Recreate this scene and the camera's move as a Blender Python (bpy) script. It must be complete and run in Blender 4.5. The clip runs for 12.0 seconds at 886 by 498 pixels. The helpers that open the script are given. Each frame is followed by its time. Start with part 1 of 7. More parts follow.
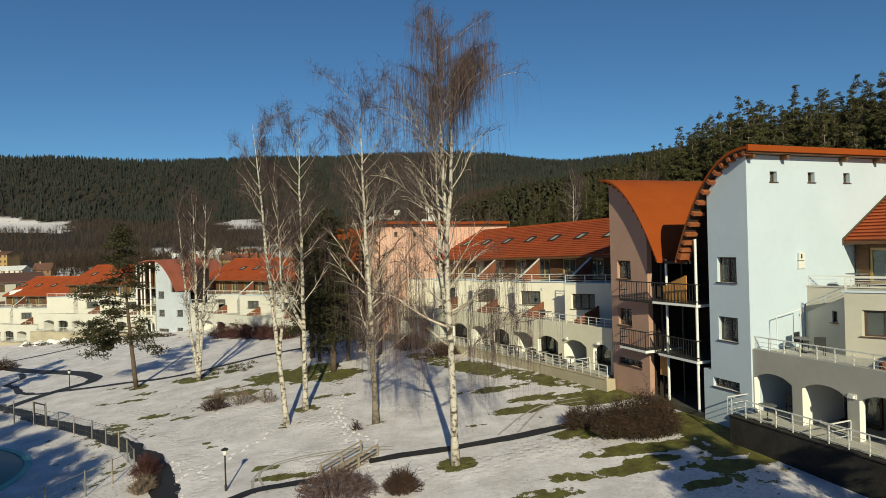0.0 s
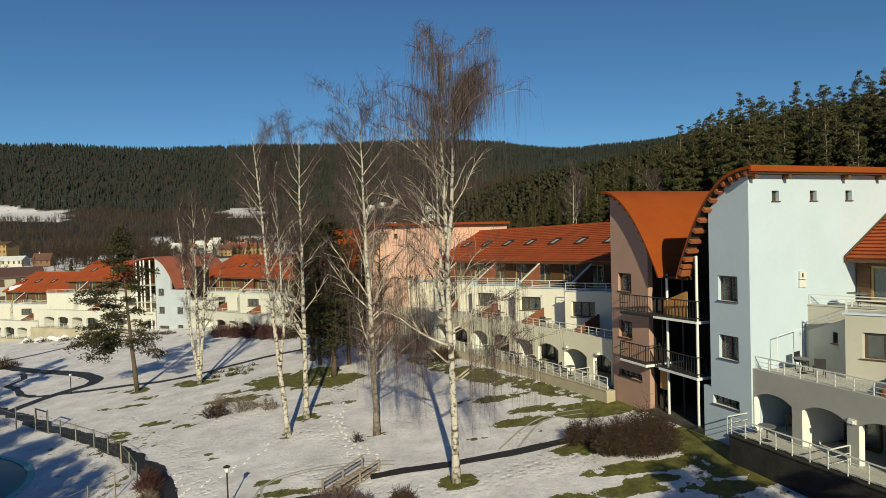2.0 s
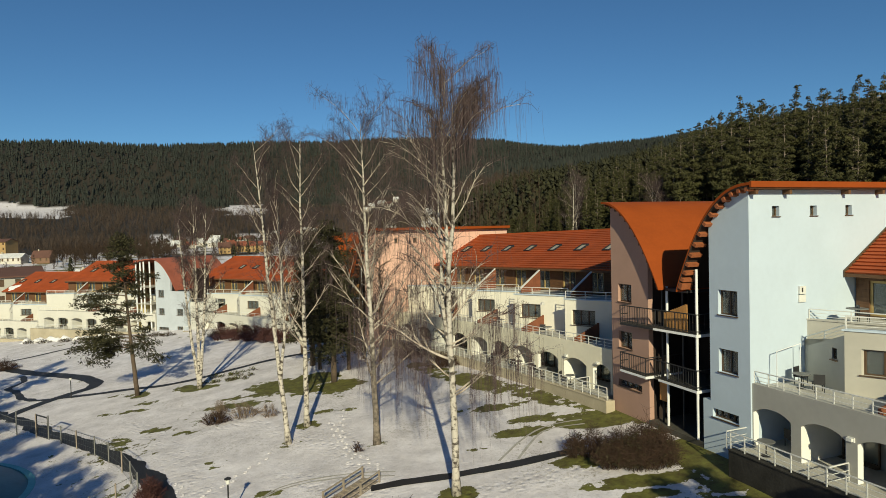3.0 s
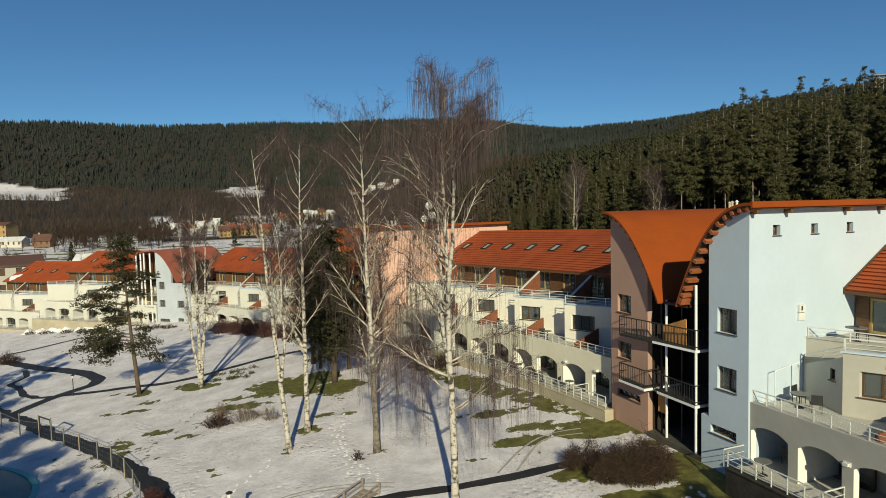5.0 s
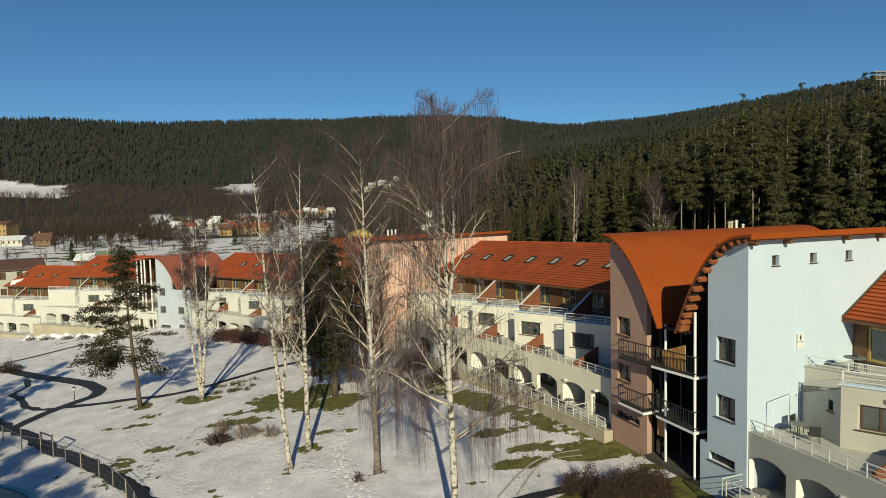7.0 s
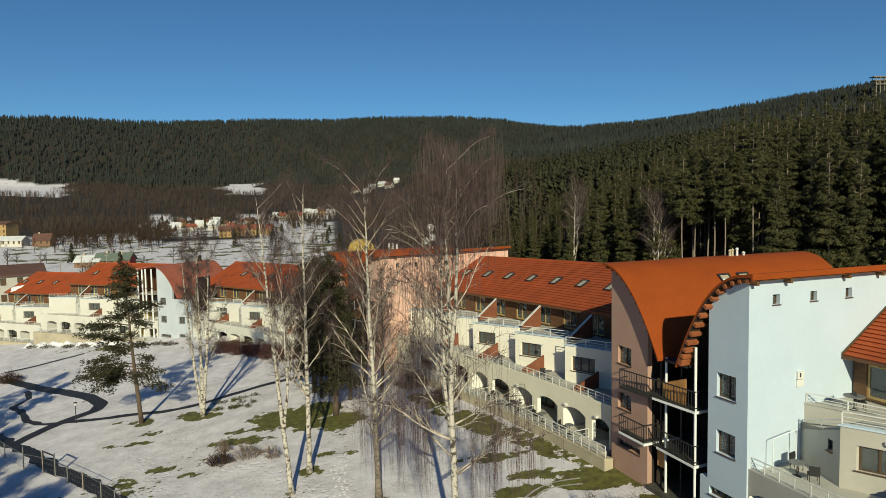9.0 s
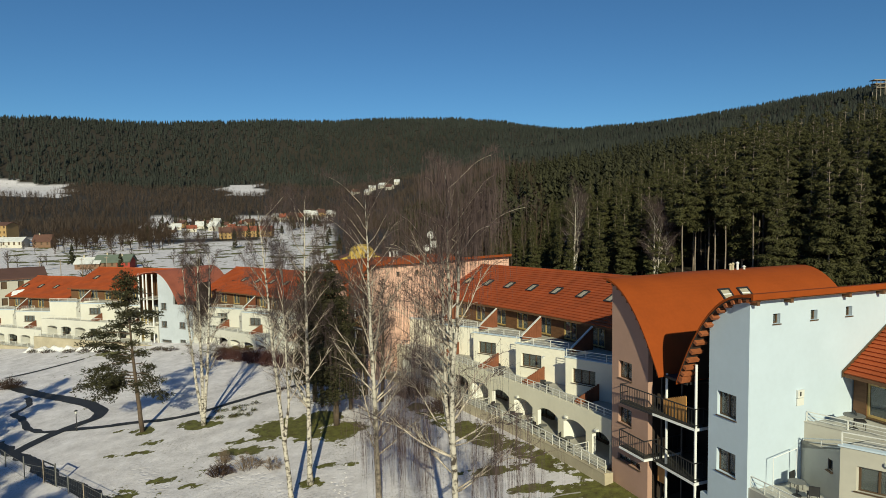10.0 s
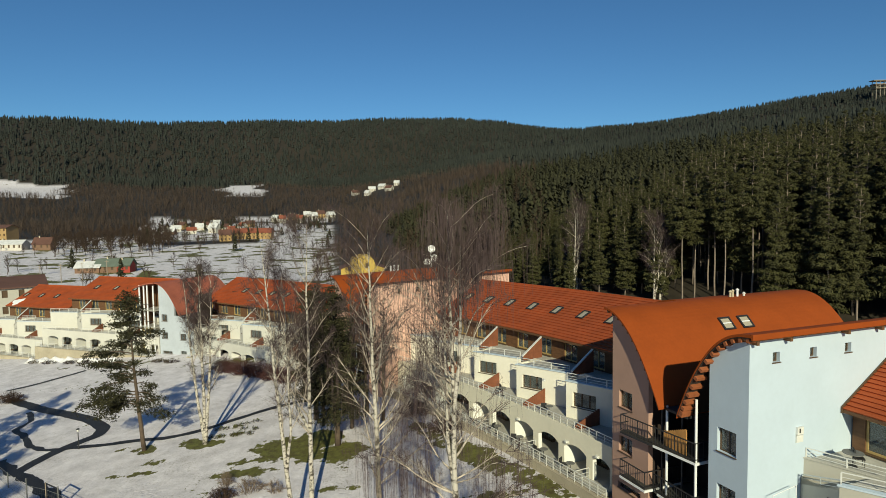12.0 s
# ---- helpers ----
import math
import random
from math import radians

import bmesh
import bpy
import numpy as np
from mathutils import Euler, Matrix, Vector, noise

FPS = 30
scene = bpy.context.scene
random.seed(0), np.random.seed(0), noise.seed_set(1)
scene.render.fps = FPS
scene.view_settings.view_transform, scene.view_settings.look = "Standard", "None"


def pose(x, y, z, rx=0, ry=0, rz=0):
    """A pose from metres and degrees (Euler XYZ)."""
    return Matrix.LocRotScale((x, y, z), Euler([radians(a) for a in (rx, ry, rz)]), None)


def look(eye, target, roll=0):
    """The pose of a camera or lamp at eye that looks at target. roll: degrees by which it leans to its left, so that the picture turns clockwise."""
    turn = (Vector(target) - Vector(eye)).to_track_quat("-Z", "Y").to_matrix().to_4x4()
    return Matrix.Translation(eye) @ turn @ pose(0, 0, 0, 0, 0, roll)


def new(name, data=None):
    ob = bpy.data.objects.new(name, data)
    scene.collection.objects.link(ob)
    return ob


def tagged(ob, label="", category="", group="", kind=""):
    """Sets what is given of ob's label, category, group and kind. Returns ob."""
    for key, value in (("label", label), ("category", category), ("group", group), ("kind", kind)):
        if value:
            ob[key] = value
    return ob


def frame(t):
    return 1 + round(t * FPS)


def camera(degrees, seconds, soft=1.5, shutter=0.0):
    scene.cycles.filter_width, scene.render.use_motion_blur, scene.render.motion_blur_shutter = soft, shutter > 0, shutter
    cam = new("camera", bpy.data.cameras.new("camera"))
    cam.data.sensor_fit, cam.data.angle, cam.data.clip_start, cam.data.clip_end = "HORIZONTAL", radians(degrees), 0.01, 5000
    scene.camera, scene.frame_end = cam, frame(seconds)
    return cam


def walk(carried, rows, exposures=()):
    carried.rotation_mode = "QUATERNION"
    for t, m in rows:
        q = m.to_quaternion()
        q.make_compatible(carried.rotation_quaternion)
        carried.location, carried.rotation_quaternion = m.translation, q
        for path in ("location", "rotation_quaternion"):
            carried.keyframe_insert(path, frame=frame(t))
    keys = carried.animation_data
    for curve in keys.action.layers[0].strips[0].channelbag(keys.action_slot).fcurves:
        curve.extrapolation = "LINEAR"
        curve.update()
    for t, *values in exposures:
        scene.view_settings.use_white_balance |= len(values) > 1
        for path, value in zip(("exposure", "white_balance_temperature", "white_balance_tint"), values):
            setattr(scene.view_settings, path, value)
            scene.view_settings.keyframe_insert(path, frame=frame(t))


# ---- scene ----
cam = camera(72.0, 12.0, soft=0.8)
PATH = [
    (0, (0.335, 0.198, 9.132), (0.301, 2.198, 9.122), -1.7),
    (0.5, (0.341, 0.245, 9.606), (0.307, 2.244, 9.575), -1.8),
    (1, (0.317, 0.269, 9.92), (0.284, 2.268, 9.88), -1.7),
    (1.5, (0.291, 0.281, 10.238), (0.258, 2.281, 10.195), -1.6),
    (2, (0.298, 0.272, 10.727), (0.265, 2.271, 10.677), -1.7),
    (2.5, (0.284, 0.257, 11.147), (0.251, 2.256, 11.093), -1.6),
    (3, (0.235, 0.218, 11.562), (0.204, 2.217, 11.504), -1.5),
    (5, (0.32, 0.37, 13.426), (0.286, 2.366, 13.307), -1.4),
    (5.5, (0.329, 0.347, 13.814), (0.295, 2.343, 13.69), -1.4),
    (6, (0.32, 0.352, 14.272), (0.285, 2.348, 14.145), -1.5),
    (6.5, (0.341, 0.343, 14.708), (0.305, 2.338, 14.579), -1.3),
    (7, (0.373, 0.367, 15.143), (0.338, 2.362, 15.012), -1.4),
    (9, (0.204, 0.254, 16.994), (0.171, 2.25, 16.865), -1.0),
    (9.5, (0.191, 0.256, 17.393), (0.158, 2.252, 17.266), -1.0),
    (10, (0.131, 0.2, 17.872), (0.098, 2.196, 17.747), -0.8),
    (10.5, (0.146, 0.195, 18.408), (0.112, 2.191, 18.28), -0.9),
    (11, (0.062, 0.151, 18.819), (0.029, 2.147, 18.696), -0.7),
    (11.5, (0.055, 0.134, 19.265), (0.021, 2.13, 19.143), -0.6),
    (12, (0.044, 0.112, 19.899), (0.012, 2.108, 19.773), -0.8),
]
walk(cam, [(t, look(eye, target, roll)) for t, eye, target, roll in PATH],
     exposures=((0, -0.03, 6300, 7), (5, -0.03, 6260, 6.5), (12, -0.03, 6060, 5.5)))

# ---- light ----
SUN_ELEV, SUN_TRAVEL = 25.5, -6.0      # degrees; where the light travels to, from +y to the right
world = bpy.data.worlds.new("sky")
scene.world = world
world.use_nodes = True
wn = world.node_tree
sky = wn.nodes.new("ShaderNodeTexSky")
sky.sky_type = "NISHITA"
sky.sun_disc = False
sky.sun_elevation = radians(SUN_ELEV)
sky.sun_rotation = radians(180 + SUN_TRAVEL)
sky.altitude = 700
sky.air_density = 0.9
sky.dust_density = 0.0
sky.ozone_density = 2.0
tone = wn.nodes.new("ShaderNodeMix")
tone.data_type, tone.blend_type = "RGBA", "MULTIPLY"
tone.inputs[0].default_value = 1.0
tone.inputs[7].default_value = (0.655, 1.01, 1.225, 1)
wn.links.new(sky.outputs[0], tone.inputs[6])
wn.links.new(tone.outputs[2], wn.nodes["Background"].inputs[0])
wn.nodes["Background"].inputs[1].default_value = 0.06

sun = new("sun", bpy.data.lights.new("sun", "SUN"))
sun.data.energy = 4.8
sun.data.angle = radians(0.6)
sun.data.color = (1.0, 0.895, 0.595)
ca, sa = math.cos(radians(SUN_TRAVEL)), math.sin(radians(SUN_TRAVEL))
ce, se = math.cos(radians(SUN_ELEV)), math.sin(radians(SUN_ELEV))
sun.matrix_world = look((0, 0, 60), (sa * ce * 10, ca * ce * 10, 60 - se * 10))
scene.view_settings.exposure = 0.0


# ---- materials ----
def material(name, base, rough=0.8, metal=0.0, noise_scale=None, vary=0.15, tint=None, bump=0.0, bump_scale=None,
             spec=0.4, island=0.0, per_object=0.0, stretch=(1, 1, 1)):
    m = bpy.data.materials.new(name)
    m.use_nodes = True
    nt = m.node_tree
    n, l = nt.nodes, nt.links
    b = n["Principled BSDF"]
    b.inputs["Roughness"].default_value = rough
    b.inputs["Metallic"].default_value = metal
    b.inputs["Specular IOR Level"].default_value = spec
    b.inputs["Base Color"].default_value = (*base, 1)
    tc = n.new("ShaderNodeTexCoord")
    mp = n.new("ShaderNodeMapping")
    mp.inputs["Scale"].default_value = stretch
    l.new(tc.outputs["Object"], mp.inputs[0])
    last = None
    if noise_scale:
        big = n.new("ShaderNodeTexNoise")
        big.inputs["Scale"].default_value = noise_scale
        big.inputs["Detail"].default_value = 5
        big.inputs["Roughness"].default_value = 0.6
        fine = n.new("ShaderNodeTexNoise")
        fine.inputs["Scale"].default_value = noise_scale * 11
        fine.inputs["Detail"].default_value = 3
        l.new(mp.outputs[0], big.inputs[0])
        l.new(mp.outputs[0], fine.inputs[0])
        add = n.new("ShaderNodeMath")
        add.operation = "MULTIPLY_ADD"
        add.inputs[1].default_value = 0.35
        l.new(fine.outputs["Fac"], add.inputs[0])
        l.new(big.outputs["Fac"], add.inputs[2])
        last = add.outputs[0]
        ramp = n.new("ShaderNodeValToRGB")
        ramp.color_ramp.elements[0].position, ramp.color_ramp.elements[1].position = 0.42, 0.95
        dark = tint or tuple(c * (1 - vary) for c in base)
        lite = tuple(min(0.95, c * (1 + vary)) for c in base)
        ramp.color_ramp.elements[0].color, ramp.color_ramp.elements[1].color = (*dark, 1), (*lite, 1)
        l.new(last, ramp.inputs[0])
        col = ramp.outputs[0]
        src = None
        if island:
            g = n.new("ShaderNodeNewGeometry")
            src, amount = g.outputs["Random Per Island"], island
        if per_object:
            g = n.new("ShaderNodeObjectInfo")
            src, amount = g.outputs["Random"], per_object
        if src:
            mr = n.new("ShaderNodeMapRange")
            mr.inputs["To Min"].default_value, mr.inputs["To Max"].default_value = 1 - amount, 1 + amount
            l.new(src, mr.inputs["Value"])
            hs = n.new("ShaderNodeHueSaturation")
            l.new(mr.outputs[0], hs.inputs["Value"])
            l.new(col, hs.inputs["Color"])
            col = hs.outputs[0]
        l.new(col, b.inputs["Base Color"])
    if bump:
        bt = n.new("ShaderNodeTexNoise")
        bt.inputs["Scale"].default_value = bump_scale or (noise_scale or 1) * 20
        bt.inputs["Detail"].default_value = 4
        l.new(mp.outputs[0], bt.inputs[0])
        bp = n.new("ShaderNodeBump")
        bp.inputs["Strength"].default_value = bump
        bp.inputs["Distance"].default_value = 0.03
        l.new(bt.outputs["Fac"], bp.inputs["Height"])
        l.new(bp.outputs[0], b.inputs["Normal"])
    return m


M_WHITE = material("white render", (0.515, 0.605, 0.7), 0.9, noise_scale=0.35, vary=0.05, bump=0.15, bump_scale=30)
M_PINK = material("pink render", (0.43, 0.27, 0.21), 0.9, noise_scale=0.4, vary=0.07, bump=0.15, bump_scale=30)
M_SALMON = material("salmon render", (0.72, 0.46, 0.36), 0.9, noise_scale=0.25, vary=0.08, bump=0.15, bump_scale=30)
M_CREAM = material("cream render", (0.8, 0.765, 0.66), 0.9, noise_scale=0.3, vary=0.07, bump=0.15, bump_scale=30)
M_BEIGE = material("beige render", (0.46, 0.44, 0.385), 0.9, noise_scale=0.3, vary=0.09, bump=0.15, bump_scale=30)
M_ARCADE = material("pale cream render", (0.72, 0.68, 0.55), 0.9, noise_scale=0.3, vary=0.08, bump=0.15, bump_scale=30)
M_GREYRENDER = material("grey render", (0.385, 0.375, 0.345), 0.9, noise_scale=0.3, vary=0.1, bump=0.15, bump_scale=30)
M_CHALK = material("white lime render", (0.6, 0.585, 0.53), 0.9, noise_scale=0.3, vary=0.07, bump=0.15, bump_scale=30)
M_PALEBLUE = material("pale blue-grey render", (0.46, 0.5, 0.55), 0.9, noise_scale=0.3, vary=0.12, bump=0.15, bump_scale=30)
M_REVEAL = material("white painted reveal", (0.84, 0.83, 0.78), 0.9, noise_scale=0.4, vary=0.05)
# brown taken almost to black: the recess's shade is painted in
M_SHADEWALL = material("brown recess wall with shade in its colour", (0.028, 0.019, 0.015), 0.9, noise_scale=0.5, vary=0.2)
M_YELLOW = material("yellow render", (0.75, 0.6, 0.25), 0.9, noise_scale=0.3, vary=0.08)
M_PLINTH = material("plinth render", (0.44, 0.385, 0.285), 0.95, noise_scale=0.5, vary=0.18, bump=0.3, bump_scale=18)
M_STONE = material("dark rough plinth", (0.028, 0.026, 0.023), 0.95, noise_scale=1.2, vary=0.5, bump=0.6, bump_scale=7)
M_TILE = material("orange roof tile", (0.35, 0.072, 0.016), 0.85, noise_scale=0.6, vary=0.2, bump=0.2, bump_scale=25, island=0.1)
M_SHEET = material("orange painted sheet roof", (0.275, 0.056, 0.007), 0.75, noise_scale=0.5, vary=0.12, bump=0.1, bump_scale=8, spec=0.2)
M_ROOFDARK = material("weathered red roof", (0.33, 0.1, 0.06), 0.75, noise_scale=0.4, vary=0.2)
M_WOOD = material("stained brown timber", (0.13, 0.065, 0.03), 0.7, noise_scale=1.5, vary=0.3, bump=0.2, stretch=(1, 1, 6))
M_REDWOOD = material("red-brown timber boards", (0.2, 0.07, 0.034), 0.7, noise_scale=1.5, vary=0.25, bump=0.2, island=0.2)
M_ORANGEWOOD = material("orange larch boards", (0.52, 0.26, 0.08), 0.65, noise_scale=1.5, vary=0.25, island=0.2)
M_METAL = material("pale galvanised steel", (0.72, 0.72, 0.69), 0.5, 0.15, noise_scale=2, vary=0.1)
M_WHITEMETAL = material("white painted steel", (0.78, 0.79, 0.8), 0.45, noise_scale=2, vary=0.05)
M_DARKMETAL = material("dark painted steel", (0.035, 0.035, 0.038), 0.5, 0.3, noise_scale=2, vary=0.2)
M_DECK = material("pale concrete deck", (0.46, 0.44, 0.39), 0.9, noise_scale=0.8, vary=0.15)
M_FRAME = material("dark brown window frame", (0.09, 0.055, 0.03), 0.5, noise_scale=3, vary=0.2)
M_PALEFRAME = material("honey-coloured window frame", (0.46, 0.33, 0.13), 0.55, noise_scale=3, vary=0.15)
# plaster coloured dark in place of the rooms' low light
M_DARKROOM = material("interior plaster with dimness in its colour", (0.16, 0.14, 0.12), 0.95, noise_scale=0.5, vary=0.1)
M_CURTAIN = material("pale curtain", (0.5, 0.43, 0.3), 0.95, noise_scale=2, vary=0.1, stretch=(6, 6, 0.4))
M_ASPHALT = material("wet dark asphalt path", (0.022, 0.021, 0.022), 0.6, noise_scale=0.6, vary=0.4, bump=0.3, bump_scale=40)
M_TWIG = material("birch twig", (0.074, 0.05, 0.05), 0.85, noise_scale=2, vary=0.3, island=0.25)
M_TWIG_BROWN = material("brown bare twig", (0.062, 0.039, 0.024), 0.9, noise_scale=2, vary=0.3, island=0.25)
M_TRUNK = material("grey-brown pine bark", (0.105, 0.076, 0.055), 0.95, noise_scale=2, vary=0.4, bump=0.5)
M_PINETRUNK = material("pale grey-brown pine bark", (0.23, 0.185, 0.15), 0.9, noise_scale=1.5, vary=0.35, bump=0.4)
M_NEEDLE = material("pine needles", (0.046, 0.045, 0.0115), 0.75, noise_scale=0.5, vary=0.4, island=0.3)
# dark green greyed towards blue: distance haze is mixed into the colour
M_NEEDLE_FAR = material("haze-tinted far spruce needles", (0.022, 0.026, 0.021), 0.9, noise_scale=0.012, vary=0.45, island=0.12)
M_BUSH = material("dark russet shrub twigs", (0.06, 0.034, 0.022), 0.9, noise_scale=2, vary=0.35, island=0.35)


def glass_material():
    m = bpy.data.materials.new("window glass")
    m.use_nodes = True
    b = m.node_tree.nodes["Principled BSDF"]
    b.inputs["Base Color"].default_value = (0.45, 0.5, 0.5, 1)
    b.inputs["Roughness"].default_value = 0.03
    b.inputs["IOR"].default_value = 1.5
    b.inputs["Transmission Weight"].default_value = 0.85
    return m


M_GLASS = glass_material()


def birch_bark(name="white birch bark", foot=None):
    """White bark with dark marks; foot: the colour of an old cracked trunk low down."""
    m = bpy.data.materials.new(name)
    m.use_nodes = True
    n, l = m.node_tree.nodes, m.node_tree.links
    b = n["Principled BSDF"]
    b.inputs["Roughness"].default_value = 0.8
    tc = n.new("ShaderNodeTexCoord")
    mp = n.new("ShaderNodeMapping")
    mp.inputs["Scale"].default_value = (2.5, 2.5, 3.0)
    l.new(tc.outputs["Object"], mp.inputs[0])
    a = n.new("ShaderNodeTexNoise")
    a.inputs["Scale"].default_value = 1.6
    a.inputs["Detail"].default_value = 4
    l.new(mp.outputs[0], a.inputs[0])
    r = n.new("ShaderNodeValToRGB")
    e = r.color_ramp.elements
    e[0].position, e[0].color = 0.37, (0.055, 0.042, 0.033, 1)
    e[1].position, e[1].color = 0.53, (0.5, 0.46, 0.4, 1)
    l.new(a.outputs["Fac"], r.inputs[0])
    col = r.outputs[0]
    if foot:
        sep = n.new("ShaderNodeSeparateXYZ")
        l.new(tc.outputs["Object"], sep.inputs[0])
        mr = n.new("ShaderNodeMapRange")
        mr.inputs["From Min"].default_value, mr.inputs["From Max"].default_value = 4.0, 9.0
        l.new(sep.outputs["Z"], mr.inputs["Value"])
        r2 = n.new("ShaderNodeValToRGB")
        r2.color_ramp.elements[0].position, r2.color_ramp.elements[0].color = 0.35, (*(0.35 * q for q in foot), 1)
        r2.color_ramp.elements[1].position, r2.color_ramp.elements[1].color = 0.6, (*foot, 1)
        l.new(a.outputs["Fac"], r2.inputs[0])
        mx = n.new("ShaderNodeMix")
        mx.data_type = "RGBA"
        l.new(mr.outputs[0], mx.inputs[0])
        l.new(r2.outputs[0], mx.inputs[6])
        l.new(col, mx.inputs[7])
        col = mx.outputs[2]
    l.new(col, b.inputs["Base Color"])
    return m


M_BARK = birch_bark()


# ---- mesh helpers ----
class Mesh:
    """Collects faces of one part."""

    def __init__(self):
        self.v, self.f = [], []

    def add(self, verts, faces):
        k = len(self.v)
        self.v.extend([tuple(p) for p in verts])
        self.f.extend([tuple(i + k for i in face) for face in faces])

    def box(self, M, a0, a1, w0, w1, z0, z1, seg=1, z0b=None, z1b=None):
        """A block in the mapped space, cut into seg lengths along a; z0b, z1b: its heights at the a1 end."""
        z0b = z0 if z0b is None else z0b
        z1b = z1 if z1b is None else z1b
        vs, fs = [], []
        for i in range(seg + 1):
            k = i / seg
            a = a0 + (a1 - a0) * k
            lo, hi = z0 + (z0b - z0) * k, z1 + (z1b - z1) * k
            vs += [M(a, w0, lo), M(a, w1, lo), M(a, w1, hi), M(a, w0, hi)]
        for i in range(seg):
            p, q = 4 * i, 4 * i + 4
            fs += [(p, q, q + 1, p + 1), (p + 1, q + 1, q + 2, p + 2), (p + 2, q + 2, q + 3, p + 3), (p + 3, q + 3, q, p)]
        fs += [(0, 1, 2, 3), (4 * seg + 3, 4 * seg + 2, 4 * seg + 1, 4 * seg)]
        self.add(vs, fs)

    def prism(self, M, outline, w0, w1):
        """An outline of (a, z) pushed from w0 to w1."""
        n = len(outline)
        vs = [M(a, w0, z) for a, z in outline] + [M(a, w1, z) for a, z in outline]
        fs = [tuple(range(n)), tuple(range(2 * n - 1, n - 1, -1))]
        fs += [(i, i + n, (i + 1) % n + n, (i + 1) % n) for i in range(n)]
        self.add(vs, fs)

    def tube(self, path, radii, sides=6, cap=True):
        vs, fs = [], []
        n = len(path)
        for i, p in enumerate(path):
            p = Vector(p)
            d = Vector(path[min(i + 1, n - 1)]) - Vector(path[max(i - 1, 0)])
            d = d.normalized() if d.length > 1e-6 else Vector((0, 0, 1))
            x = d.orthogonal().normalized()
            y = d.cross(x)
            for k in range(sides):
                c = 2 * math.pi * k / sides
                vs.append(p + (x * math.cos(c) + y * math.sin(c)) * radii[i])
        for i in range(n - 1):
            for k in range(sides):
                a, b = i * sides + k, i * sides + (k + 1) % sides
                fs.append((a, b, b + sides, a + sides))
        if cap and sides > 3:
            fs.append(tuple(range(sides - 1, -1, -1)))
            fs.append(tuple(range((n - 1) * sides, n * sides)))
        self.add(vs, fs)

    def holed(self, M, a0, a1, w0, w1, z0, z1, holes, seg=3.0, top=None):
        """A wall from w0 to w1 with right-angled openings (a0, a1, z0, z1) through it. top(a): its uneven top."""
        xs = {a0, a1}
        zs = {z0, z1}
        for h in holes:
            xs |= {h[0], h[1]}
            zs |= {h[2], h[3]}
        k = max(1, int((a1 - a0) / seg))
        xs |= {round(a0 + (a1 - a0) * i / k, 4) for i in range(1, k)}
        xs, zs = sorted(xs), sorted(zs)
        full = {}
        for i in range(len(xs) - 1):
            for j in range(len(zs) - 1):
                ca_, cz = (xs[i] + xs[i + 1]) / 2, (zs[j] + zs[j + 1]) / 2
                full[i, j] = not any(h[0] < ca_ < h[1] and h[2] < cz < h[3] for h in holes)
        last = len(zs) - 1
        idx, vs = {}, []

        def at(i, j, w):
            if (i, j, w) not in idx:
                z = top(xs[i]) if top and j == last else zs[j]
                idx[i, j, w] = len(vs)
                vs.append(M(xs[i], w, z))
            return idx[i, j, w]

        fs = []
        for (i, j), on in full.items():
            if not on:
                continue
            fs.append((at(i, j, w0), at(i + 1, j, w0), at(i + 1, j + 1, w0), at(i, j + 1, w0)))
            fs.append((at(i, j + 1, w1), at(i + 1, j + 1, w1), at(i + 1, j, w1), at(i, j, w1)))
            for (di, dj), (p, q) in {(-1, 0): ((0, 0), (0, 1)), (1, 0): ((1, 1), (1, 0)), (0, -1): ((1, 0), (0, 0)), (0, 1): ((0, 1), (1, 1))}.items():
                if not full.get((i + di, j + dj), False):
                    fs.append((at(i + p[0], j + p[1], w0), at(i + q[0], j + q[1], w0), at(i + q[0], j + q[1], w1), at(i + p[0], j + p[1], w1)))
        self.add(vs, fs)

    def data(self, name, mat, smooth=False, weld=False):
        me = bpy.data.meshes.new(name)
        me.from_pydata(self.v, [], self.f)
        me.materials.append(mat)
        bm = bmesh.new()
        bm.from_mesh(me)
        if len(bm.faces) < 30000:
            bmesh.ops.recalc_face_normals(bm, faces=bm.faces)
        if weld:
            bmesh.ops.remove_doubles(bm, verts=bm.verts, dist=0.0005)
        if smooth:
            for f in bm.faces:
                f.smooth = True
        bm.to_mesh(me)
        bm.free()
        return me


def part(name, mesh, mat, parent=None, label="", smooth=False, weld=False):
    ob = new(name, mesh.data(name, mat, smooth, weld))
    if parent is not None:
        ob.parent = parent
    if label:
        tagged(ob, label)
    return ob


def thing(name, label, category, group="", kind="", at=(0, 0, 0)):
    ob = new(name)
    ob.location = at
    return tagged(ob, label, category, group, kind)


def raw(x, y, z):
    return (x, y, z)


def frame_map(ox, oy, heading, oz=0.0):
    """A building's own axes: a runs along its front, w goes into it."""
    c, s = math.cos(radians(heading)), math.sin(radians(heading))

    def M(a, w, z):
        return (ox + a * c + w * s, oy + a * s - w * c, z + oz)
    return M

def curve_map(ox, oy, heading, per_metre, oz=0.0, fall=0.0):
    """As frame_map, along an arc that turns by per_metre degrees and sinks by fall."""
    h, k = radians(heading), radians(per_metre)

    def M(a, w, z):
        g = h + k * a
        if abs(k) < 1e-9:
            x, y = ox + a * math.cos(h), oy + a * math.sin(h)
        else:
            x, y = ox + (math.sin(g) - math.sin(h)) / k, oy - (math.cos(g) - math.cos(h)) / k
        return (x + w * math.sin(g), y - w * math.cos(g), z + oz - fall * a)
    return M


# ---- ground ----
def smooth(x, a, b):
    t = min(1.0, max(0.0, (x - a) / (b - a)))
    return t * t * (3 - 2 * t)


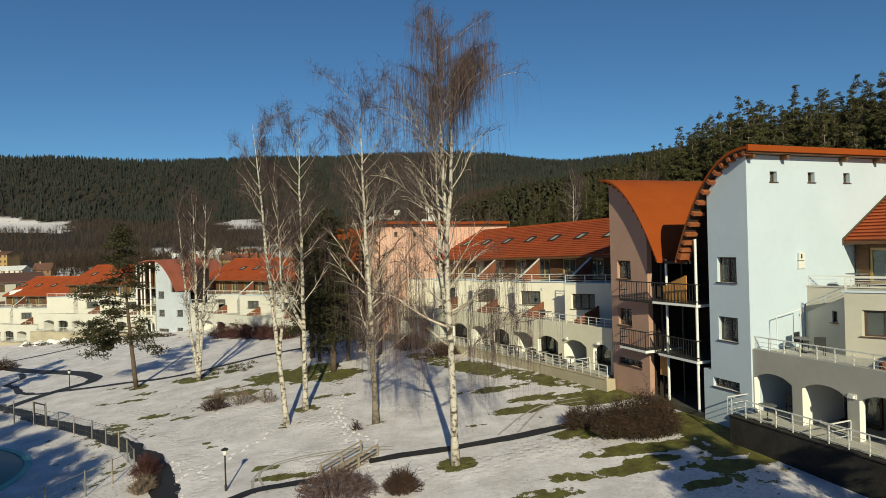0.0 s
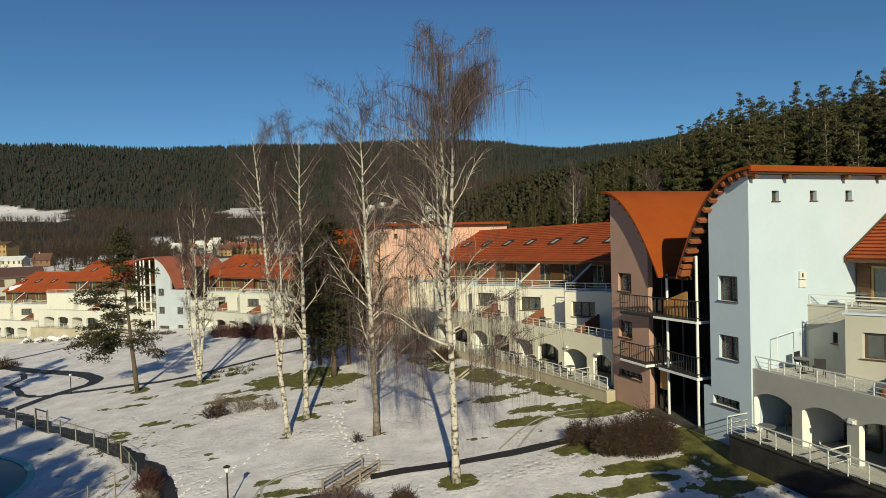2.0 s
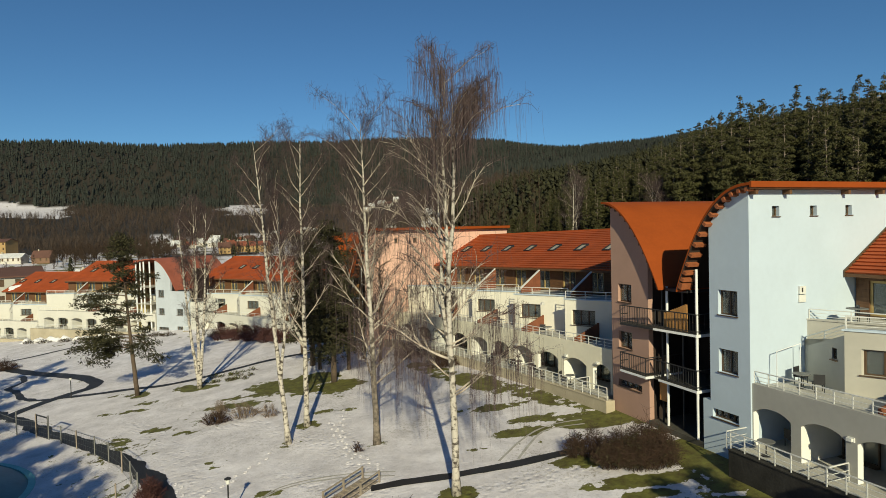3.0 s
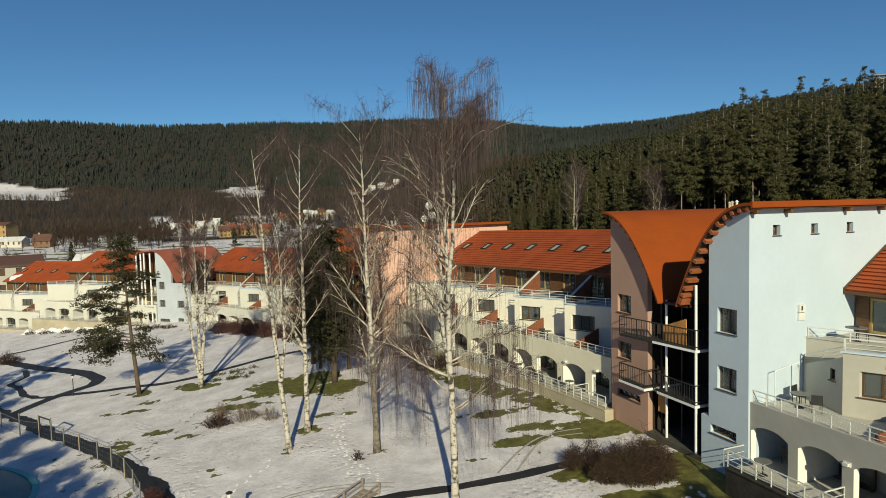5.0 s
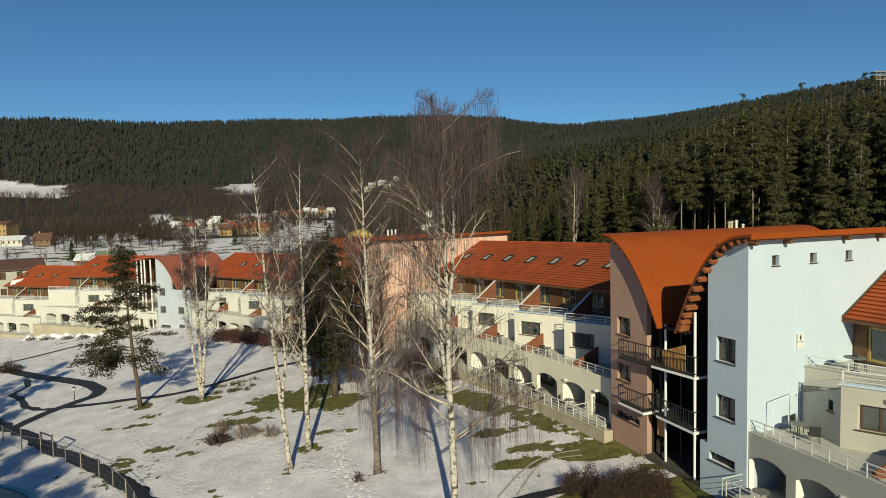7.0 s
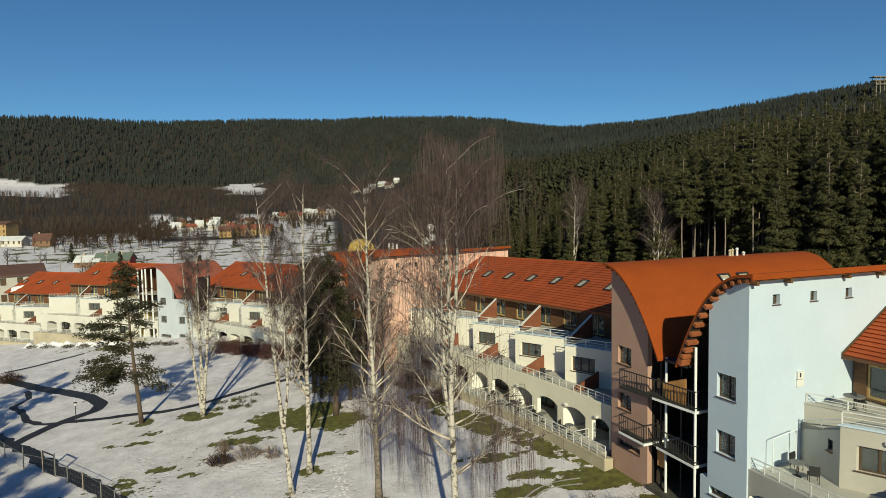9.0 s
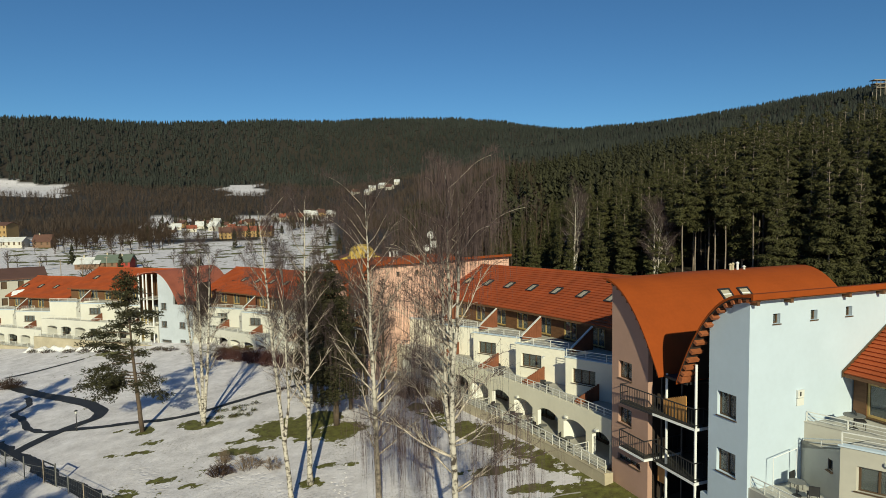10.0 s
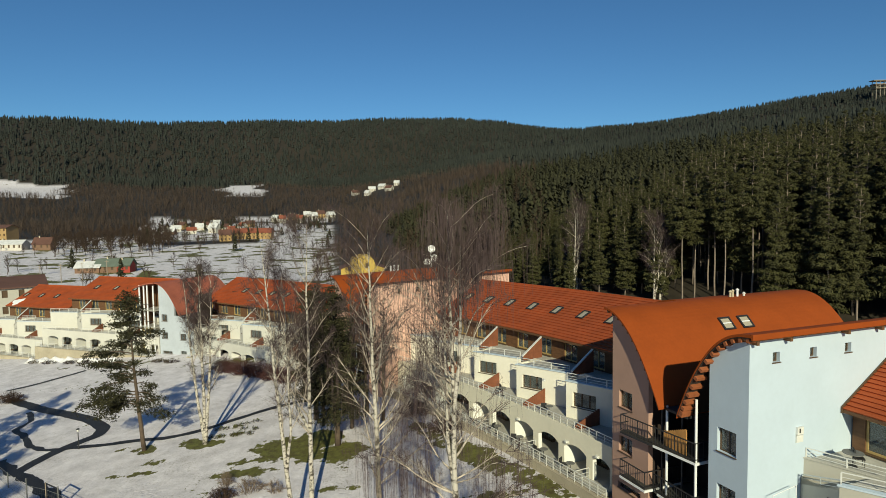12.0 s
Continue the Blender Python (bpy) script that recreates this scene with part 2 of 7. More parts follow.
def mix(a, b, t):
    return a + (b - a) * t


def along(table, x):
    """Smooth value between the rows (x, y) of a table."""
    if x <= table[0][0]:
        return table[0][1]
    for (x0, y0), (x1, y1) in zip(table, table[1:]):
        if x <= x1:
            return y0 + (y1 - y0) * (x - x0) / (x1 - x0)
    return table[-1][1]


VALLEY = ((120, -6), (300, -8.5), (420, -5), (520, -1), (780, 9), (1000, 34), (1300, 64), (1500, 84), (2300, 300))
SLOPE = ((70, 0), (98, 6), (200, 17), (400, 42), (800, 95), (1500, 175), (2300, 280))
RIDGE = ((-50, 284), (-36, 292), (-25, 304), (-12, 328), (0, 338), (5, 319), (10, 286), (12, 281), (16, 290), (22, 304), (36, 356), (50, 390))


def ground_z(x, y):
    lawn = -3.403 + 0.0979 * min(max(x, -95), 14) + 0.0407 * min(y, 110)
    d = math.hypot(x, y)
    if d < 62 and y < 62:
        return lawn + noise.noise((x * 0.08, y * 0.08, 0)) * 0.1 * min(1, d / 60)
    az = math.degrees(math.atan2(x, y)) if y > 0 else (60 if x > 0 else -60)
    side = smooth(az + 3 * noise.noise((x * 0.003, y * 0.003, 7)), -13, 7)
    top = along(RIDGE, az)
    far = mix(along(VALLEY, d), along(SLOPE, d) * along(((8, 0.85), (14, 0.9), (36, 1.15)), az), side)
    far = mix(far, top, smooth(d, 1500, 2300)) if d < 2300 else top - (d - 2300) * 0.05
    k = mix(smooth(d, 125, 190), smooth(d, 78, 110), smooth(az, 2, 16))
    z = mix(lawn, far, k)
    return z + noise.noise((x * 0.08, y * 0.08, 0)) * 0.1 + noise.noise((x * 0.004, y * 0.004, 3)) * 9 * smooth(d, 300, 900)


def snow_ground_material():
    m = bpy.data.materials.new("snowy ground")
    m.use_nodes = True
    n, l = m.node_tree.nodes, m.node_tree.links
    b = n["Principled BSDF"]
    b.inputs["Roughness"].default_value = 0.75
    b.inputs["Specular IOR Level"].default_value = 0.3
    tc = n.new("ShaderNodeTexCoord")

    def tex(scale, detail=5, rough=0.6):
        t = n.new("ShaderNodeTexNoise")
        t.inputs["Scale"].default_value, t.inputs["Detail"].default_value, t.inputs["Roughness"].default_value = scale, detail, rough
        l.new(tc.outputs["Object"], t.inputs[0])
        return t.outputs["Fac"]

    def ramp(fac, p0, c0, p1, c1):
        r = n.new("ShaderNodeValToRGB")
        e = r.color_ramp.elements
        e[0].position, e[0].color, e[1].position, e[1].color = p0, (*c0, 1), p1, (*c1, 1)
        l.new(fac, r.inputs[0])
        return r.outputs[0]

    snow = ramp(tex(0.5, 9, 0.72), 0.3, (0.54, 0.505, 0.525), 0.7, (0.9, 0.855, 0.89))
    grass = ramp(tex(1.6, 8, 0.75), 0.35, (0.075, 0.06, 0.022), 0.64, (0.165, 0.17, 0.04))
    mixn = n.new("ShaderNodeMix")
    mixn.data_type = "RGBA"
    def attribute(name):
        a = n.new("ShaderNodeAttribute")
        a.attribute_name = name
        return a.outputs["Fac"]

    # thaw: how patchy the snow lies; wooded: leaf litter instead
    lift = n.new("ShaderNodeMath")
    lift.operation = "MULTIPLY_ADD"
    lift.inputs[1].default_value = 0.2
    l.new(attribute("thaw"), lift.inputs[0])
    two = n.new("ShaderNodeMath")
    two.operation = "MULTIPLY_ADD"
    two.inputs[1].default_value = 0.62
    spots = n.new("ShaderNodeMix")
    far_by = n.new("ShaderNodeMath")
    far_by.operation = "MULTIPLY"
    far_by.inputs[1].default_value = 0.85
    l.new(attribute("far"), far_by.inputs[0])
    l.new(far_by.outputs[0], spots.inputs[0])
    l.new(tex(1.1, 7, 0.68), spots.inputs[2])
    l.new(tex(0.06, 6, 0.6), spots.inputs[3])
    l.new(spots.outputs[0], two.inputs[0])
    l.new(tex(0.075, 7, 0.6), two.inputs[2])
    l.new(two.outputs[0], lift.inputs[2])
    patch = n.new("ShaderNodeMath")
    patch.operation = "MULTIPLY_ADD"
    patch.inputs[1].default_value = 0.25
    l.new(attribute("patch"), patch.inputs[0])
    l.new(lift.outputs[0], patch.inputs[2])
    bare = ramp(patch.outputs[0], 0.99, (0, 0, 0), 1.03, (1, 1, 1))
    # stubble pricking through
    stub = n.new("ShaderNodeMath")
    stub.operation = "MULTIPLY"
    l.new(ramp(tex(5.5, 4, 0.7), 0.52, (0, 0, 0), 0.72, (1, 1, 1)), stub.inputs[0])
    l.new(ramp(tex(0.16, 5, 0.6), 0.4, (0, 0, 0), 0.68, (1, 1, 1)), stub.inputs[1])
    msn = n.new("ShaderNodeMix")
    msn.data_type = "RGBA"
    l.new(stub.outputs[0], msn.inputs[0])
    l.new(snow, msn.inputs[6])
    msn.inputs[7].default_value = (0.2, 0.17, 0.1, 1)
    snow = msn.outputs[2]
    l.new(bare, mixn.inputs[0])
    l.new(snow, mixn.inputs[6])
    l.new(grass, mixn.inputs[7])
    mw = n.new("ShaderNodeMix")
    mw.data_type = "RGBA"
    l.new(attribute("wooded"), mw.inputs[0])
    l.new(mixn.outputs[2], mw.inputs[6])
    l.new(ramp(tex(0.3, 6), 0.35, (0.026, 0.022, 0.016), 0.7, (0.05, 0.04, 0.028)), mw.inputs[7])
    l.new(mw.outputs[2], b.inputs["Base Color"])
    bp = n.new("ShaderNodeBump")
    bp.inputs["Strength"].default_value, bp.inputs["Distance"].default_value = 0.7, 0.1
    # trodden snow: pits close together along the trails
    vo = n.new("ShaderNodeTexVoronoi")
    vo.inputs["Scale"].default_value = 2.1
    l.new(tc.outputs["Object"], vo.inputs["Vector"])
    pit = n.new("ShaderNodeMath")
    pit.operation = "MULTIPLY"
    l.new(attribute("trod"), pit.inputs[0])
    l.new(ramp(vo.outputs["Distance"], 0.1, (0, 0, 0), 0.45, (1, 1, 1)), pit.inputs[1])
    hgt = n.new("ShaderNodeMath")
    hgt.operation = "MULTIPLY_ADD"
    hgt.inputs[1].default_value = 0.6
    l.new(pit.outputs[0], hgt.inputs[0])
    l.new(tex(2.2, 8, 0.74), hgt.inputs[2])
    l.new(hgt.outputs[0], bp.inputs["Height"])
    l.new(bp.outputs[0], b.inputs["Normal"])
    return m


M_SNOW = snow_ground_material()


def field(x, y):
    """Open, snow-covered land between the woods."""
    d, az = math.hypot(x, y), math.degrees(math.atan2(x, y))
    if d < 480:
        az += 6.0 * noise.noise((x * 0.012, y * 0.012, 23))
    else:
        az += 1.6 * noise.noise((x * 0.009, y * 0.009, 21))
        d += 130 * noise.noise((x * 0.008, y * 0.008, 22))
    if d < 560:
        return az < -9 or d < 430 and az < -7
    if 1150 < d < 1540 and az < -32.6:
        return True
    if 1150 < d < 1500 and -20.6 < az < -17.3:
        return True
    if d < 860 and -27 < az < -10 and noise.noise((x * 0.012, y * 0.012, 4)) > -0.1:
        return True
    return 900 < d < 1060 and -8.5 < az < -4 and noise.noise((x * 0.02, y * 0.02, 4)) > -0.1


# thawed places: x, y, half length across, half depth
ROOT_RINGS = [(x, y, 1.0, 0.85) for x, y in ((0.2, 31.5), (-5.05, 39.9), (-11.4, 41.7), (-10.8, 45.1), (-31.6, 60.3), (-25.3, 60.2))]
LAWN_PATCHES = [(-15.6, 57.0, 3.4, 2.6), (-17.4, 57.6, 2.0, 1.6), (-13.6, 58.2, 2.4, 2.6), (-13.6, 54.8, 1.6, 1.2), (-19.4, 54.8, 1.4, 0.5), (-25.2, 60.2, 2.0, 0.9), (-18.4, 52.6, 2.8, 0.6), (-28.9, 56.9, 1.2, 0.7),
                (-30.0, 54.6, 2.4, 0.6), (-33.8, 61.0, 3.2, 0.6), (-28.0, 61.6, 2.0, 0.35), (-9.6, 47.8, 1.9, 0.5), (-15.7, 39.9, 0.9, 0.5), (-15.3, 38.9, 0.7, 0.35), (-12.6, 41.2, 0.7, 0.35), (-10.6, 55.2, 2.0, 1.6), (-6.6, 45.4, 1.0, 0.3),
                (-8.9, 32.6, 2.0, 0.4), (-10.6, 34.2, 0.8, 0.4), (-21.0, 46.8, 0.8, 0.3), (-24.0, 48.4, 1.4, 0.3)]
FRONT_PATCHES = [(8.8, 30.7, 2.6, 0.6), (8.0, 33.6, 2.2, 0.8), (6.4, 28.4, 2.6, 0.5), (9.2, 29.2, 1.2, 0.4), (12.9, 33.6, 1.2, 2.0), (13.4, 31.6, 0.8, 1.2), (13.2, 29.2, 0.7, 0.5), (12.4, 27.6, 0.9, 0.45), (14.1, 28.0, 0.5, 0.4), (10.8, 26.2, 0.8, 0.3), (4.0, 27.0, 2.0, 0.5),
                 (10.5, 39.6, 2.0, 1.2), (8.4, 40.6, 1.8, 0.9), (6.0, 41.0, 2.4, 0.8), (4.4, 39.0, 1.8, 0.6), (2.8, 44.2, 2.4, 0.7), (1.0, 37.0, 1.0, 0.4)]
BANK_PATCHES = [(-54, 99, 8, 1.6), (-62, 101, 7, 1.4), (-36, 93, 7, 1.6)]
THAWED = ROOT_RINGS + LAWN_PATCHES + FRONT_PATCHES + BANK_PATCHES
# snow that is left within them: the two strips beside the entrance, the foot of the plinth
KEPT = [(11.0, 37.4, 2.2, 0.4), (12.4, 35.6, 1.5, 0.45), (9.6, 36.6, 1.5, 0.6)]
TRAILS = [[(-27.6, 51.5), (-21.2, 44.3), (-17.4, 39.2), (-14.2, 34.5), (-12.5, 31.1)], [(-9.3, 47.1), (-7.8, 41.8), (-6.1, 37.4), (-4.7, 34.7)], [(-10.2, 36.5), (-7.7, 34.4), (-5.0, 33.0), (-3.1, 33.2)],
          [(-18.3, 46.5), (-16.1, 47.7), (-11.5, 43.9), (-7.4, 39.4)], [(-4.0, 31.0), (2.0, 31.0), (7.0, 33.2)]]


def segment_distance(x, y, a, b):
    dx, dy = b[0] - a[0], b[1] - a[1]
    k = min(1, max(0, ((x - a[0]) * dx + (y - a[1]) * dy) / (dx * dx + dy * dy)))
    return math.hypot(x - a[0] - dx * k, y - a[1] - dy * k)


PLINTH_FOOT = [(10.1, 40.8), (6.2, 46.0), (2.1, 51.2), (-0.6, 54.8), (-3.2, 59.0)]


def thawed(x, y):
    v = 0.0
    for px, py, rx, ry in THAWED:
        q = ((x - px) / rx) ** 2 + ((y - py) / ry) ** 2
        if q < 2.6:
            v = max(v, 1 - smooth(q, 0.35, 2.6))
    # bare turf before the entrance
    for px, py, rx, ry in ((-15.6, 57.2, 3.0, 1.9), (-13.2, 58.6, 2.0, 1.8), (-25.3, 60.1, 1.5, 0.7), (12.7, 34.4, 1.5, 2.4), (13.6, 32.0, 0.8, 1.6), (9.6, 39.4, 2.6, 1.2), (12.6, 37.0, 1.4, 2.0)):
        q = ((x - px) / rx) ** 2 + ((y - py) / ry) ** 2
        if q < 2.2:
            v = max(v, 1.7 * (1 - smooth(q, 0.4, 2.2)))
    for a, b in zip(PLINTH_FOOT, PLINTH_FOOT[1:]):
        v = max(v, 1.15 * (1 - smooth(segment_distance(x, y, a, b), 0.6, 2.3)))
    for px, py, rx, ry in KEPT:
        q = ((x - px) / rx) ** 2 + ((y - py) / ry) ** 2
        v -= 2.4 * (1 - smooth(q, 0.5, 1.8))
    return max(-0.4, v)


def trodden(x, y):
    d = min(segment_distance(x, y, a, b) for line in TRAILS for a, b in zip(line, line[1:]))
    return 1 - smooth(d, 0.3, 1.6)


def build_ground():
    """One sheet, fine in the direction of the view and coarser towards the hills."""
    g = Mesh()
    rings = [0.5, 4, 8, 12]
    r = 12.0
    while r < 4200:
        r *= 1.05 if r < 22 else 1.011 if r < 66 else 1.02 if r < 130 else 1.012 if 1050 < r < 1600 else 1.035
        rings.append(r)
    turns = [-50 + 100 * k / 330 for k in range(330)] + [50 + 260 * k / 50 for k in range(50)]
    steps = len(turns)
    wooded, thaw, patch, trod, far = [], [], [], [], []
    for r in rings:
        for c in turns:
            x, y = r * math.sin(radians(c)), r * math.cos(radians(c))
            g.v.append((x, y, ground_z(x, y)))
            if r > 70:
                behind = smooth(x + 0.2 * y, -2, 6) * smooth(0.45 * x + y, 84, 92)
            else:
                behind = 0.0
            wooded.append(max(behind, 0.0 if field(x, y) else smooth(r, 420, 440)) if y > 0 else smooth(r, 120, 150))
            near = r < 125 and -48 < c < 48
            far.append(smooth(r, 125, 175))
            patch.append(thawed(x, y) if near else 0.0)
            trod.append(trodden(x, y) if near and r < 62 else 0.0)
            thaw.append(max(0.62 * smooth(r, 130, 200) * smooth(-r, -700, -600), mix(0.5, 0.62, smooth(x, 9.5, 11.5)) * smooth(x, 4, 10) * smooth(-y, -36, -31), 0.14 * smooth(-x, 12, 20) * smooth(-y, -60, -50)))
    for i in range(len(rings) - 1):
        for k in range(steps):
            a, b = i * steps + k, i * steps + (k + 1) % steps
            g.f.append((a, b, b + steps, a + steps))
    g.f.append(tuple(range(steps - 1, -1, -1)))
    ob = part("ground", g, M_SNOW, smooth=True)
    for name, values in (("wooded", wooded), ("thaw", thaw), ("patch", patch), ("trod", trod), ("far", far)):
        at = ob.data.attributes.new(name, "FLOAT", "POINT")
        at.data.foreach_set("value", values)
    tagged(ob, "thin snow over grass, melting in patches", "ground", kind="structure")


build_ground()


# ---- parts of houses ----
def window(parent, M, a0, a1, z0, z1, w, bars=1, curtain=False, mat=None, t=0.07):
    """A dark timber frame with mullions set into an opening, and its glass."""
    m = Mesh()
    m.box(M, a0, a1, w, w + 0.1, z0, z0 + t)
    m.box(M, a0, a1, w, w + 0.1, z1 - t, z1)
    m.box(M, a0, a0 + t, w, w + 0.1, z0 + t, z1 - t)
    m.box(M, a1 - t, a1, w, w + 0.1, z0 + t, z1 - t)
    for i in range(bars):
        c = a0 + (a1 - a0) * (i + 1) / (bars + 1)
        m.box(M, c - t / 2, c + t / 2, w, w + 0.1, z0 + t, z1 - t)
    fr = part("window", m, mat or M_FRAME, parent)
    for i in range(bars + 1):
        b0 = a0 + (a1 - a0) * i / (bars + 1) + t * (0.5 if i else 1)
        b1 = a0 + (a1 - a0) * (i + 1) / (bars + 1) - t * (0.5 if i < bars else 1)
        p = Mesh()
        p.box(M, b0, b1, w + 0.045, w + 0.055, z0 + t, z1 - t)
        part("pane", p, M_GLASS, fr)
    s = Mesh()
    s.box(M, a0 - 0.05, a1 + 0.05, w - 0.26, w + 0.02, z0 - 0.05, z0 - 0.004)
    part("sill", s, M_FRAME, fr)
    if curtain:
        c = Mesh()
        n = 14
        for i in range(n):
            p0 = a0 + 0.1 + (a1 - a0) * 0.42 * i / n
            p1 = a0 + 0.1 + (a1 - a0) * 0.42 * (i + 1) / n
            c.box(M, p0, p1, w + 0.3 + 0.03 * (i % 2), w + 0.32 + 0.03 * (i % 2), z0, z1)
        part("curtain", c, M_CURTAIN, fr)
    return fr


def railing(parent, M, a0, a1, w, z, height=1.0, rails=4, mat=None, gap=1.5, seg=1, z1=None, side=None):
    """Posts, a handrail and thin bars along a terrace edge."""
    mat = mat or M_METAL
    z1 = z if z1 is None else z1
    n = max(1, round(abs(a1 - a0) / gap))
    top = Mesh()
    top.box(M, a0, a1, w - 0.024, w + 0.024, z + height - 0.05, z + height, seg, z1 + height - 0.05, z1 + height)
    rail = part("railing", top, mat, parent)
    for i in range(rails - 1):
        b = Mesh()
        h = height * (i + 0.7) / rails
        b.box(M, a0, a1, w - 0.012, w + 0.012, z + h, z + h + 0.024, seg, z1 + h, z1 + h + 0.024)
        part("bar", b, mat, rail)
    for i in range(n + 1):
        a = a0 + (a1 - a0) * i / n
        zz = z + (z1 - z) * i / n
        p = Mesh()
        p.box(M, a - 0.022, a + 0.022, w - 0.022, w + 0.022, zz - 0.05, zz + height - 0.05)
        part("post", p, mat, rail)
    return rail


def across(M, a):
    """The same axes turned, to run something from the front into the house at a."""
    return lambda b, w, z: M(a + w, b, z)


def arch_wall(parent, M, bays, w0, w1, z0, z1, spring, crown, a_end, mat, end0=0.0):
    """A wall pierced by flat arches."""
    m = Mesh()
    edge = end0
    for o0, o1 in bays:
        m.box(M, edge, o0, w0, w1, z0, z1)
        n = 14
        for i in range(n):
            c0, c1 = i / n, (i + 1) / n
            h0 = crown - (crown - spring) * abs(2 * c0 - 1) ** 2.3
            h1 = crown - (crown - spring) * abs(2 * c1 - 1) ** 2.3
            m.box(M, o0 + (o1 - o0) * c0, o0 + (o1 - o0) * c1, w0, w1, h0, z1, 1, h1, z1)
        edge = o1
    m.box(M, edge, a_end, w0, w1, z0, z1)
    wall = part("arcade_wall", m, mat, parent, weld=True)
    for o0, o1 in bays:
        for e0, e1 in ((o0 - 0.002, o0 + 0.012), (o1 - 0.012, o1 + 0.002)):
            r = Mesh()
            r.box(M, e0, e1, w0 + 0.004, w1 - 0.004, z0 + 0.02, spring + 0.004)
            part("reveal", r, M_REVEAL, wall, "white painted reveal")
    return wall


def tiled_slope(M, a0, a1, eave, ridge, course=0.42, seg=6, mat=None, parent=None, name="roof"):
    """A pitched roof of overlapping courses, from eave (w, z) to ridge (w, z)."""
    run, up = ridge[0] - eave[0], ridge[1] - eave[1]
    length = math.hypot(run, up)
    n = max(2, round(length / course))
    nx, nz = -up / length, run / length
    m = Mesh()
    for k in range(seg):
        s0, s1 = a0 + (a1 - a0) * k / seg, a0 + (a1 - a0) * (k + 1) / seg
        q = [(eave[0], eave[1] - 0.02), (ridge[0], ridge[1] - 0.02), (ridge[0], ridge[1] - 0.24), (eave[0], eave[1] - 0.2)]
        vs = [M(s0, *p) for p in q] + [M(s1, *p) for p in q]
        m.add(vs, [(0, 1, 5, 4), (1, 2, 6, 5), (2, 3, 7, 6), (3, 0, 4, 7)] + ([(0, 3, 2, 1)] if k == 0 else []) + ([(4, 5, 6, 7)] if k == seg - 1 else []))
    deck = part(name, m, M_WOOD, parent, weld=True)
    fine = seg * 3
    for i in range(n):
        c0, c1 = i / n, (i + 1) / n
        p0 = (eave[0] + run * c0 + nx * 0.1, eave[1] + up * c0 + nz * 0.1)
        p1 = (eave[0] + run * c1 + nx * 0.015, eave[1] + up * c1 + nz * 0.015)
        b0 = (p0[0] - nx * 0.1, p0[1] - nz * 0.1)
        m = Mesh()
        rows = []
        for k in range(fine + 1):
            a = a0 + (a1 - a0) * k / fine
            wob = 0.008 * math.sin(k * 12.9 + i * 4.1)
            rows += [M(a, p0[0], p0[1] + wob), M(a, *p1), M(a, *b0)]
        fs = []
        for k in range(fine):
            p = 3 * k
            fs += [(p, p + 3, p + 4, p + 1), (p + 2, p + 5, p + 3, p)]
        m.add(rows, fs)
        part("tile_course", m, mat or M_TILE, deck)
    return deck


def skylight(parent, M, a, w, slope, width=0.8, height=1.2):
    """A roof window lying in the slope; slope(w) gives the roof's height."""
    dz = slope(w + 0.5) - slope(w - 0.5)
    cs = 1 / math.hypot(1, dz)

    def R(x, d, h):
        return M(a + x, w + d * cs - h * dz * cs, slope(w) + d * dz * cs + h * cs)
    f = Mesh()
    t = 0.1
    f.box(R, 0, width, 0, t, 0.05, 0.2)
    f.box(R, 0, width, height - t, height, 0.05, 0.2)
    f.box(R, 0, t, t, height - t, 0.05, 0.2)
    f.box(R, width - t, width, t, height - t, 0.05, 0.2)
    fr = part("skylight", f, M_DARKMETAL, parent, "grey metal framed roof window")
    g = Mesh()
    g.box(R, t, width - t, t, height - t, 0.1, 0.12)
    part("pane", g, M_SKYGLASS, fr)


M_SKYGLASS = material("roof window glass with a drawn blind", (0.42, 0.38, 0.29), 0.08, noise_scale=1, vary=0.1, spec=0.8)


def screen(parent, M, a, w0, w1, z, h0, h1, mat=None, beam=False, thick=0.08):
    """A boarded privacy screen that climbs from the rail to the wall, with a saw-tooth top."""
    n = max(4, round((w1 - w0) / 0.2))
    first = None
    for i in range(n):
        b = Mesh()
        c0, c1 = w0 + (w1 - w0) * i / n, w0 + (w1 - w0) * (i + 1) / n - 0.012
        top = h0 + (h1 - h0) * (i + 1) / n
        b.box(M, a, a + thick, c0, c1, z, z + top)
        if first is None:
            first = part("privacy_screen", b, mat or M_REDWOOD, parent, "red-brown boarded privacy screen")
        else:
            part("board", b, mat or M_REDWOOD, first)
    if beam:
        m = Mesh()
        m.add([M(a - 0.06, w0 - 0.1, z + h0), M(a + thick + 0.06, w0 - 0.1, z + h0), M(a + thick + 0.06, w1, z + h1 + 0.08), M(a - 0.06, w1, z + h1 + 0.08),
               M(a - 0.06, w0 - 0.1, z + h0 + 0.12), M(a + thick + 0.06, w0 - 0.1, z + h0 + 0.12), M(a + thick + 0.06, w1, z + h1 + 0.16), M(a - 0.06, w1, z + h1 + 0.16)],
              [(0, 1, 2, 3), (4, 5, 6, 7), (0, 1, 5, 4), (1, 2, 6, 5), (2, 3, 7, 6), (3, 0, 4, 7)])
        part("beam", m, M_METAL, first, "white painted steel beam")
    return first


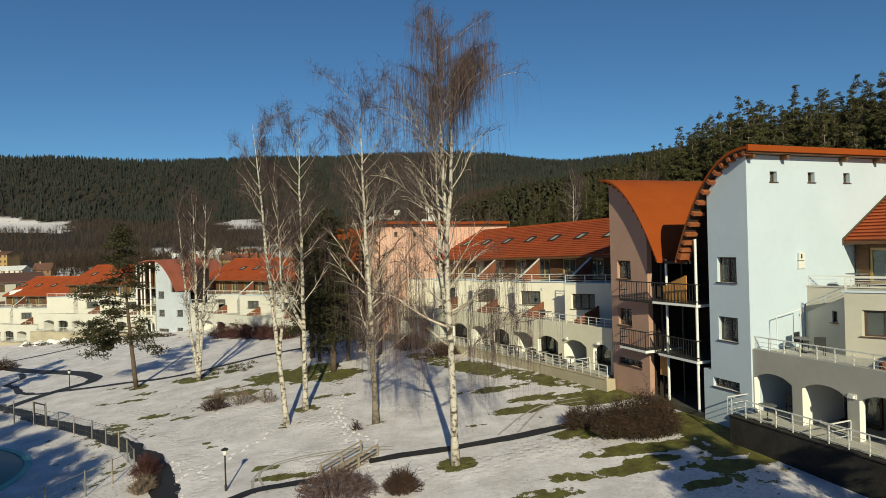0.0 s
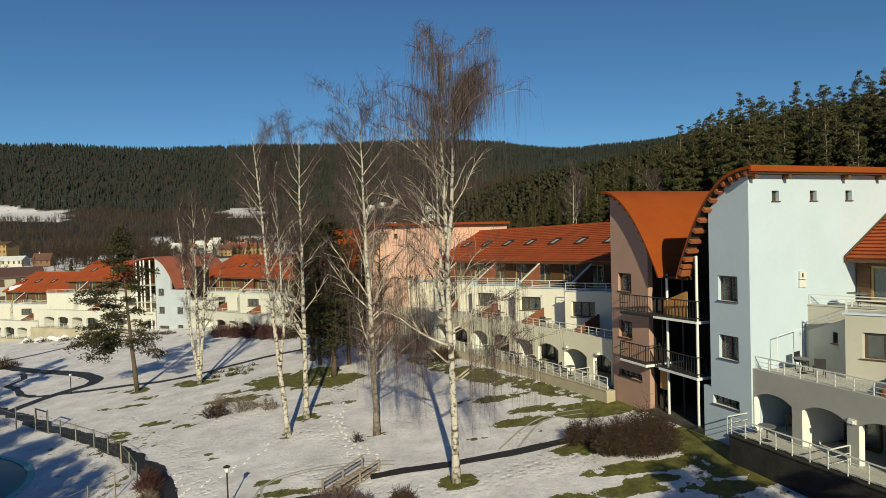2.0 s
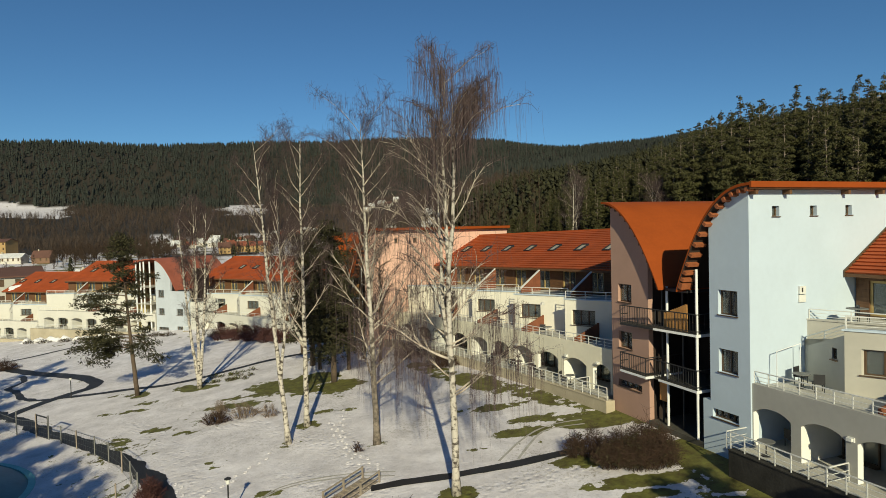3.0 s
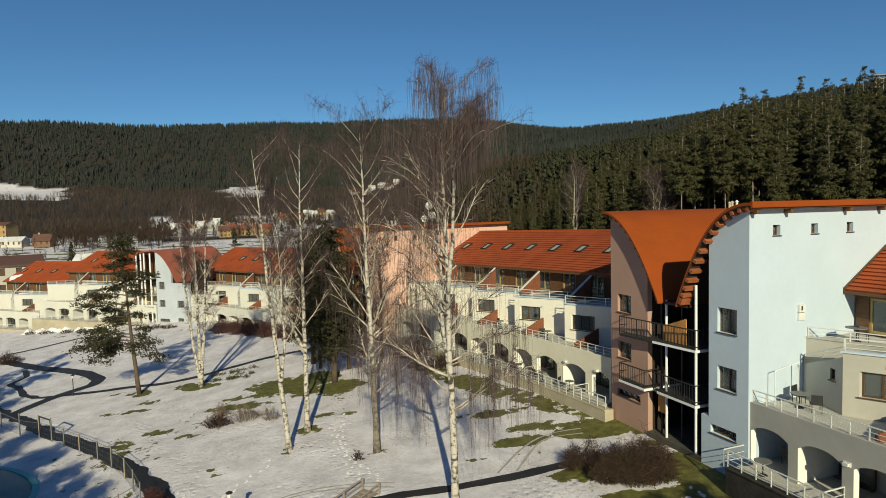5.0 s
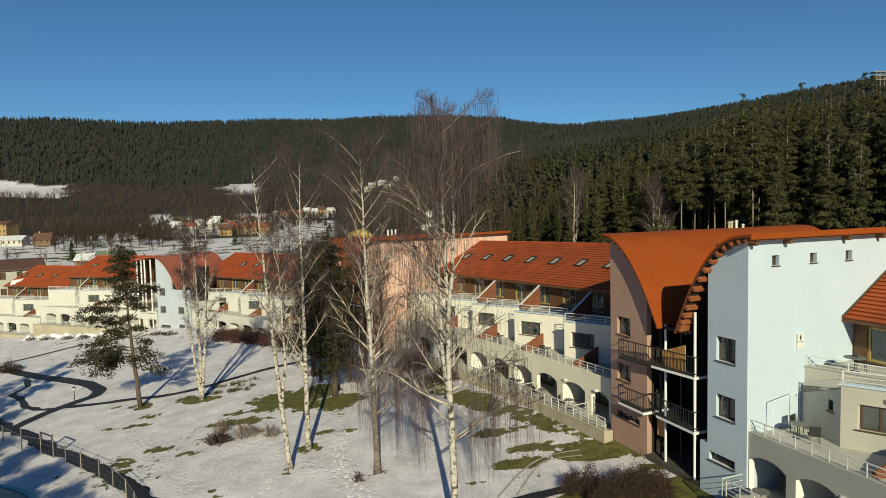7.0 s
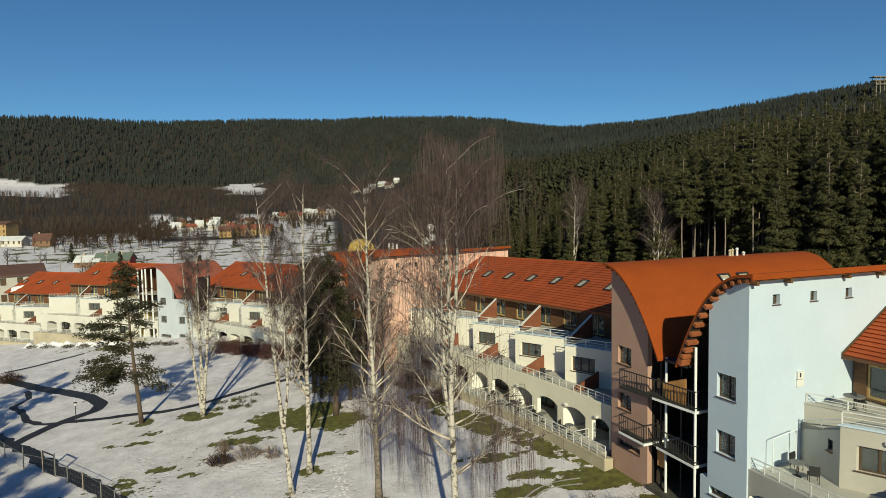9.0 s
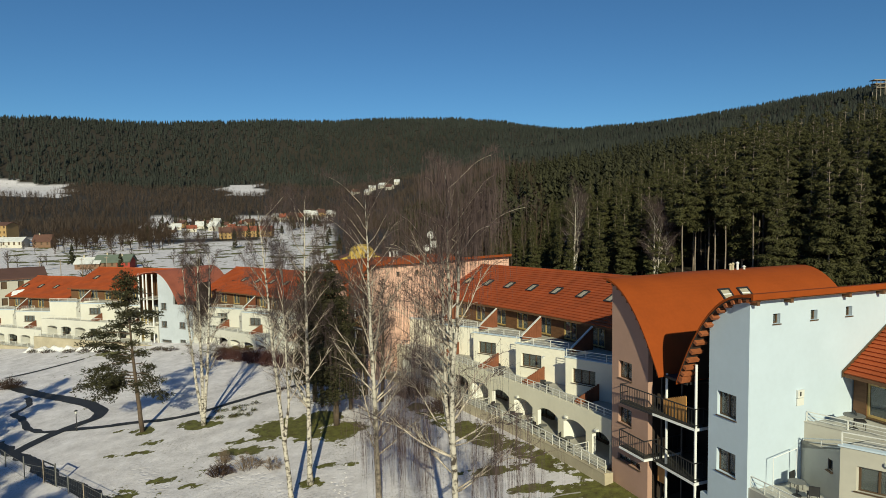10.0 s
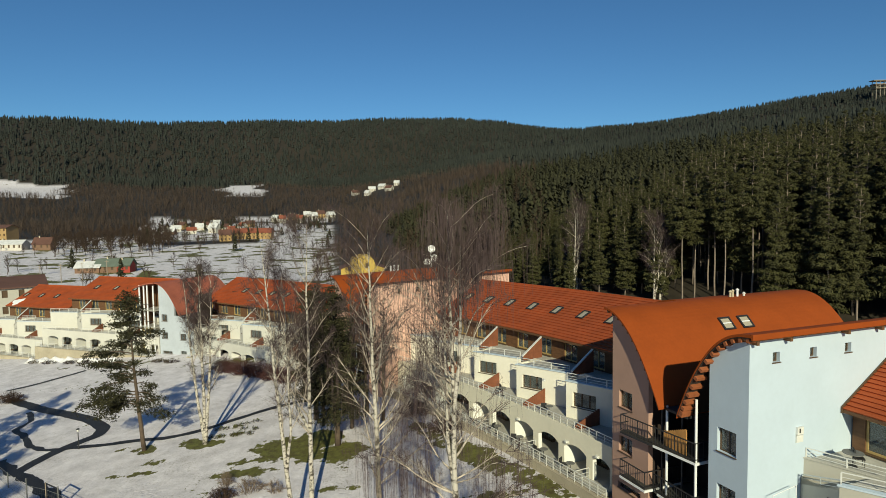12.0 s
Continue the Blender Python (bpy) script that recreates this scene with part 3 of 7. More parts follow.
def wing(M, length, label, unit=6.75, deep=6.2, phase=1.0, arch0=1.87 - 2.4, arch_step=3.3, wall=None, box_mat=None, sky0=13.0,
         sky_gap=3.56, skylights=True, roof_from=0.0, roof_to=None, fine=True, roof_mat=None, plinth_mat=None, plinth=2.2,
         recess=1.7, arch_width=2.6, win=(1.8, 4.25), skew=1.7, front=3.4, door0=0.6, door_width=1.7, course=0.42, spring=1.5, crown=1.9, eave=8.1, ridge=11.55, pier=1, lead=0.0, back=0.0):
    """A terraced range: plinth, arcade, set-back flats with terraces, tiled roof."""
    wall, box_mat = wall or M_ARCADE, box_mat or M_CREAM
    house = thing("apartment_wing", label, "building", at=M(0, 0, 0))
    roof_to = length if roof_to is None else roof_to

    def L(a, w, z):
        p = M(a, w, z)
        return (p[0] - house.location[0], p[1] - house.location[1], p[2] - house.location[2])
    seg = max(2, int(length / 3))
    m = Mesh()
    m.box(L, -lead, length, 0, 0.3, -plinth, 0.0, seg)
    m.box(L, -lead, length, -0.04, 0.36, 0.0, 0.06, seg)
    if lead:
        # the plinth runs on in front of the tower
        m.box(L, -lead, -lead + 0.25, 0.3, 0.72, -plinth, 0.0)
        m.box(L, -lead + 0.25, 0.0, 0.3, 0.72, -0.3, -0.02)
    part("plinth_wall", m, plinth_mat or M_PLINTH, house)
    m = Mesh()
    m.box(L, 0, length, 0.3, 4.4, -0.3, -0.02, seg)
    part("terrace_floor", m, M_DECK, house)
    bays = []
    a = arch0
    while a < length - arch_width + 0.05:
        if a > -0.6:
            bays.append((max(a, 0.2), min(a + arch_width, length - 0.03)))
        a += arch_step
    arch_wall(house, L, bays, 1.6, 1.95, -0.02, 3.12, spring, crown, length, wall)
    m = Mesh()
    m.box(L, 0, length, 1.95, 8.0, 2.75, 2.95, seg)
    part("terrace_slab", m, M_DECK, house)
    # rooms behind the arcade
    m = Mesh()
    m.box(L, 0, length, 4.2, 4.4, -0.02, 2.75, seg)
    for i, (b0, b1) in enumerate(bays):
        if i % 2 == pier and b1 < length - 0.3:
            p = Mesh()
            p.box(L, b1 - 0.002, b1 + 0.2, 1.95, 4.2, -0.02, 2.75)
            part("partition_wall", p, M_REVEAL, house)
    part("back_wall", m, box_mat, house)
    for b0, b1 in bays:
        window(house, L, b0 + 0.2, b1 - 0.2, 0.05, 2.2, 4.05, 1)
    railing(house, L, 0.1 - lead, length, 0.15, 0.06, 0.85, 4, seg=seg, gap=0.85 if fine else 1.65)
    railing(house, L, 0.1, length, 1.75, 3.12, 0.62, 3, seg=seg, gap=0.85 if fine else 1.65)
    # set-back flats
    a = phase - unit
    k = 0
    while a < length:
        b0, b1 = max(0.0, a), min(length, a + unit - recess)
        if b1 - b0 > 1.0:
            wa, wb = a + win[0], a + win[1]
            # the fronts stand askew, like saw teeth
            def S(p, w, z, b0=b0, b1=b1):
                return L(p, w + skew * (b1 - p) / (unit - recess), z)
            m = Mesh()
            holes = [(wa, wb, 3.95, 5.15)] if wa > b0 + 0.2 and wb < b1 - 0.2 else []
            m.holed(S, b0, b1, front, front + 0.3, 2.95, 5.95, holes)
            part("flat_wall", m, box_mat, house)
            m = Mesh()
            m.box(L, b0, b0 + 0.3, front + 0.3 + skew * (b1 - b0) / (unit - recess), 7.9, 2.95, 5.95)
            part("flat_side_wall", m, box_mat, house)
            m = Mesh()
            m.box(L, b1 - 0.3, b1, front + 0.35, 7.6, 2.95, 5.74)
            part("flat_side_wall", m, box_mat, house)
            # wall behind the window, the room's dimness painted into it
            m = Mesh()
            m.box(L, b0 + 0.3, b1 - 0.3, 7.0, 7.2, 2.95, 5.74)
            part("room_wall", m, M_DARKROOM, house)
            m = Mesh()
            m.box(S, b0 - 0.06, b1 + 0.06, front - 0.08, front + 0.34, 5.95, 6.03)
            part("coping", m, M_WHITE, house)
            if holes:
                window(house, S, wa, wb, 3.95, 5.15, front + 0.18, 2)
                screen(house, L, wa - 0.35, 1.95, front - 0.02 + skew * (b1 - wa + 0.35) / (unit - recess), 2.95, 0.35, 1.3)
            railing(house, S, b0, b1, front + 0.1, 6.03, 0.62, 3, gap=1.8)
            m = Mesh()
            m.box(S, b0 + 0.02, b1 - 0.02, front + 0.32, 8.2 + back, 5.75, 5.93)
            part("roof_terrace", m, M_DECK, house)
        # recess between two flats
        r0, r1 = max(0, a + unit - recess), min(length, a + unit)
        if r1 - r0 > 0.5:
            m = Mesh()
            if r1 - r0 > 2:
                # the recess wall turns away from the sun; its top falls with the stair behind it
                X = lambda q, w, z: L(q, w + 1.15 * (q - r0) / (r1 - r0), z)
                m.holed(X, r0, r1, front, front + 0.2, 2.95, 5.95, [(r0 + 0.5, r0 + 0.85, 4.45, 5.0)], top=lambda q: 5.73 - 1.1 * (q - r0) / (r1 - r0))
            else:
                m.holed(L, r0, r1, deep, deep + 0.2, 2.95, 5.95, [(r0 + 0.3, r1 - 0.3, 3.0, 5.0)])
            part("recess_wall", m, box_mat, house)
            m = Mesh()
            if r1 - r0 > 2:
                Y = lambda q, w, z: L(q, w + (r1 - 0.3 - q) * 0.34, z)
                m.box(Y, r0 - 0.7, r1 - 0.02, 5.78, 8.0 + back, 5.746, 5.926)
            else:
                m.box(L, r0 + 0.02, r1 - 0.02, deep + 0.22, 8.4 + back, 5.75, 5.93)
            part("roof_terrace", m, M_DECK, house)
            if r1 - r0 > 2:
                window(house, X, r0 + 0.5, r0 + 0.85, 4.45, 5.0, front + 0.1, 0)
                railing(house, X, r0, r1, front + 0.1, 5.73, 0.52, 3, z1=4.63)
                m = Mesh()
                m.box(X, r0 + 0.02, r1 - 0.02, front + 0.21, 5.3, 5.3, 5.5, 1, 4.2, 4.4)
                part("stair_slab", m, M_DECK, house)
                m = Mesh()
                m.box(Y, r0 - 0.7, r1, 5.6, 5.77, 4.4, 6.0)
                part("parapet", m, box_mat, house)
                m = Mesh()
                m.box(Y, r0 - 0.7, r1, 5.55, 5.82, 6.0, 6.06)
                part("coping", m, M_DECK, house)
                railing(house, Y, r0 - 0.7, r1 - 0.05, 5.68, 6.06, 0.52, 3)
                a += unit
                continue
            m = Mesh()
            m.box(L, r0 + 0.3, r1 - 0.3, deep + 0.1, deep + 0.16, 3.0, 5.0)
            part("door", m, M_FRAME, house, "dark glazed terrace door")
        # top floor
        s = a - 0.7
        if 0.3 < s < length - 0.5:
            screen(house, L, s, 5.0, 7.3, 5.93, 0.35, 1.95, beam=True)
        a += unit
        k += 1
    m = Mesh()
    doors = []
    a = max(roof_from, 0) + door0
    while a < roof_to - door_width - 0.3:
        doors.append((a, a + door_width, 5.98, 7.9))
        a += 3.4
    m.holed(L, roof_from, roof_to, 8.0 + back, 8.25 + back, 5.93, eave + 0.2, doors)
    part("top_floor_wall", m, M_WOOD, house)
    for d in doors:
        window(house, L, d[0], d[1], d[2] + 0.06, d[3], 8.08 + back, 1, curtain=True, mat=M_PALEFRAME, t=0.13)
    edge = 7.2 + back
    slope = lambda w: eave + (w - edge) * (ridge - eave) / (14.5 - edge)
    tiled_slope(L, roof_from, roof_to, (edge, eave), (14.5, ridge), course=course, seg=seg, parent=house, mat=roof_mat)
    m = Mesh()
    q = [(14.5, ridge - 0.05), (22, 8.1), (22, 7.9), (14.5, ridge - 0.35)]
    for k in range(seg):
        s0, s1 = roof_from + (roof_to - roof_from) * k / seg, roof_from + (roof_to - roof_from) * (k + 1) / seg
        vs = [L(s0, *p) for p in q] + [L(s1, *p) for p in q]
        m.add(vs, [(0, 1, 5, 4), (1, 2, 6, 5), (2, 3, 7, 6), (3, 0, 4, 7), (0, 3, 2, 1), (4, 5, 6, 7)])
    part("rear_roof", m, roof_mat or M_TILE, house)
    m = Mesh()
    m.box(L, roof_from, roof_to, 14.38, 14.62, ridge - 0.05, ridge + 0.13, seg)
    part("ridge_cap", m, roof_mat or M_TILE, house)
    # shell
    m = Mesh()
    m.box(L, roof_from, roof_to, 21.2, 21.5, -plinth, 8.1, seg)
    for e0 in (roof_from, roof_to - 0.3):
        m.prism(across(L, e0), [(8.3 + back, -plinth), (21.2, -plinth), (21.2, 8.0), (14.5, ridge - 0.35), (8.3 + back, eave + 0.25)], 0, 0.3)
    part("rear_wall", m, wall, house)
    if fine:
        for e0 in (roof_from - 0.07, roof_to + 0.01):
            m = Mesh()
            m.prism(across(L, e0), [(edge - 0.08, eave - 0.22), (14.45, ridge - 0.24), (14.45, ridge + 0.12), (edge - 0.08, eave + 0.14)], 0, 0.06)
            part("verge_board", m, M_FRAME, house)
        for i, (b0, b1) in enumerate(bays):
            if i % 2 == 0:
                railing(house, across(L, b1 + 0.35), 0.2, 1.55, 0, 0.0, 0.85, 3)
    # rafter ends below the eave
    a = roof_from + 0.4
    while fine and a < roof_to - 0.1:
        r = Mesh()
        r.box(L, a, a + 0.1, edge + 0.05, edge + 0.8, eave - 0.24, eave - 0.08)
        part("rafter", r, M_WOOD, house)
        a += 0.9
    if skylights:
        a = sky0
        while a < length - 1:
            skylight(house, L, a, 10.3, slope, 0.85, 1.3)
            a += sky_gap
    return house


def tower(M, label, b_mat, a_mat, p_mat, b_length=14.0, roof_length=18.6, detail=True, roof_mat=None, squares=(1.59, 4.28, 6.95), front_block=True):
    """A pair of towers under two quarter vaults that swing down to a gutter between them. a: along the front, w: inwards."""
    roof_mat = roof_mat or M_SHEET
    house = thing("tower_house", label, "building", at=M(0, 0, 0))
    o = house.location

    def L(a, w, z):
        p = M(a, w, z)
        return (p[0] - o[0], p[1] - o[1], p[2] - o[2])

    def B(a, w, z):
        return L(w, a, z)

    front = lambda v: 7.9 + 5.65 * (1 - (max(0, v + 0.5) / 5.04) ** 2.35)
    rear = lambda v: 7.9 + 5.34 * (1 - ((11.6 - v) / 5.4) ** 2)
    base = -1.6

    if front_block:
        m = Mesh()
        m.holed(L, 0, 2.58, 0, 0.35, base, 13.0, [(0.74, 1.99, 6.82, 8.12), (0.74, 1.99, 3.79, 5.03), (0.74, 2.45, 1.27, 1.74)], seg=0.4, top=lambda a: front(a) - 0.28)
        m.box(L, 2.58, 3.1, 0, 0.35, base, 2.1)
        part("side_wall", m, a_mat, house)
        m = Mesh()
        m.holed(B, 0.35, b_length, 0, 0.35, base, 13.2, [(s, s + 0.5, 11.88, 12.4) for s in squares])
        part("end_wall", m, b_mat, house)
    # inner walls of the recess, coloured as dark as their shade
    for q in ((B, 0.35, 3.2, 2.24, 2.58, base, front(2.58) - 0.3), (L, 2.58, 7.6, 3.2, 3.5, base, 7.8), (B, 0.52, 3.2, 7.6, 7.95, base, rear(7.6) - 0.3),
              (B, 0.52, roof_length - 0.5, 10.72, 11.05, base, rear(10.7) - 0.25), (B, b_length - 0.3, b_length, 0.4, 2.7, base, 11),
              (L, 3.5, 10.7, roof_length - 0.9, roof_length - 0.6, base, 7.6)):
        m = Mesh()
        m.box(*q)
        part("inner_wall", m, M_SHADEWALL, house)
    m = Mesh()
    pw = 0.14 if detail else 0.0      # set back below the deep verge
    m.holed(L, 7.6, 11.05 + pw, pw, 0.35 + pw, base, 12, [(9.16, 10.5, 6.67, 7.84), (9.16, 10.5, 3.66, 4.75), (8.3, 10.57, 1.12, 1.55)], seg=0.35, top=lambda a: rear(a) - 0.3)
    part("pink_wall", m, p_mat, house)
    for a0, a1, z0, z1 in (((0.74, 1.99, 6.82, 8.12), (0.74, 1.99, 3.79, 5.03)) if front_block else ()) + ((9.16, 10.5, 6.67, 7.84), (9.16, 10.5, 3.66, 4.75)):
        window(house, L, a0, a1, z0, z1, 0.2 + (pw if a0 > 5 else 0), 1, curtain=detail)
    if front_block:
        window(house, L, 0.74, 2.45, 1.27, 1.74, 0.2, 3)
    window(house, L, 8.3, 10.57, 1.12, 1.55, 0.2 + pw, 3)
    for s in squares if front_block else ():
        window(house, B, s, s + 0.5, 11.88, 12.4, 0.2, 0)

    def vault(curve, v0, v1, u0, u1, n, name):
        mm = Mesh()
        pts = []
        for i in range(n + 1):
            c = i / n
            # even steps along the arc
            v = v0 + (v1 - v0) * (math.sin(c * math.pi / 2) if name == "front_roof" else 1 - math.cos(c * math.pi / 2))
            pts.append((v, curve(v)))
        us = [u0 + (u1 - u0) * k / 4 for k in range(5)]
        rows = []
        for v, z in pts:
            rows.append([L(v, u, z) for u in us] + [L(v, u, z - 0.14) for u in us])
        vs = [p for r in rows for p in r]
        w = 10
        fs = []
        for i in range(n):
            for k in range(4):
                p = i * w + k
                fs.append((p, p + 1, p + 1 + w, p + w))
                fs.append((p + 5, p + 5 + w, p + 6 + w, p + 6))
            fs.append((i * w, i * w + w, i * w + w + 5, i * w + 5))
            fs.append((i * w + 4, i * w + 9, i * w + w + 9, i * w + w + 4))
        for e in (0, n * w):
            for k in range(4):
                fs.append((e + k, e + k + 5, e + k + 6, e + k + 1))
        mm.add(vs, fs)
        return part(name, mm, roof_mat, house, "curved orange sheet-metal roof")

    if front_block:
        vault(front, -0.5, 4.52, -0.5, b_length, 28, "front_roof")
        # boarded lining below the front vault, near black to stand for shade
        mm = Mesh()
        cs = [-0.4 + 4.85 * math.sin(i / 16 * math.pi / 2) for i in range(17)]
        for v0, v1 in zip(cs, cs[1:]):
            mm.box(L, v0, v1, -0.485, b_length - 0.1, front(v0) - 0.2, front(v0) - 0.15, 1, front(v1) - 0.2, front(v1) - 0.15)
        part("roof_lining", mm, M_SHADEWALL, house, "boarded lining under the roof, its shade in the colour", weld=True)
        mm = Mesh()
        mm.box(L, 2.62, 7.55, 0.02, 3.2, -0.9, -0.38)
        part("entrance_floor", mm, M_DARKDECK, house)
    vault(rear, 6.2, 11.6, -0.3, roof_length, 28, "rear_roof")
    m = Mesh()
    pts = [(11.6 + i * 0.5, rear(11.6) - 0.02 * i * i) for i in range(9)]
    for (v0, z0), (v1, z1) in zip(pts, pts[1:]):
        m.box(L, v0, v1, 6.0, roof_length, z0 - 0.14, z0, 1, z1 - 0.14, z1)
    part("roof_crown", m, roof_mat, house)
    # gutter between the vaults
    m = Mesh()
    m.box(L, 4.4, 6.2, 0.2, roof_length, 7.7, 7.86)
    part("valley_gutter", m, M_DARKMETAL, house)
    if front_block:
        # fascia along the end wall
        m = Mesh()
        m.box(B, -0.5, b_length, -0.62, -0.5, 13.3, 13.6)
        part("fascia", m, roof_mat, house)
        m = Mesh()
        m.box(B, -0.45, b_length, -0.5, 0.0, 13.22, 13.3)
        part("soffit", m, M_WOOD, house)
        for s in (0.1, 2.4, 6.7, 9.4):
            m = Mesh()
            m.box(B, s - 0.09, s + 0.09, -0.42, 0, 12.98, 13.22)
            part("bracket", m, M_WOOD, house)
    # purlin ends under the verges
    for i in range(15):
        v = -0.4 + 4.8 * math.sin((i + 0.3) / 15 * math.pi / 2)
        z = front(v)
        d = (front(v + 0.01) - front(v - 0.01)) / 0.02
        ang = math.atan(d)
        m = Mesh()

        def R(x, y, h):
            return L(v + x * math.cos(ang) - h * math.sin(ang), y, z - 0.16 + x * math.sin(ang) + h * math.cos(ang))
        m.box(R, -0.09, 0.09, -0.46, 0.3, -0.26, 0)
        if front_block:
            part("purlin", m, M_PURLIN, house)
        if detail:
            v2 = 11.4 - 5.1 * math.sin((i + 0.3) / 15 * math.pi / 2)
            m = Mesh()
            m.box(L, v2 - 0.06, v2 + 0.06, -0.26, 0.3, rear(v2) - 0.32, rear(v2) - 0.15)
            part("purlin", m, M_WOOD, house)
    if not front_block:
        m = Mesh()
        m.holed(L, 3.6, 7.6, 0, 0.35, base, 7.7, [(5.0, 6.4, 3.66, 4.75), (5.0, 6.4, 0.6, 1.8)])
        part("front_wall", m, p_mat, house)
        window(house, L, 5.0, 6.4, 3.66, 4.75, 0.2, 1)
        window(house, L, 5.0, 6.4, 0.6, 1.8, 0.2, 1)
        m = Mesh()
        m.holed(L, -2.2, 3.6, 0.3, 0.6, base, 5.9, [(-1.3, 0.1, 3.4, 4.6), (1.2, 2.6, 3.4, 4.6)])
        part("front_wall", m, b_mat, house)
        for q in (-1.3, 1.2):
            window(house, L, q, q + 1.4, 3.4, 4.6, 0.45, 1)
        m = Mesh()
        m.box(L, -2.2, 3.6, 0.6, 3.4, 5.7, 5.88)
        part("roof_terrace", m, M_DECK, house)
        m = Mesh()
        m.box(L, -2.2, 3.6, 3.2, 3.5, 5.88, 7.7)
        part("upper_wall", m, M_WOOD, house)
        railing(house, L, -2.2, 3.55, 0.45, 5.9, 0.6, 3)
        return house
    # balconies: (from, to, front at each end, height)
    for a0, a1, f0, f1, z in ((3.56, 9.35, 0.0, -0.6, 5.5), (7.08, 9.44, -0.57, -0.57, 2.5), (3.53, 6.95, -0.05, 0.03, 2.4)):
        def Q(a, w, h, a0=a0, a1=a1, f0=f0, f1=f1):
            return L(a, w + f0 + (f1 - f0) * (a - a0) / (a1 - a0), h)

        def R(w, a, h, a0=a0, f0=f0):
            return L(a0 + a, w + f0, h)
        m = Mesh()
        m.box(Q, a0 + 0.02, min(a1, 7.58), 0, 3.2 - f0, z - 0.1, z)
        if a1 > 7.6:
            m.add([Q(7.58, 0, z - 0.1), Q(a1, 0, z - 0.1), L(a1, -0.01, z - 0.1), L(7.58, -0.01, z - 0.1), Q(7.58, 0, z), Q(a1, 0, z), L(a1, -0.01, z), L(7.58, -0.01, z)],
                  [(0, 1, 2, 3), (4, 5, 6, 7), (0, 1, 5, 4), (1, 2, 6, 5), (2, 3, 7, 6), (3, 0, 4, 7)])
        deck = part("balcony", m, M_DARKDECK, house, weld=True)
        m = Mesh()
        m.box(Q, a0, min(a1, 6.6) if a0 < 7 else a1, -0.06, -0.004, z - 0.15, z - 0.02)
        part("edge_beam", m, M_WHITEMETAL, deck, "white steel edge beam")
        if a0 < 7 and a1 > 7:
            m = Mesh()
            m.box(Q, 6.6, a1, -0.05, -0.004, z - 0.15, z - 0.02)
            part("edge_beam", m, M_DARKMETAL, deck, "dark steel edge beam")
        m = Mesh()
        m.box(R, -0.06, 2.9, -0.07, 0.0, z - 0.17, z - 0.02)
        part("edge_beam", m, M_WHITEMETAL, deck, "white steel edge beam")
        rail = Mesh()
        rail.box(Q, a0, a1, -0.04, 0.02, z + 1.06, z + 1.12)
        r = part("balustrade", rail, M_DARKMETAL, house, "dark steel balustrade")
        n = int((a1 - a0) / (0.2 if detail else 0.5))
        for i in range(n + 1):
            a = a0 + (a1 - a0) * i / n
            t = 0.03 if i % 7 == 0 or i == n else 0.009 if a > a1 - 1.0 else 0.005
            bar = Mesh()
            bar.box(Q, a - t, a + t, -0.02, 0.01, z, z + 1.06)
            part("baluster", bar, M_DARKMETAL, r)
        low = Mesh()
        low.box(Q, a0, a1, -0.02, 0.01, z + 0.12, z + 0.16)
        part("lower_rail", low, M_DARKMETAL, r)
        for h in (0.12, 1.06):
            side = Mesh()
            side.box(R, 0, 2.9, -0.025, 0.025, z + h, z + h + 0.05)
            part("side_rail", side, M_DARKMETAL, r)
        for k in range(7):
            bar = Mesh()
            bar.box(R, 0.2 + 0.4 * k, 0.218 + 0.4 * k, -0.009, 0.009, z, z + 1.06)
            part("baluster", bar, M_DARKMETAL, r)
        if a1 > 7.6:
            for h in (0.5, 1.06):
                side = Mesh()
                side.box(across(L, a1), f1, 0, -0.02, 0.02, z + h, z + h + 0.05)
                part("side_rail", side, M_DARKMETAL, r)
    for a, w, z1 in ((3.62, 0.12, 9.1), (6.2, 0.35, 7.95)):
        m = Mesh()
        m.tube([L(a, w, base), L(a, w, z1)], [0.075, 0.075], 10)
        part("column", m, M_WHITEMETAL, house, "slim white steel column")
    for a in (4.2, 5.2, 6.9):
        m = Mesh()
        m.tube([L(a, 0.6, base), L(a, 0.6, 7.8)], [0.06, 0.06], 8)
        part("column", m, M_DARKMETAL, house)
    # timber screen and door boards in the gap
    first = None
    for i in range(11):
        v = 4.45 + i * 0.17
        m = Mesh()
        m.box(L, v, v + 0.155, 0.2, 0.25, 5.52, 7.05 - 0.065 * i)
        if first is None:
            first = part("timber_screen", m, M_ORANGEWOOD, house, "orange larch board screen")
        else:
            part("board", m, M_ORANGEWOOD, first)
    m = Mesh()
    m.box(L, 6.35, 7.1, 0.5, 0.56, 0.95, 2.2)
    part("door", m, M_ORANGEWOOD, house, "orange larch door")
    return house


M_PURLIN = material("orange-brown purlin", (0.3, 0.095, 0.035), 0.7, noise_scale=1.5, vary=0.25)

M_DARKDECK = material("dark grating deck", (0.07, 0.066, 0.056), 0.8, noise_scale=1.5, vary=0.25)
C, V_HEAD = (14.9, 30.6), math.degrees(math.atan2(0.925, -0.38))
T1 = frame_map(C[0], C[1], V_HEAD)
tower(T1, "white and pink rendered tower house with curved orange roofs", M_WHITE, M_WHITE, M_PINK)

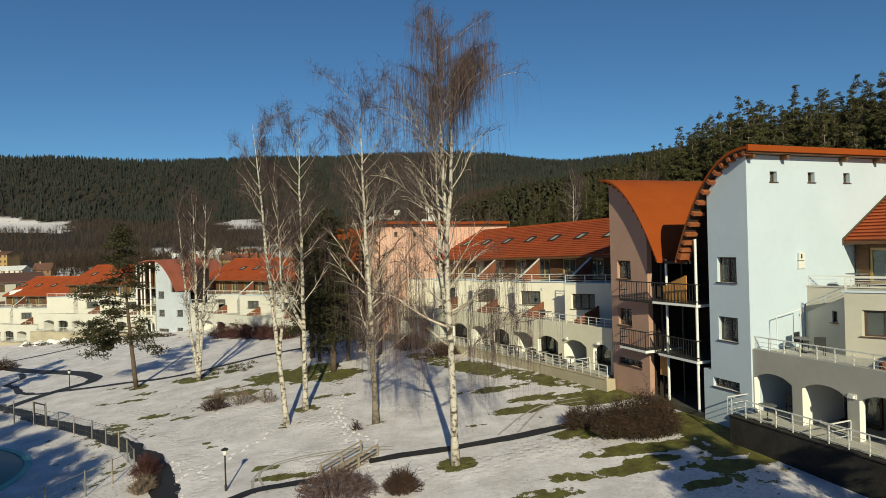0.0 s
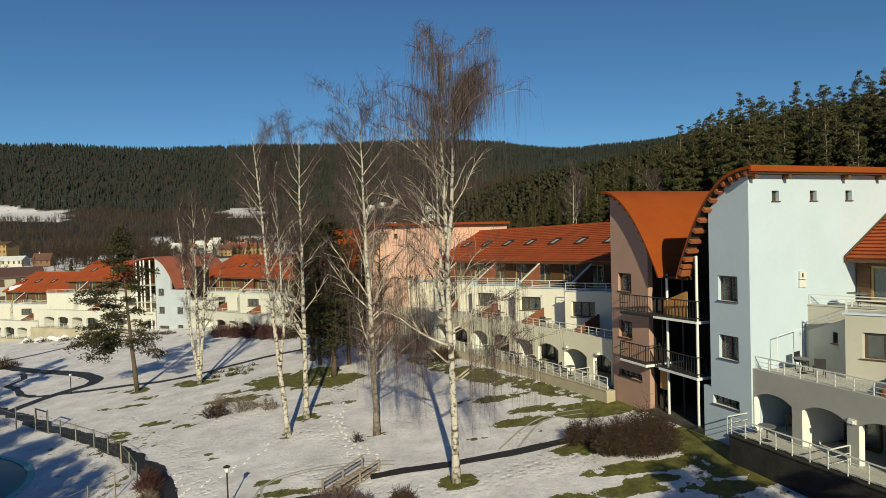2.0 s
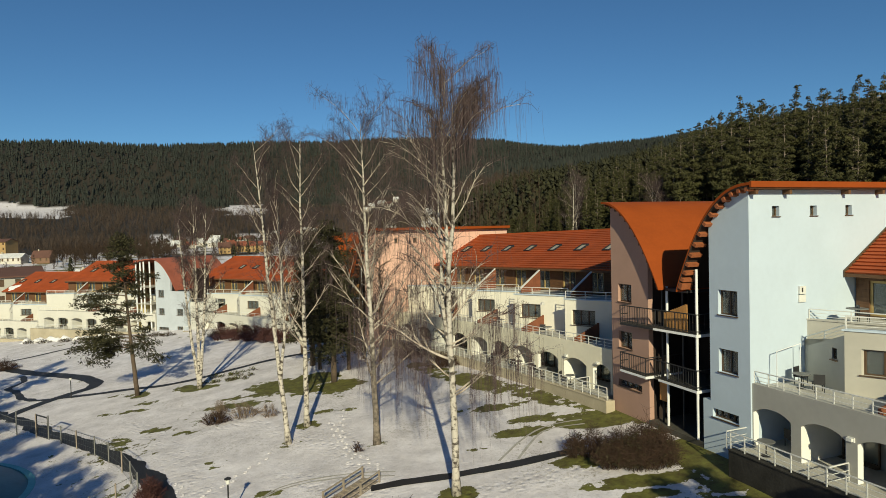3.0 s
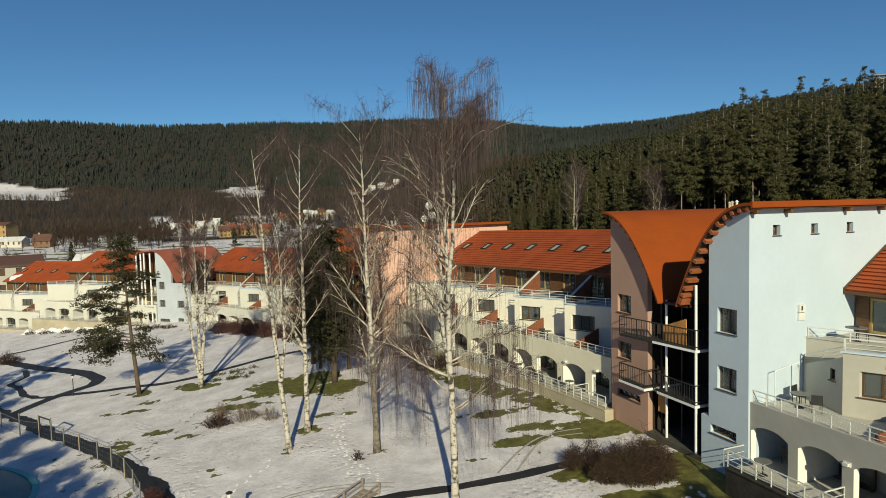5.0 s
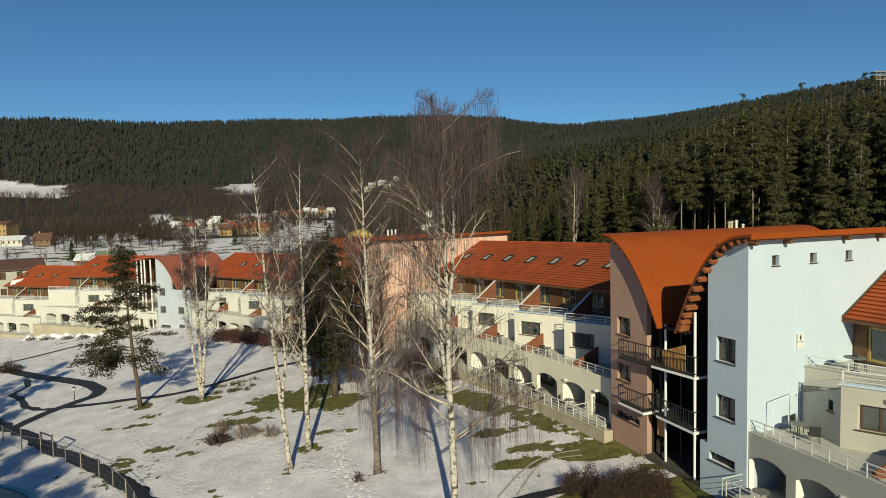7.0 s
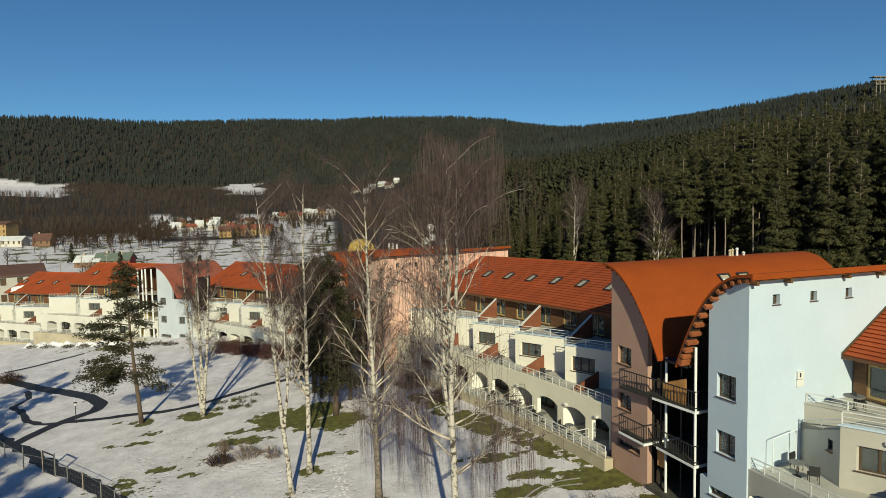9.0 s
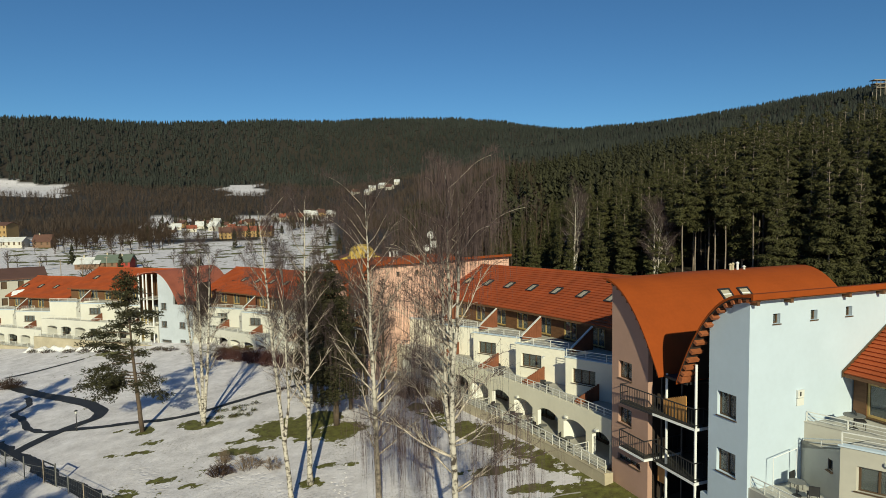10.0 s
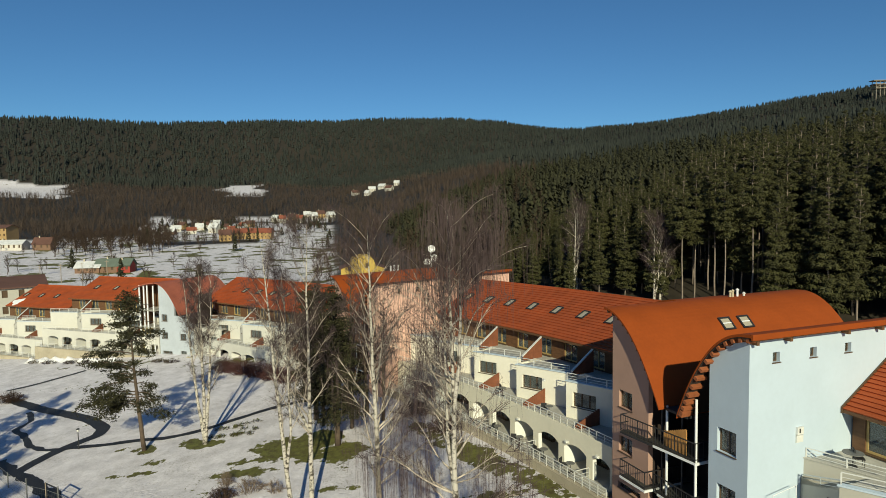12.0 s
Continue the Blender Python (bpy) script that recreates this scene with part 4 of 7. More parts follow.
N_LEN = 15.0
NEAR = frame_map(*T1(-N_LEN, -1.5, 0)[:2], V_HEAD, 0.47)
wing(NEAR, N_LEN, "grey and beige terraced apartment wing beside the white tower", skew=3.1, unit=8.5, phase=N_LEN - 8.5, arch0=N_LEN - 2.16 - 2.6 * 4,
     arch_step=2.6, arch_width=2.1, recess=2.93, win=(2.9, 5.0), spring=1.7, crown=2.05, eave=8.3, ridge=12.4, back=1.1, front=4.15, door0=N_LEN - 0.1 - 0.6 - 2.7 - 3.4 * 3 - 0.1, door_width=2.7, course=0.33, skylights=False, roof_to=N_LEN - 0.1,
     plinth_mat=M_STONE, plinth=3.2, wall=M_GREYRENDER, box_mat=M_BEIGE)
P0 = T1(12.0, -0.8, 0)
MID = curve_map(P0[0], P0[1], V_HEAD + 4.0, 0.344, 0.0, 0.02)
wing(MID, 33.0, "cream terraced apartment wing with orange tiled roof", phase=2.25, win=(2.5, 4.5), lead=1.2, arch0=1.87 - 2.42, sky0=9.3, roof_from=0.3)

T2 = frame_map(-8.5, 68.8, 127.0, -1.5)
tower(T2, "salmon rendered tower house with curved orange roofs", M_SALMON, M_SALMON, M_PINK, b_length=20.0, detail=False, squares=(2.6, 5.2, 9.5))
W2 = curve_map(-16.5, 77.5, 138.0, 0.25, -3.7)
wing(W2, 35.0, "white terraced apartment wing among bare trees", roof_to=40.0, unit=8.6, recess=2.3, win=(2.8, 4.9), wall=M_CHALK, box_mat=M_CHALK, fine=False, spring=1.62, sky0=8, roof_mat=M_TILE)
T3 = frame_map(-40.3, 98.9, math.degrees(math.atan2(0.38, -0.92)), -5.0)
tower(T3, "pale blue rendered tower house with curved red roofs", M_CHALK, M_PALEBLUE, M_PALEBLUE, b_length=9, roof_length=13, detail=False, roof_mat=M_ROOFDARK, front_block=False)
W3 = frame_map(-51.2, 101.5, 161.0, -4.3)
wing(W3, 28.0, "white terraced apartment wing in full sun", unit=9.6, recess=2.6, phase=3.4, win=(3.2, 5.4), wall=M_CHALK, box_mat=M_CHALK, fine=False, spring=1.62, arch_step=3.5, sky0=9, sky_gap=5.0, plinth=3.0)
W4 = frame_map(-77.9, 110.7, 161.0, -6.5)
wing(W4, 17.5, "white terraced apartment wing at the far end", unit=9.6, recess=2.6, phase=2.0, win=(3.2, 5.4), wall=M_CHALK, box_mat=M_CHALK, fine=False, spring=1.62, arch_step=3.5, sky0=2.6, sky_gap=4.4, plinth=3.0)


def roof_snow(M, a0, a1, w0, w1, slope):
    """A thin patch of snow left on a roof, with an uneven edge."""
    o = M((a0 + a1) / 2, (w0 + w1) / 2, slope((w0 + w1) / 2))
    m = Mesh()
    n = 18
    for lift, q in ((0.1, 1.0), (0.17, 0.7)):
        for k in range(n):
            t = 6.283 * k / n
            e = q * (1 + 0.25 * math.sin(3 * t + 1) + 0.12 * math.sin(7 * t))
            a, w = (a0 + a1) / 2 + (a1 - a0) / 2 * e * math.cos(t), (w0 + w1) / 2 + (w1 - w0) / 2 * e * math.sin(t)
            m.v.append(tuple(p - c for p, c in zip(M(a, w, slope(w) + lift), o)))
    m.f += [(k, (k + 1) % n, n + (k + 1) % n, n + k) for k in range(n)] + [tuple(range(n, 2 * n))]
    ob = thing("roof_snow", "thin patch of snow left on the roof tiles", "snow", at=o)
    part("snow_patch", m, M_RSNOWPATCH, ob)


M_RSNOWPATCH = material("old snow", (0.86, 0.84, 0.84), 0.85, noise_scale=1.5, vary=0.06)
roof_snow(W4, 14.6, 17.0, 7.5, 9.6, lambda w: 8.1 + (w - 7.2) * 3.45 / 7.3)


def stair_bay(M, a0, a1, depth=3.5):
    """An open stair bay: white columns before a dark recess, landings and a shallow arched roof."""
    ob = thing("stair_bay", "open stair bay with white columns and dark landings", "stairwell", at=M(a0, 0, 0))
    o = ob.location

    def L(a, w, z):
        p = M(a, w, z)
        return (p[0] - o[0], p[1] - o[1], p[2] - o[2])
    m = Mesh()
    m.box(L, a0, a1, depth, depth + 0.3, -1.5, 12.6)
    part("back_wall", m, M_WOOD, ob)
    m = Mesh()
    m.box(L, a1 - 0.3, a1, 0.4, depth, 5.4, 12.2)
    part("side_wall", m, M_WOOD, ob)
    m = Mesh()
    m.box(L, a1 - 0.3, a1, 0.4, depth, -1.5, 5.396)
    part("side_wall", m, M_YELLOW, ob, "yellow rendered wall")
    for i, z in enumerate((2.5, 5.5, 8.4)):
        m = Mesh()
        m.box(L, a0, a1 - 0.3, -0.3, depth, z - 0.12, z)
        part("landing", m, M_DECK, ob)
        m = Mesh()
        m.box(L, a0, a1 - 0.3, -0.32, -0.26, z + 0.95, z + 1.02)
        part("handrail", m, M_DARKMETAL, ob)
    for a in (a0 + 0.5, a0 + 1.9, a0 + 2.7, a1 - 0.6):
        m = Mesh()
        m.tube([L(a, -0.1, -1.5), L(a, -0.1, 12.7)], [0.13, 0.13], 8)
        part("column", m, M_WHITEMETAL, ob, "white steel column")
    n = 8
    m = Mesh()
    for i in range(n):
        c0, c1 = i / n, (i + 1) / n
        z0, z1 = 13.2 - 0.9 * c0 * c0, 13.2 - 0.9 * c1 * c1
        m.box(L, a0 + (a1 - a0) * c0, a0 + (a1 - a0) * c1, -0.5, depth + 0.5, z0 - 0.16, z0, 1, z1 - 0.16, z1)
    part("roof", m, M_ROOFDARK, ob, weld=True)


stair_bay(T3, 11.65, 16.0)


# ---- trees ----
def limb_path(rng, start, direction, length, bend, n, droop=0.0):
    pts = [Vector(start)]
    d = Vector(direction).normalized()
    for i in range(n):
        d = (d + Vector((rng.uniform(-bend, bend), rng.uniform(-bend, bend), rng.uniform(-bend, bend) * 0.6 - droop * i / n))).normalized()
        pts.append(pts[-1] + d * (length / n))
    return pts


def birch(x, y, height, lean=(0, 0), seed=1, radius=0.24, zones=(), stems=((0, 0, 0, 0, 1.0),), name="birch_tree",
          label="bare white-barked birch with hanging purple-brown twigs", group="birches on the lawn", bark=None, spray=3, bow=0.08):
    """A bare birch. stems: (start height, dx, dy, extra lean, length) of each leader; zones: (from, to, limbs, limb length,
    upright, strands, strand length) along them."""
    rng = random.Random(seed)
    z = ground_z(x, y)
    tree = thing(name, label, "tree", group, at=(x, y, z - 0.05))
    trunk, twigs = Mesh(), Mesh()
    limb_meshes = []
    n = 18
    for s_at, dx, dy, extra, part_len in stems:
        h = height * part_len
        start = Vector((lean[0] * s_at * height, lean[1] * s_at * height, s_at * height))
        path = [start]
        for i in range(n):
            k = i / n
            side = (dx if i < 5 else 0) / 5
            sidey = (dy if i < 5 else 0) / 5
            wob = Vector((rng.uniform(-1, 1), rng.uniform(-1, 1), 0)) * 0.035
            path.append(path[-1] + Vector(((lean[0] + extra) * h / n + side, lean[1] * h / n + sidey, h / n)) + wob)
        r_base = radius * (1 if s_at == 0 else 0.62) * (1 if len(stems) < 3 else 0.7)
        rad = [r_base * ((1 - i / n) ** 0.85 + 0.05) * (1.35 if i == 0 and s_at == 0 else 1) for i in range(n + 1)]
        trunk.tube(path, rad, 9)
        for k0, k1, limbs, length, upright, strands, hang in zones:
            for j in range(limbs):
                kk = k0 + (k1 - k0) * (j + rng.random()) / limbs
                k = (kk - s_at) / part_len
                if not 0.03 < k < 0.99:
                    continue
                f = k * n
                i = min(n - 1, int(f))
                p = path[i].lerp(path[i + 1], f - i)
                az = rng.uniform(0, 2 * math.pi)
                d = Vector((math.cos(az), math.sin(az), upright * rng.uniform(0.55, 0.95)))
                ln = length * rng.uniform(0.65, 1.1)
                # boughs sweep out, then up, and bend over at the tip
                lp = [p]
                d = d.normalized()
                for q in range(8):
                    d = (d + Vector((rng.uniform(-0.16, 0.16), rng.uniform(-0.16, 0.16), (0.07 if q < 5 else -bow) + rng.uniform(-0.12, 0.12)))).normalized()
                    lp.append(lp[-1] + d * ln / 8)
                r0 = max(0.022, rad[i] * rng.uniform(0.28, 0.46))
                lm = Mesh()
                lm.tube(lp, [r0 * (1 - q / 8.6) + 0.006 for q in range(9)], 6)
                ends = [lp[-1]]
                for q in range(2, 9):
                    for _ in range(2):
                        d2 = (lp[q] - lp[q - 1]).normalized() + Vector((rng.uniform(-0.75, 0.75), rng.uniform(-0.75, 0.75), rng.uniform(-0.1, 0.7)))
                        sp = limb_path(rng, lp[q], d2, ln * rng.uniform(0.16, 0.36), 0.22, 5, 0.22)
                        (twigs if r0 < 0.03 or q > 6 else lm).tube(sp, [r0 * 0.26 * (1 - u / 6) + 0.005 for u in range(6)], 4, False)
                        ends += [sp[3], sp[-1]]
                limb_meshes.append(lm)
                for e in ends:
                    # fine upright twigs
                    for _ in range(spray):
                        d3 = Vector((rng.uniform(-0.8, 0.8), rng.uniform(-0.8, 0.8), rng.uniform(0.1, 1.1))).normalized() * rng.uniform(0.35, 0.85)
                        twigs.tube([e, e + d3 * 0.55, e + d3 + Vector((0, 0, -0.12))], [0.006, 0.005, 0.003], 3, False)
                    out = Vector((rng.uniform(-1, 1), rng.uniform(-1, 1), 0)) * 0.35
                    drop = hang * rng.uniform(0.45, 1.1)
                    for _ in range(strands):
                        a = e + Vector((rng.uniform(-0.12, 0.12), rng.uniform(-0.12, 0.12), rng.uniform(-0.1, 0.1)))
                        b = a + out * rng.uniform(0.5, 1.2) + Vector((0, 0, 0.12))
                        ln2 = drop * rng.uniform(0.6, 1.15)
                        tp = [a, b]
                        for u in range(3):
                            tp.append(tp[-1] + Vector((rng.uniform(-0.06, 0.06) + out.x * 0.12, rng.uniform(-0.06, 0.06) + out.y * 0.12, -ln2 / 3)))
                        twigs.tube(tp, [0.005, 0.005, 0.0046, 0.004, 0.003], 3, False)
    tr = part("trunk", trunk, bark or M_BARK, tree, "bark grey-brown and cracked below, white above" if bark else "white peeling bark with black marks", True)
    for lm in limb_meshes:
        part("limb", lm, M_LIMB, tr, "", True)
    tagged(part("crown", twigs, M_TWIG, tree, "fine hanging purple-brown twigs"), kind="stuff")
    return tree


M_LIMB = material("pale birch limb", (0.5, 0.44, 0.37), 0.85, noise_scale=2.5, vary=0.4, tint=(0.12, 0.09, 0.07))

M_GREYBARK = birch_bark("grey-footed birch bark", (0.24, 0.2, 0.16))
birch(0.12, 31.5, 22.1, (-0.012, 0.0), 11, 0.29, ((0.2, 0.4, 6, 4.8, 0.6, 4, 4.2), (0.38, 0.6, 7, 4.4, 1.1, 1, 2.4), (0.58, 0.8, 9, 4.2, 1.3, 1, 2.8), (0.78, 0.97, 11, 3.3, 1.0, 4, 2.4)),
      ((0, 0, 0, 0, 1.0), (0.3, -0.45, 0.2, 0.0, 0.55), (0.52, 0.35, -0.2, 0.015, 0.4)), spray=1, bow=0.2)
birch(-5.05, 39.9, 21.0, (-0.016, 0), 12, 0.21, ((0.17, 0.4, 10, 5.2, 0.95, 2, 3.0), (0.36, 0.65, 12, 4.8, 1.5, 1, 0.8), (0.55, 0.97, 24, 3.6, 1.3, 3, 1.0)), bark=M_GREYBARK, label="bare birch with a grey-brown foot and hanging twigs")
birch(-11.4, 41.7, 20.9, (-0.09, 0.02), 13, 0.18, ((0.3, 0.6, 5, 3.6, 1.7, 0, 0.6), (0.55, 0.97, 15, 2.6, 1.5, 2, 0.8)), ((0, 0, 0, 0, 1.0), (0.22, 0.5, 0, 0.05, 0.5)))
birch(-10.9, 45.0, 21.0, (0.002, 0.02), 14, 0.2, ((0.25, 0.55, 7, 4.6, 1.6, 0, 0.8), (0.52, 0.97, 18, 3.3, 1.4, 2, 0.9)), ((0, 0, 0, 0, 1.0), (0.28, -1.2, 0, -0.06, 0.5)))
birch(-25.3, 60.2, 18.4, (-0.01, 0), 15, 0.25, ((0.25, 0.6, 5, 3.0, 2.0, 0, 0.7), (0.5, 0.97, 9, 2.4, 1.8, 3, 0.7)),
      ((0, 0, 0, 0.0, 1.0), (0, -0.3, 0.1, -0.07, 0.9), (0, 0.3, -0.1, 0.06, 0.95), (0.1, 0.1, 0.2, -0.02, 0.8)))


def needle_clump(m, rng, c, r, count, flat=0.55, fine=1.0):
    """A tuft of short stiff needle sprays."""
    for _ in range(count):
        d = Vector((rng.gauss(0, 1), rng.gauss(0, 1), rng.gauss(0, 1) * flat)).normalized()
        p = c + d * r * rng.uniform(0.2, 0.9)
        q = p + (d + Vector((rng.uniform(-0.5, 0.5), rng.uniform(-0.5, 0.5), rng.uniform(-0.1, 0.5)))).normalized() * r * fine * rng.uniform(0.3, 0.6)
        s = (q - p).cross(Vector((rng.uniform(-1, 1), rng.uniform(-1, 1), rng.uniform(-1, 1)))).normalized() * r * fine * rng.uniform(0.08, 0.15)
        m.add([p + s, p - s, q - s * 0.5, q + s * 0.5], [(0, 1, 2, 3)])


def needle_pad(m, rng, c, r, count, flat=0.5):
    """A rounded pad of foliage: short sprays lying over its upper shell."""
    for _ in range(count):
        z, a = rng.uniform(-0.4, 1.0), rng.uniform(0, 6.283)
        s = math.sqrt(1 - z * z)
        d = Vector((s * math.cos(a), s * math.sin(a), z))
        p = c + Vector((d.x, d.y, d.z * flat)) * r * rng.uniform(0.7, 1.08)
        nrm = (d + Vector((rng.uniform(-0.4, 0.4), rng.uniform(-0.4, 0.4), rng.uniform(-0.2, 0.5)))).normalized()
        u = nrm.orthogonal().normalized()
        t = rng.uniform(0, 6.283)
        v = nrm.cross(u)
        u, v = u * math.cos(t) + v * math.sin(t), v * math.cos(t) - u * math.sin(t)
        k = r * rng.uniform(0.3, 0.6)
        m.add([p + u * k + d * k * 0.5, p + v * k * 0.34, p - u * k, p - v * k * 0.34], [(0, 1, 2, 3)])


def pine_meshes(seed, height=25.0, bare=0.45, crown=3.2, whorls=16, per=32, trunk_r=0.18, taper=0.95):
    """A forest pine: whorls of boughs that carry rounded pads of needles."""
    rng = random.Random(seed)
    t, n = Mesh(), Mesh()
    path = [Vector((0, 0, 0))]
    for i in range(8):
        path.append(path[-1] + Vector((rng.uniform(-0.12, 0.12), rng.uniform(-0.12, 0.12), height / 8)))
    t.tube(path, [trunk_r * (1 - 0.88 * i / 8) for i in range(9)], 7)
    for i in range(whorls):
        c = (i + rng.uniform(0.1, 0.9)) / whorls
        f = min(7.99, (bare + (1 - bare) * c) * 8)
        p = path[int(f)].lerp(path[int(f) + 1], f - int(f))
        wide = crown * (0.06 + 0.94 * (1 - c) ** taper) * min(1, 0.55 + 2.2 * c)
        boughs = 6 if c < 0.6 else 4
        a0 = rng.uniform(0, 6.283)
        for b in range(boughs):
            if rng.random() < 0.14:
                continue
            az = a0 + 6.283 * b / boughs + rng.uniform(-0.4, 0.4)
            reach = wide * rng.uniform(0.55, 1.18)
            rise = rng.uniform(-0.2, 0.3) + 0.9 * c * c
            tip = p + Vector((math.cos(az), math.sin(az), rise)) * reach
            t.tube([p, p.lerp(tip, 0.5) - Vector((0, 0, 0.08 * reach)), tip], [0.05, 0.035, 0.015], 4, False)
            for q in ((0.15, 0.48, 0.76, 1.0) if reach > 1.5 else (0.55, 0.95) if reach > 0.7 else (0.8,)):
                r = (0.26 + 0.16 * reach + 0.1 * (1 - c)) * rng.uniform(0.7, 1.25)
                needle_pad(n, rng, p.lerp(tip, q) + Vector((rng.uniform(-0.35, 0.35), rng.uniform(-0.35, 0.35), rng.uniform(-0.2, 0.4))), r, per, rng.uniform(0.5, 0.85))
    for k in range(3):
        needle_pad(n, rng, path[-1] - Vector((0, 0, 0.5 * k - 0.1)), 0.2 + 0.14 * k, per // 2, 1.5)
    return t, n


def pine_library(kinds):
    out = []
    for seed, kw in kinds:
        t, n = pine_meshes(seed, **kw)
        out.append((t.data("trunk", M_PINETRUNK, True), n.data("crown", M_NEEDLE)))
    return out


def plant(lib, x, y, z, scale, turn, name, label, group="", category="tree"):
    tree = thing(name, label, category, group, at=(x, y, z))
    tree.rotation_euler = (0, 0, turn)
    tree.scale = (scale, scale, scale)
    for me, nm in zip(lib, ("trunk", "crown")):
        ob = new(nm, me)
        ob.parent = tree
    return tree


FOREST = pine_library([
    (21, dict(height=25, bare=0.4, crown=2.9)),
    (22, dict(height=27, bare=0.52, crown=2.6, whorls=14)),
    (25, dict(height=26, bare=0.46, crown=2.9, whorls=15)),
    (23, dict(height=23, bare=0.12, crown=2.9, whorls=23)),
    (24, dict(height=24, bare=0.06, crown=2.8, whorls=24, taper=1.0)),
    (26, dict(height=22, bare=0.2, crown=3.1, whorls=19, taper=0.8)),
])


def plant_forest():
    rng = random.Random(5)
    done = []
    tries = 0
    while len(done) < 360 and tries < 12000:
        tries += 1
        deg, d = rng.uniform(3.5, 42), 90 + 75 * rng.random() ** 1.4
        az = radians(deg)
        x, y = d * math.sin(az), d * math.cos(az)
        edge = along(((3, 128), (8, 112), (12, 103), (20, 97), (40, 92)), deg)
        if d < edge:
            continue
        if any((x - a) ** 2 + (y - b) ** 2 < 10.5 for a, b in done):
            continue
        done.append((x, y))
        # bushy to the ground along the edge, but for the stretch where bare stems stand open
        open_stems = 20.5 < deg < 27.5
        bushy = rng.random() < (0.12 if open_stems else 0.85 if d < edge + 14 else 0.4)
        lib = FOREST[rng.randrange(3, 6) if bushy else rng.randrange(3)]
        size = along(((3, 0.4), (8, 0.48), (14, 0.62), (20, 0.8), (25, 0.92), (36, 0.97)), deg)
        plant(lib, x, y, ground_z(x, y) - 0.2, rng.uniform(0.84, 1.02) * size, rng.uniform(0, 6.28), "pine_tree",
              "bushy green pine at the forest edge" if bushy else "tall green pine with a bare lower trunk", "pines behind the houses")


plant_forest()

M_NEEDLE_OLD = material("olive pine needles", (0.037, 0.035, 0.013), 0.8, noise_scale=0.5, vary=0.4, island=0.4)


def plate_pine(seed, height, plates, trunk_r, lean):
    """A loose pine whose foliage lies in flat, drooping plates."""
    rng = random.Random(seed)
    t, n = Mesh(), Mesh()
    path = [Vector((0, 0, 0))]
    for i in range(12):
        path.append(path[-1] + Vector((lean * height / 12 + rng.uniform(-0.05, 0.05), rng.uniform(-0.05, 0.05), height / 12)))
    t.tube(path, [trunk_r * (1 - 0.9 * i / 12) for i in range(13)], 8)
    for k, az, reach, droop, size in plates:
        f = min(11.99, k * 12)
        p = path[int(f)].lerp(path[int(f) + 1], f - int(f))
        d = Vector((math.cos(az), math.sin(az), 0))
        pts = [p + d * reach * q + Vector((0, 0, 0.25 * math.sin(q * 3.0) - droop * q * q)) for q in (0, 0.3, 0.6, 0.85, 1.0)]
        t.tube(pts, [0.07, 0.055, 0.04, 0.025, 0.012], 5, False)
        for _ in range(int(15 * size)):
            q = rng.uniform(0.4, 1.05)
            c = p + d * reach * q + Vector((rng.gauss(0, 0.45), rng.gauss(0, 0.45), -droop * q * q + rng.uniform(-0.1, 0.25))) * size ** 0.5
            needle_clump(n, rng, c, rng.uniform(0.38, 0.6), 40, 0.4, 0.8)
    for _ in range(10):
        needle_clump(n, rng, path[-1] + Vector((rng.gauss(0, 0.3), rng.gauss(0, 0.3), rng.uniform(-0.8, 0.2))), 0.4, 30)
    return t.data("trunk", M_TRUNK, True), n.data("crown", M_NEEDLE_OLD)


def plates(seed, lo, hi, count, reach, size):
    rng = random.Random(seed)
    out = []
    for i in range(count):
        k = lo + (hi - lo) * (i + 0.6 * rng.random()) / count
        c = (k - lo) / (hi - lo)
        out.append((k, i * 2.4 + rng.uniform(-0.4, 0.4), reach * (1.05 - 0.75 * c) * rng.uniform(0.6, 1.1), rng.uniform(0.2, 1.3) * (1.1 - c), size * rng.uniform(0.7, 1.4) * (1.15 - 0.5 * c)))
    return out


P6 = plate_pine(31, 16.3, [(0.34, 3.3, 4.6, 0.5, 2.2), (0.31, 2.9, 3.6, 0.9, 1.6), (0.36, 3.6, 2.8, 0.3, 1.2), (0.35, 0.0, 2.5, 1.9, 1.3), (0.33, -0.6, 1.6, 1.2, 0.8), (0.46, 3.1, 2.2, 0.2, 0.5),
                          (0.52, 2.8, 3.4, 0.0, 1.2), (0.56, 3.5, 3.9, -0.2, 1.3), (0.62, 3.0, 4.4, 0.3, 1.8), (0.66, 2.5, 3.6, 0.3, 1.4), (0.64, 0.3, 1.4, 0.3, 0.5), (0.58, -1.2, 1.4, 0.3, 0.5)]
                + [(0.3, 3.0, 4.2, 1.3, 1.6), (0.38, 3.4, 3.9, 0.4, 1.5), (0.37, 0.2, 2.0, 1.0, 0.9), (0.44, 3.3, 3.7, 0.7, 1.3), (0.48, 2.8, 3.2, 0.5, 1.1), (0.43, 0.1, 1.7, 0.8, 0.6), (0.5, 0.4, 1.5, 0.6, 0.5)] + plates(32, 0.7, 0.98, 12, 2.5, 0.85), 0.24, -0.06)
P7 = plate_pine(33, 15.0, plates(34, 0.22, 0.97, 36, 2.6, 1.4), 0.3, 0.0)
plant(P6, -31.6, 60.3, ground_z(-31.6, 60.3) - 0.1, 1, 0.0, "pine_tree", "loose-crowned pine standing on the snowy lawn")
plant(P7, -11.1, 56.6, ground_z(-11.1, 56.6) - 0.1, 1, 2.0, "pine_tree", "dense dark conifer behind the birches")


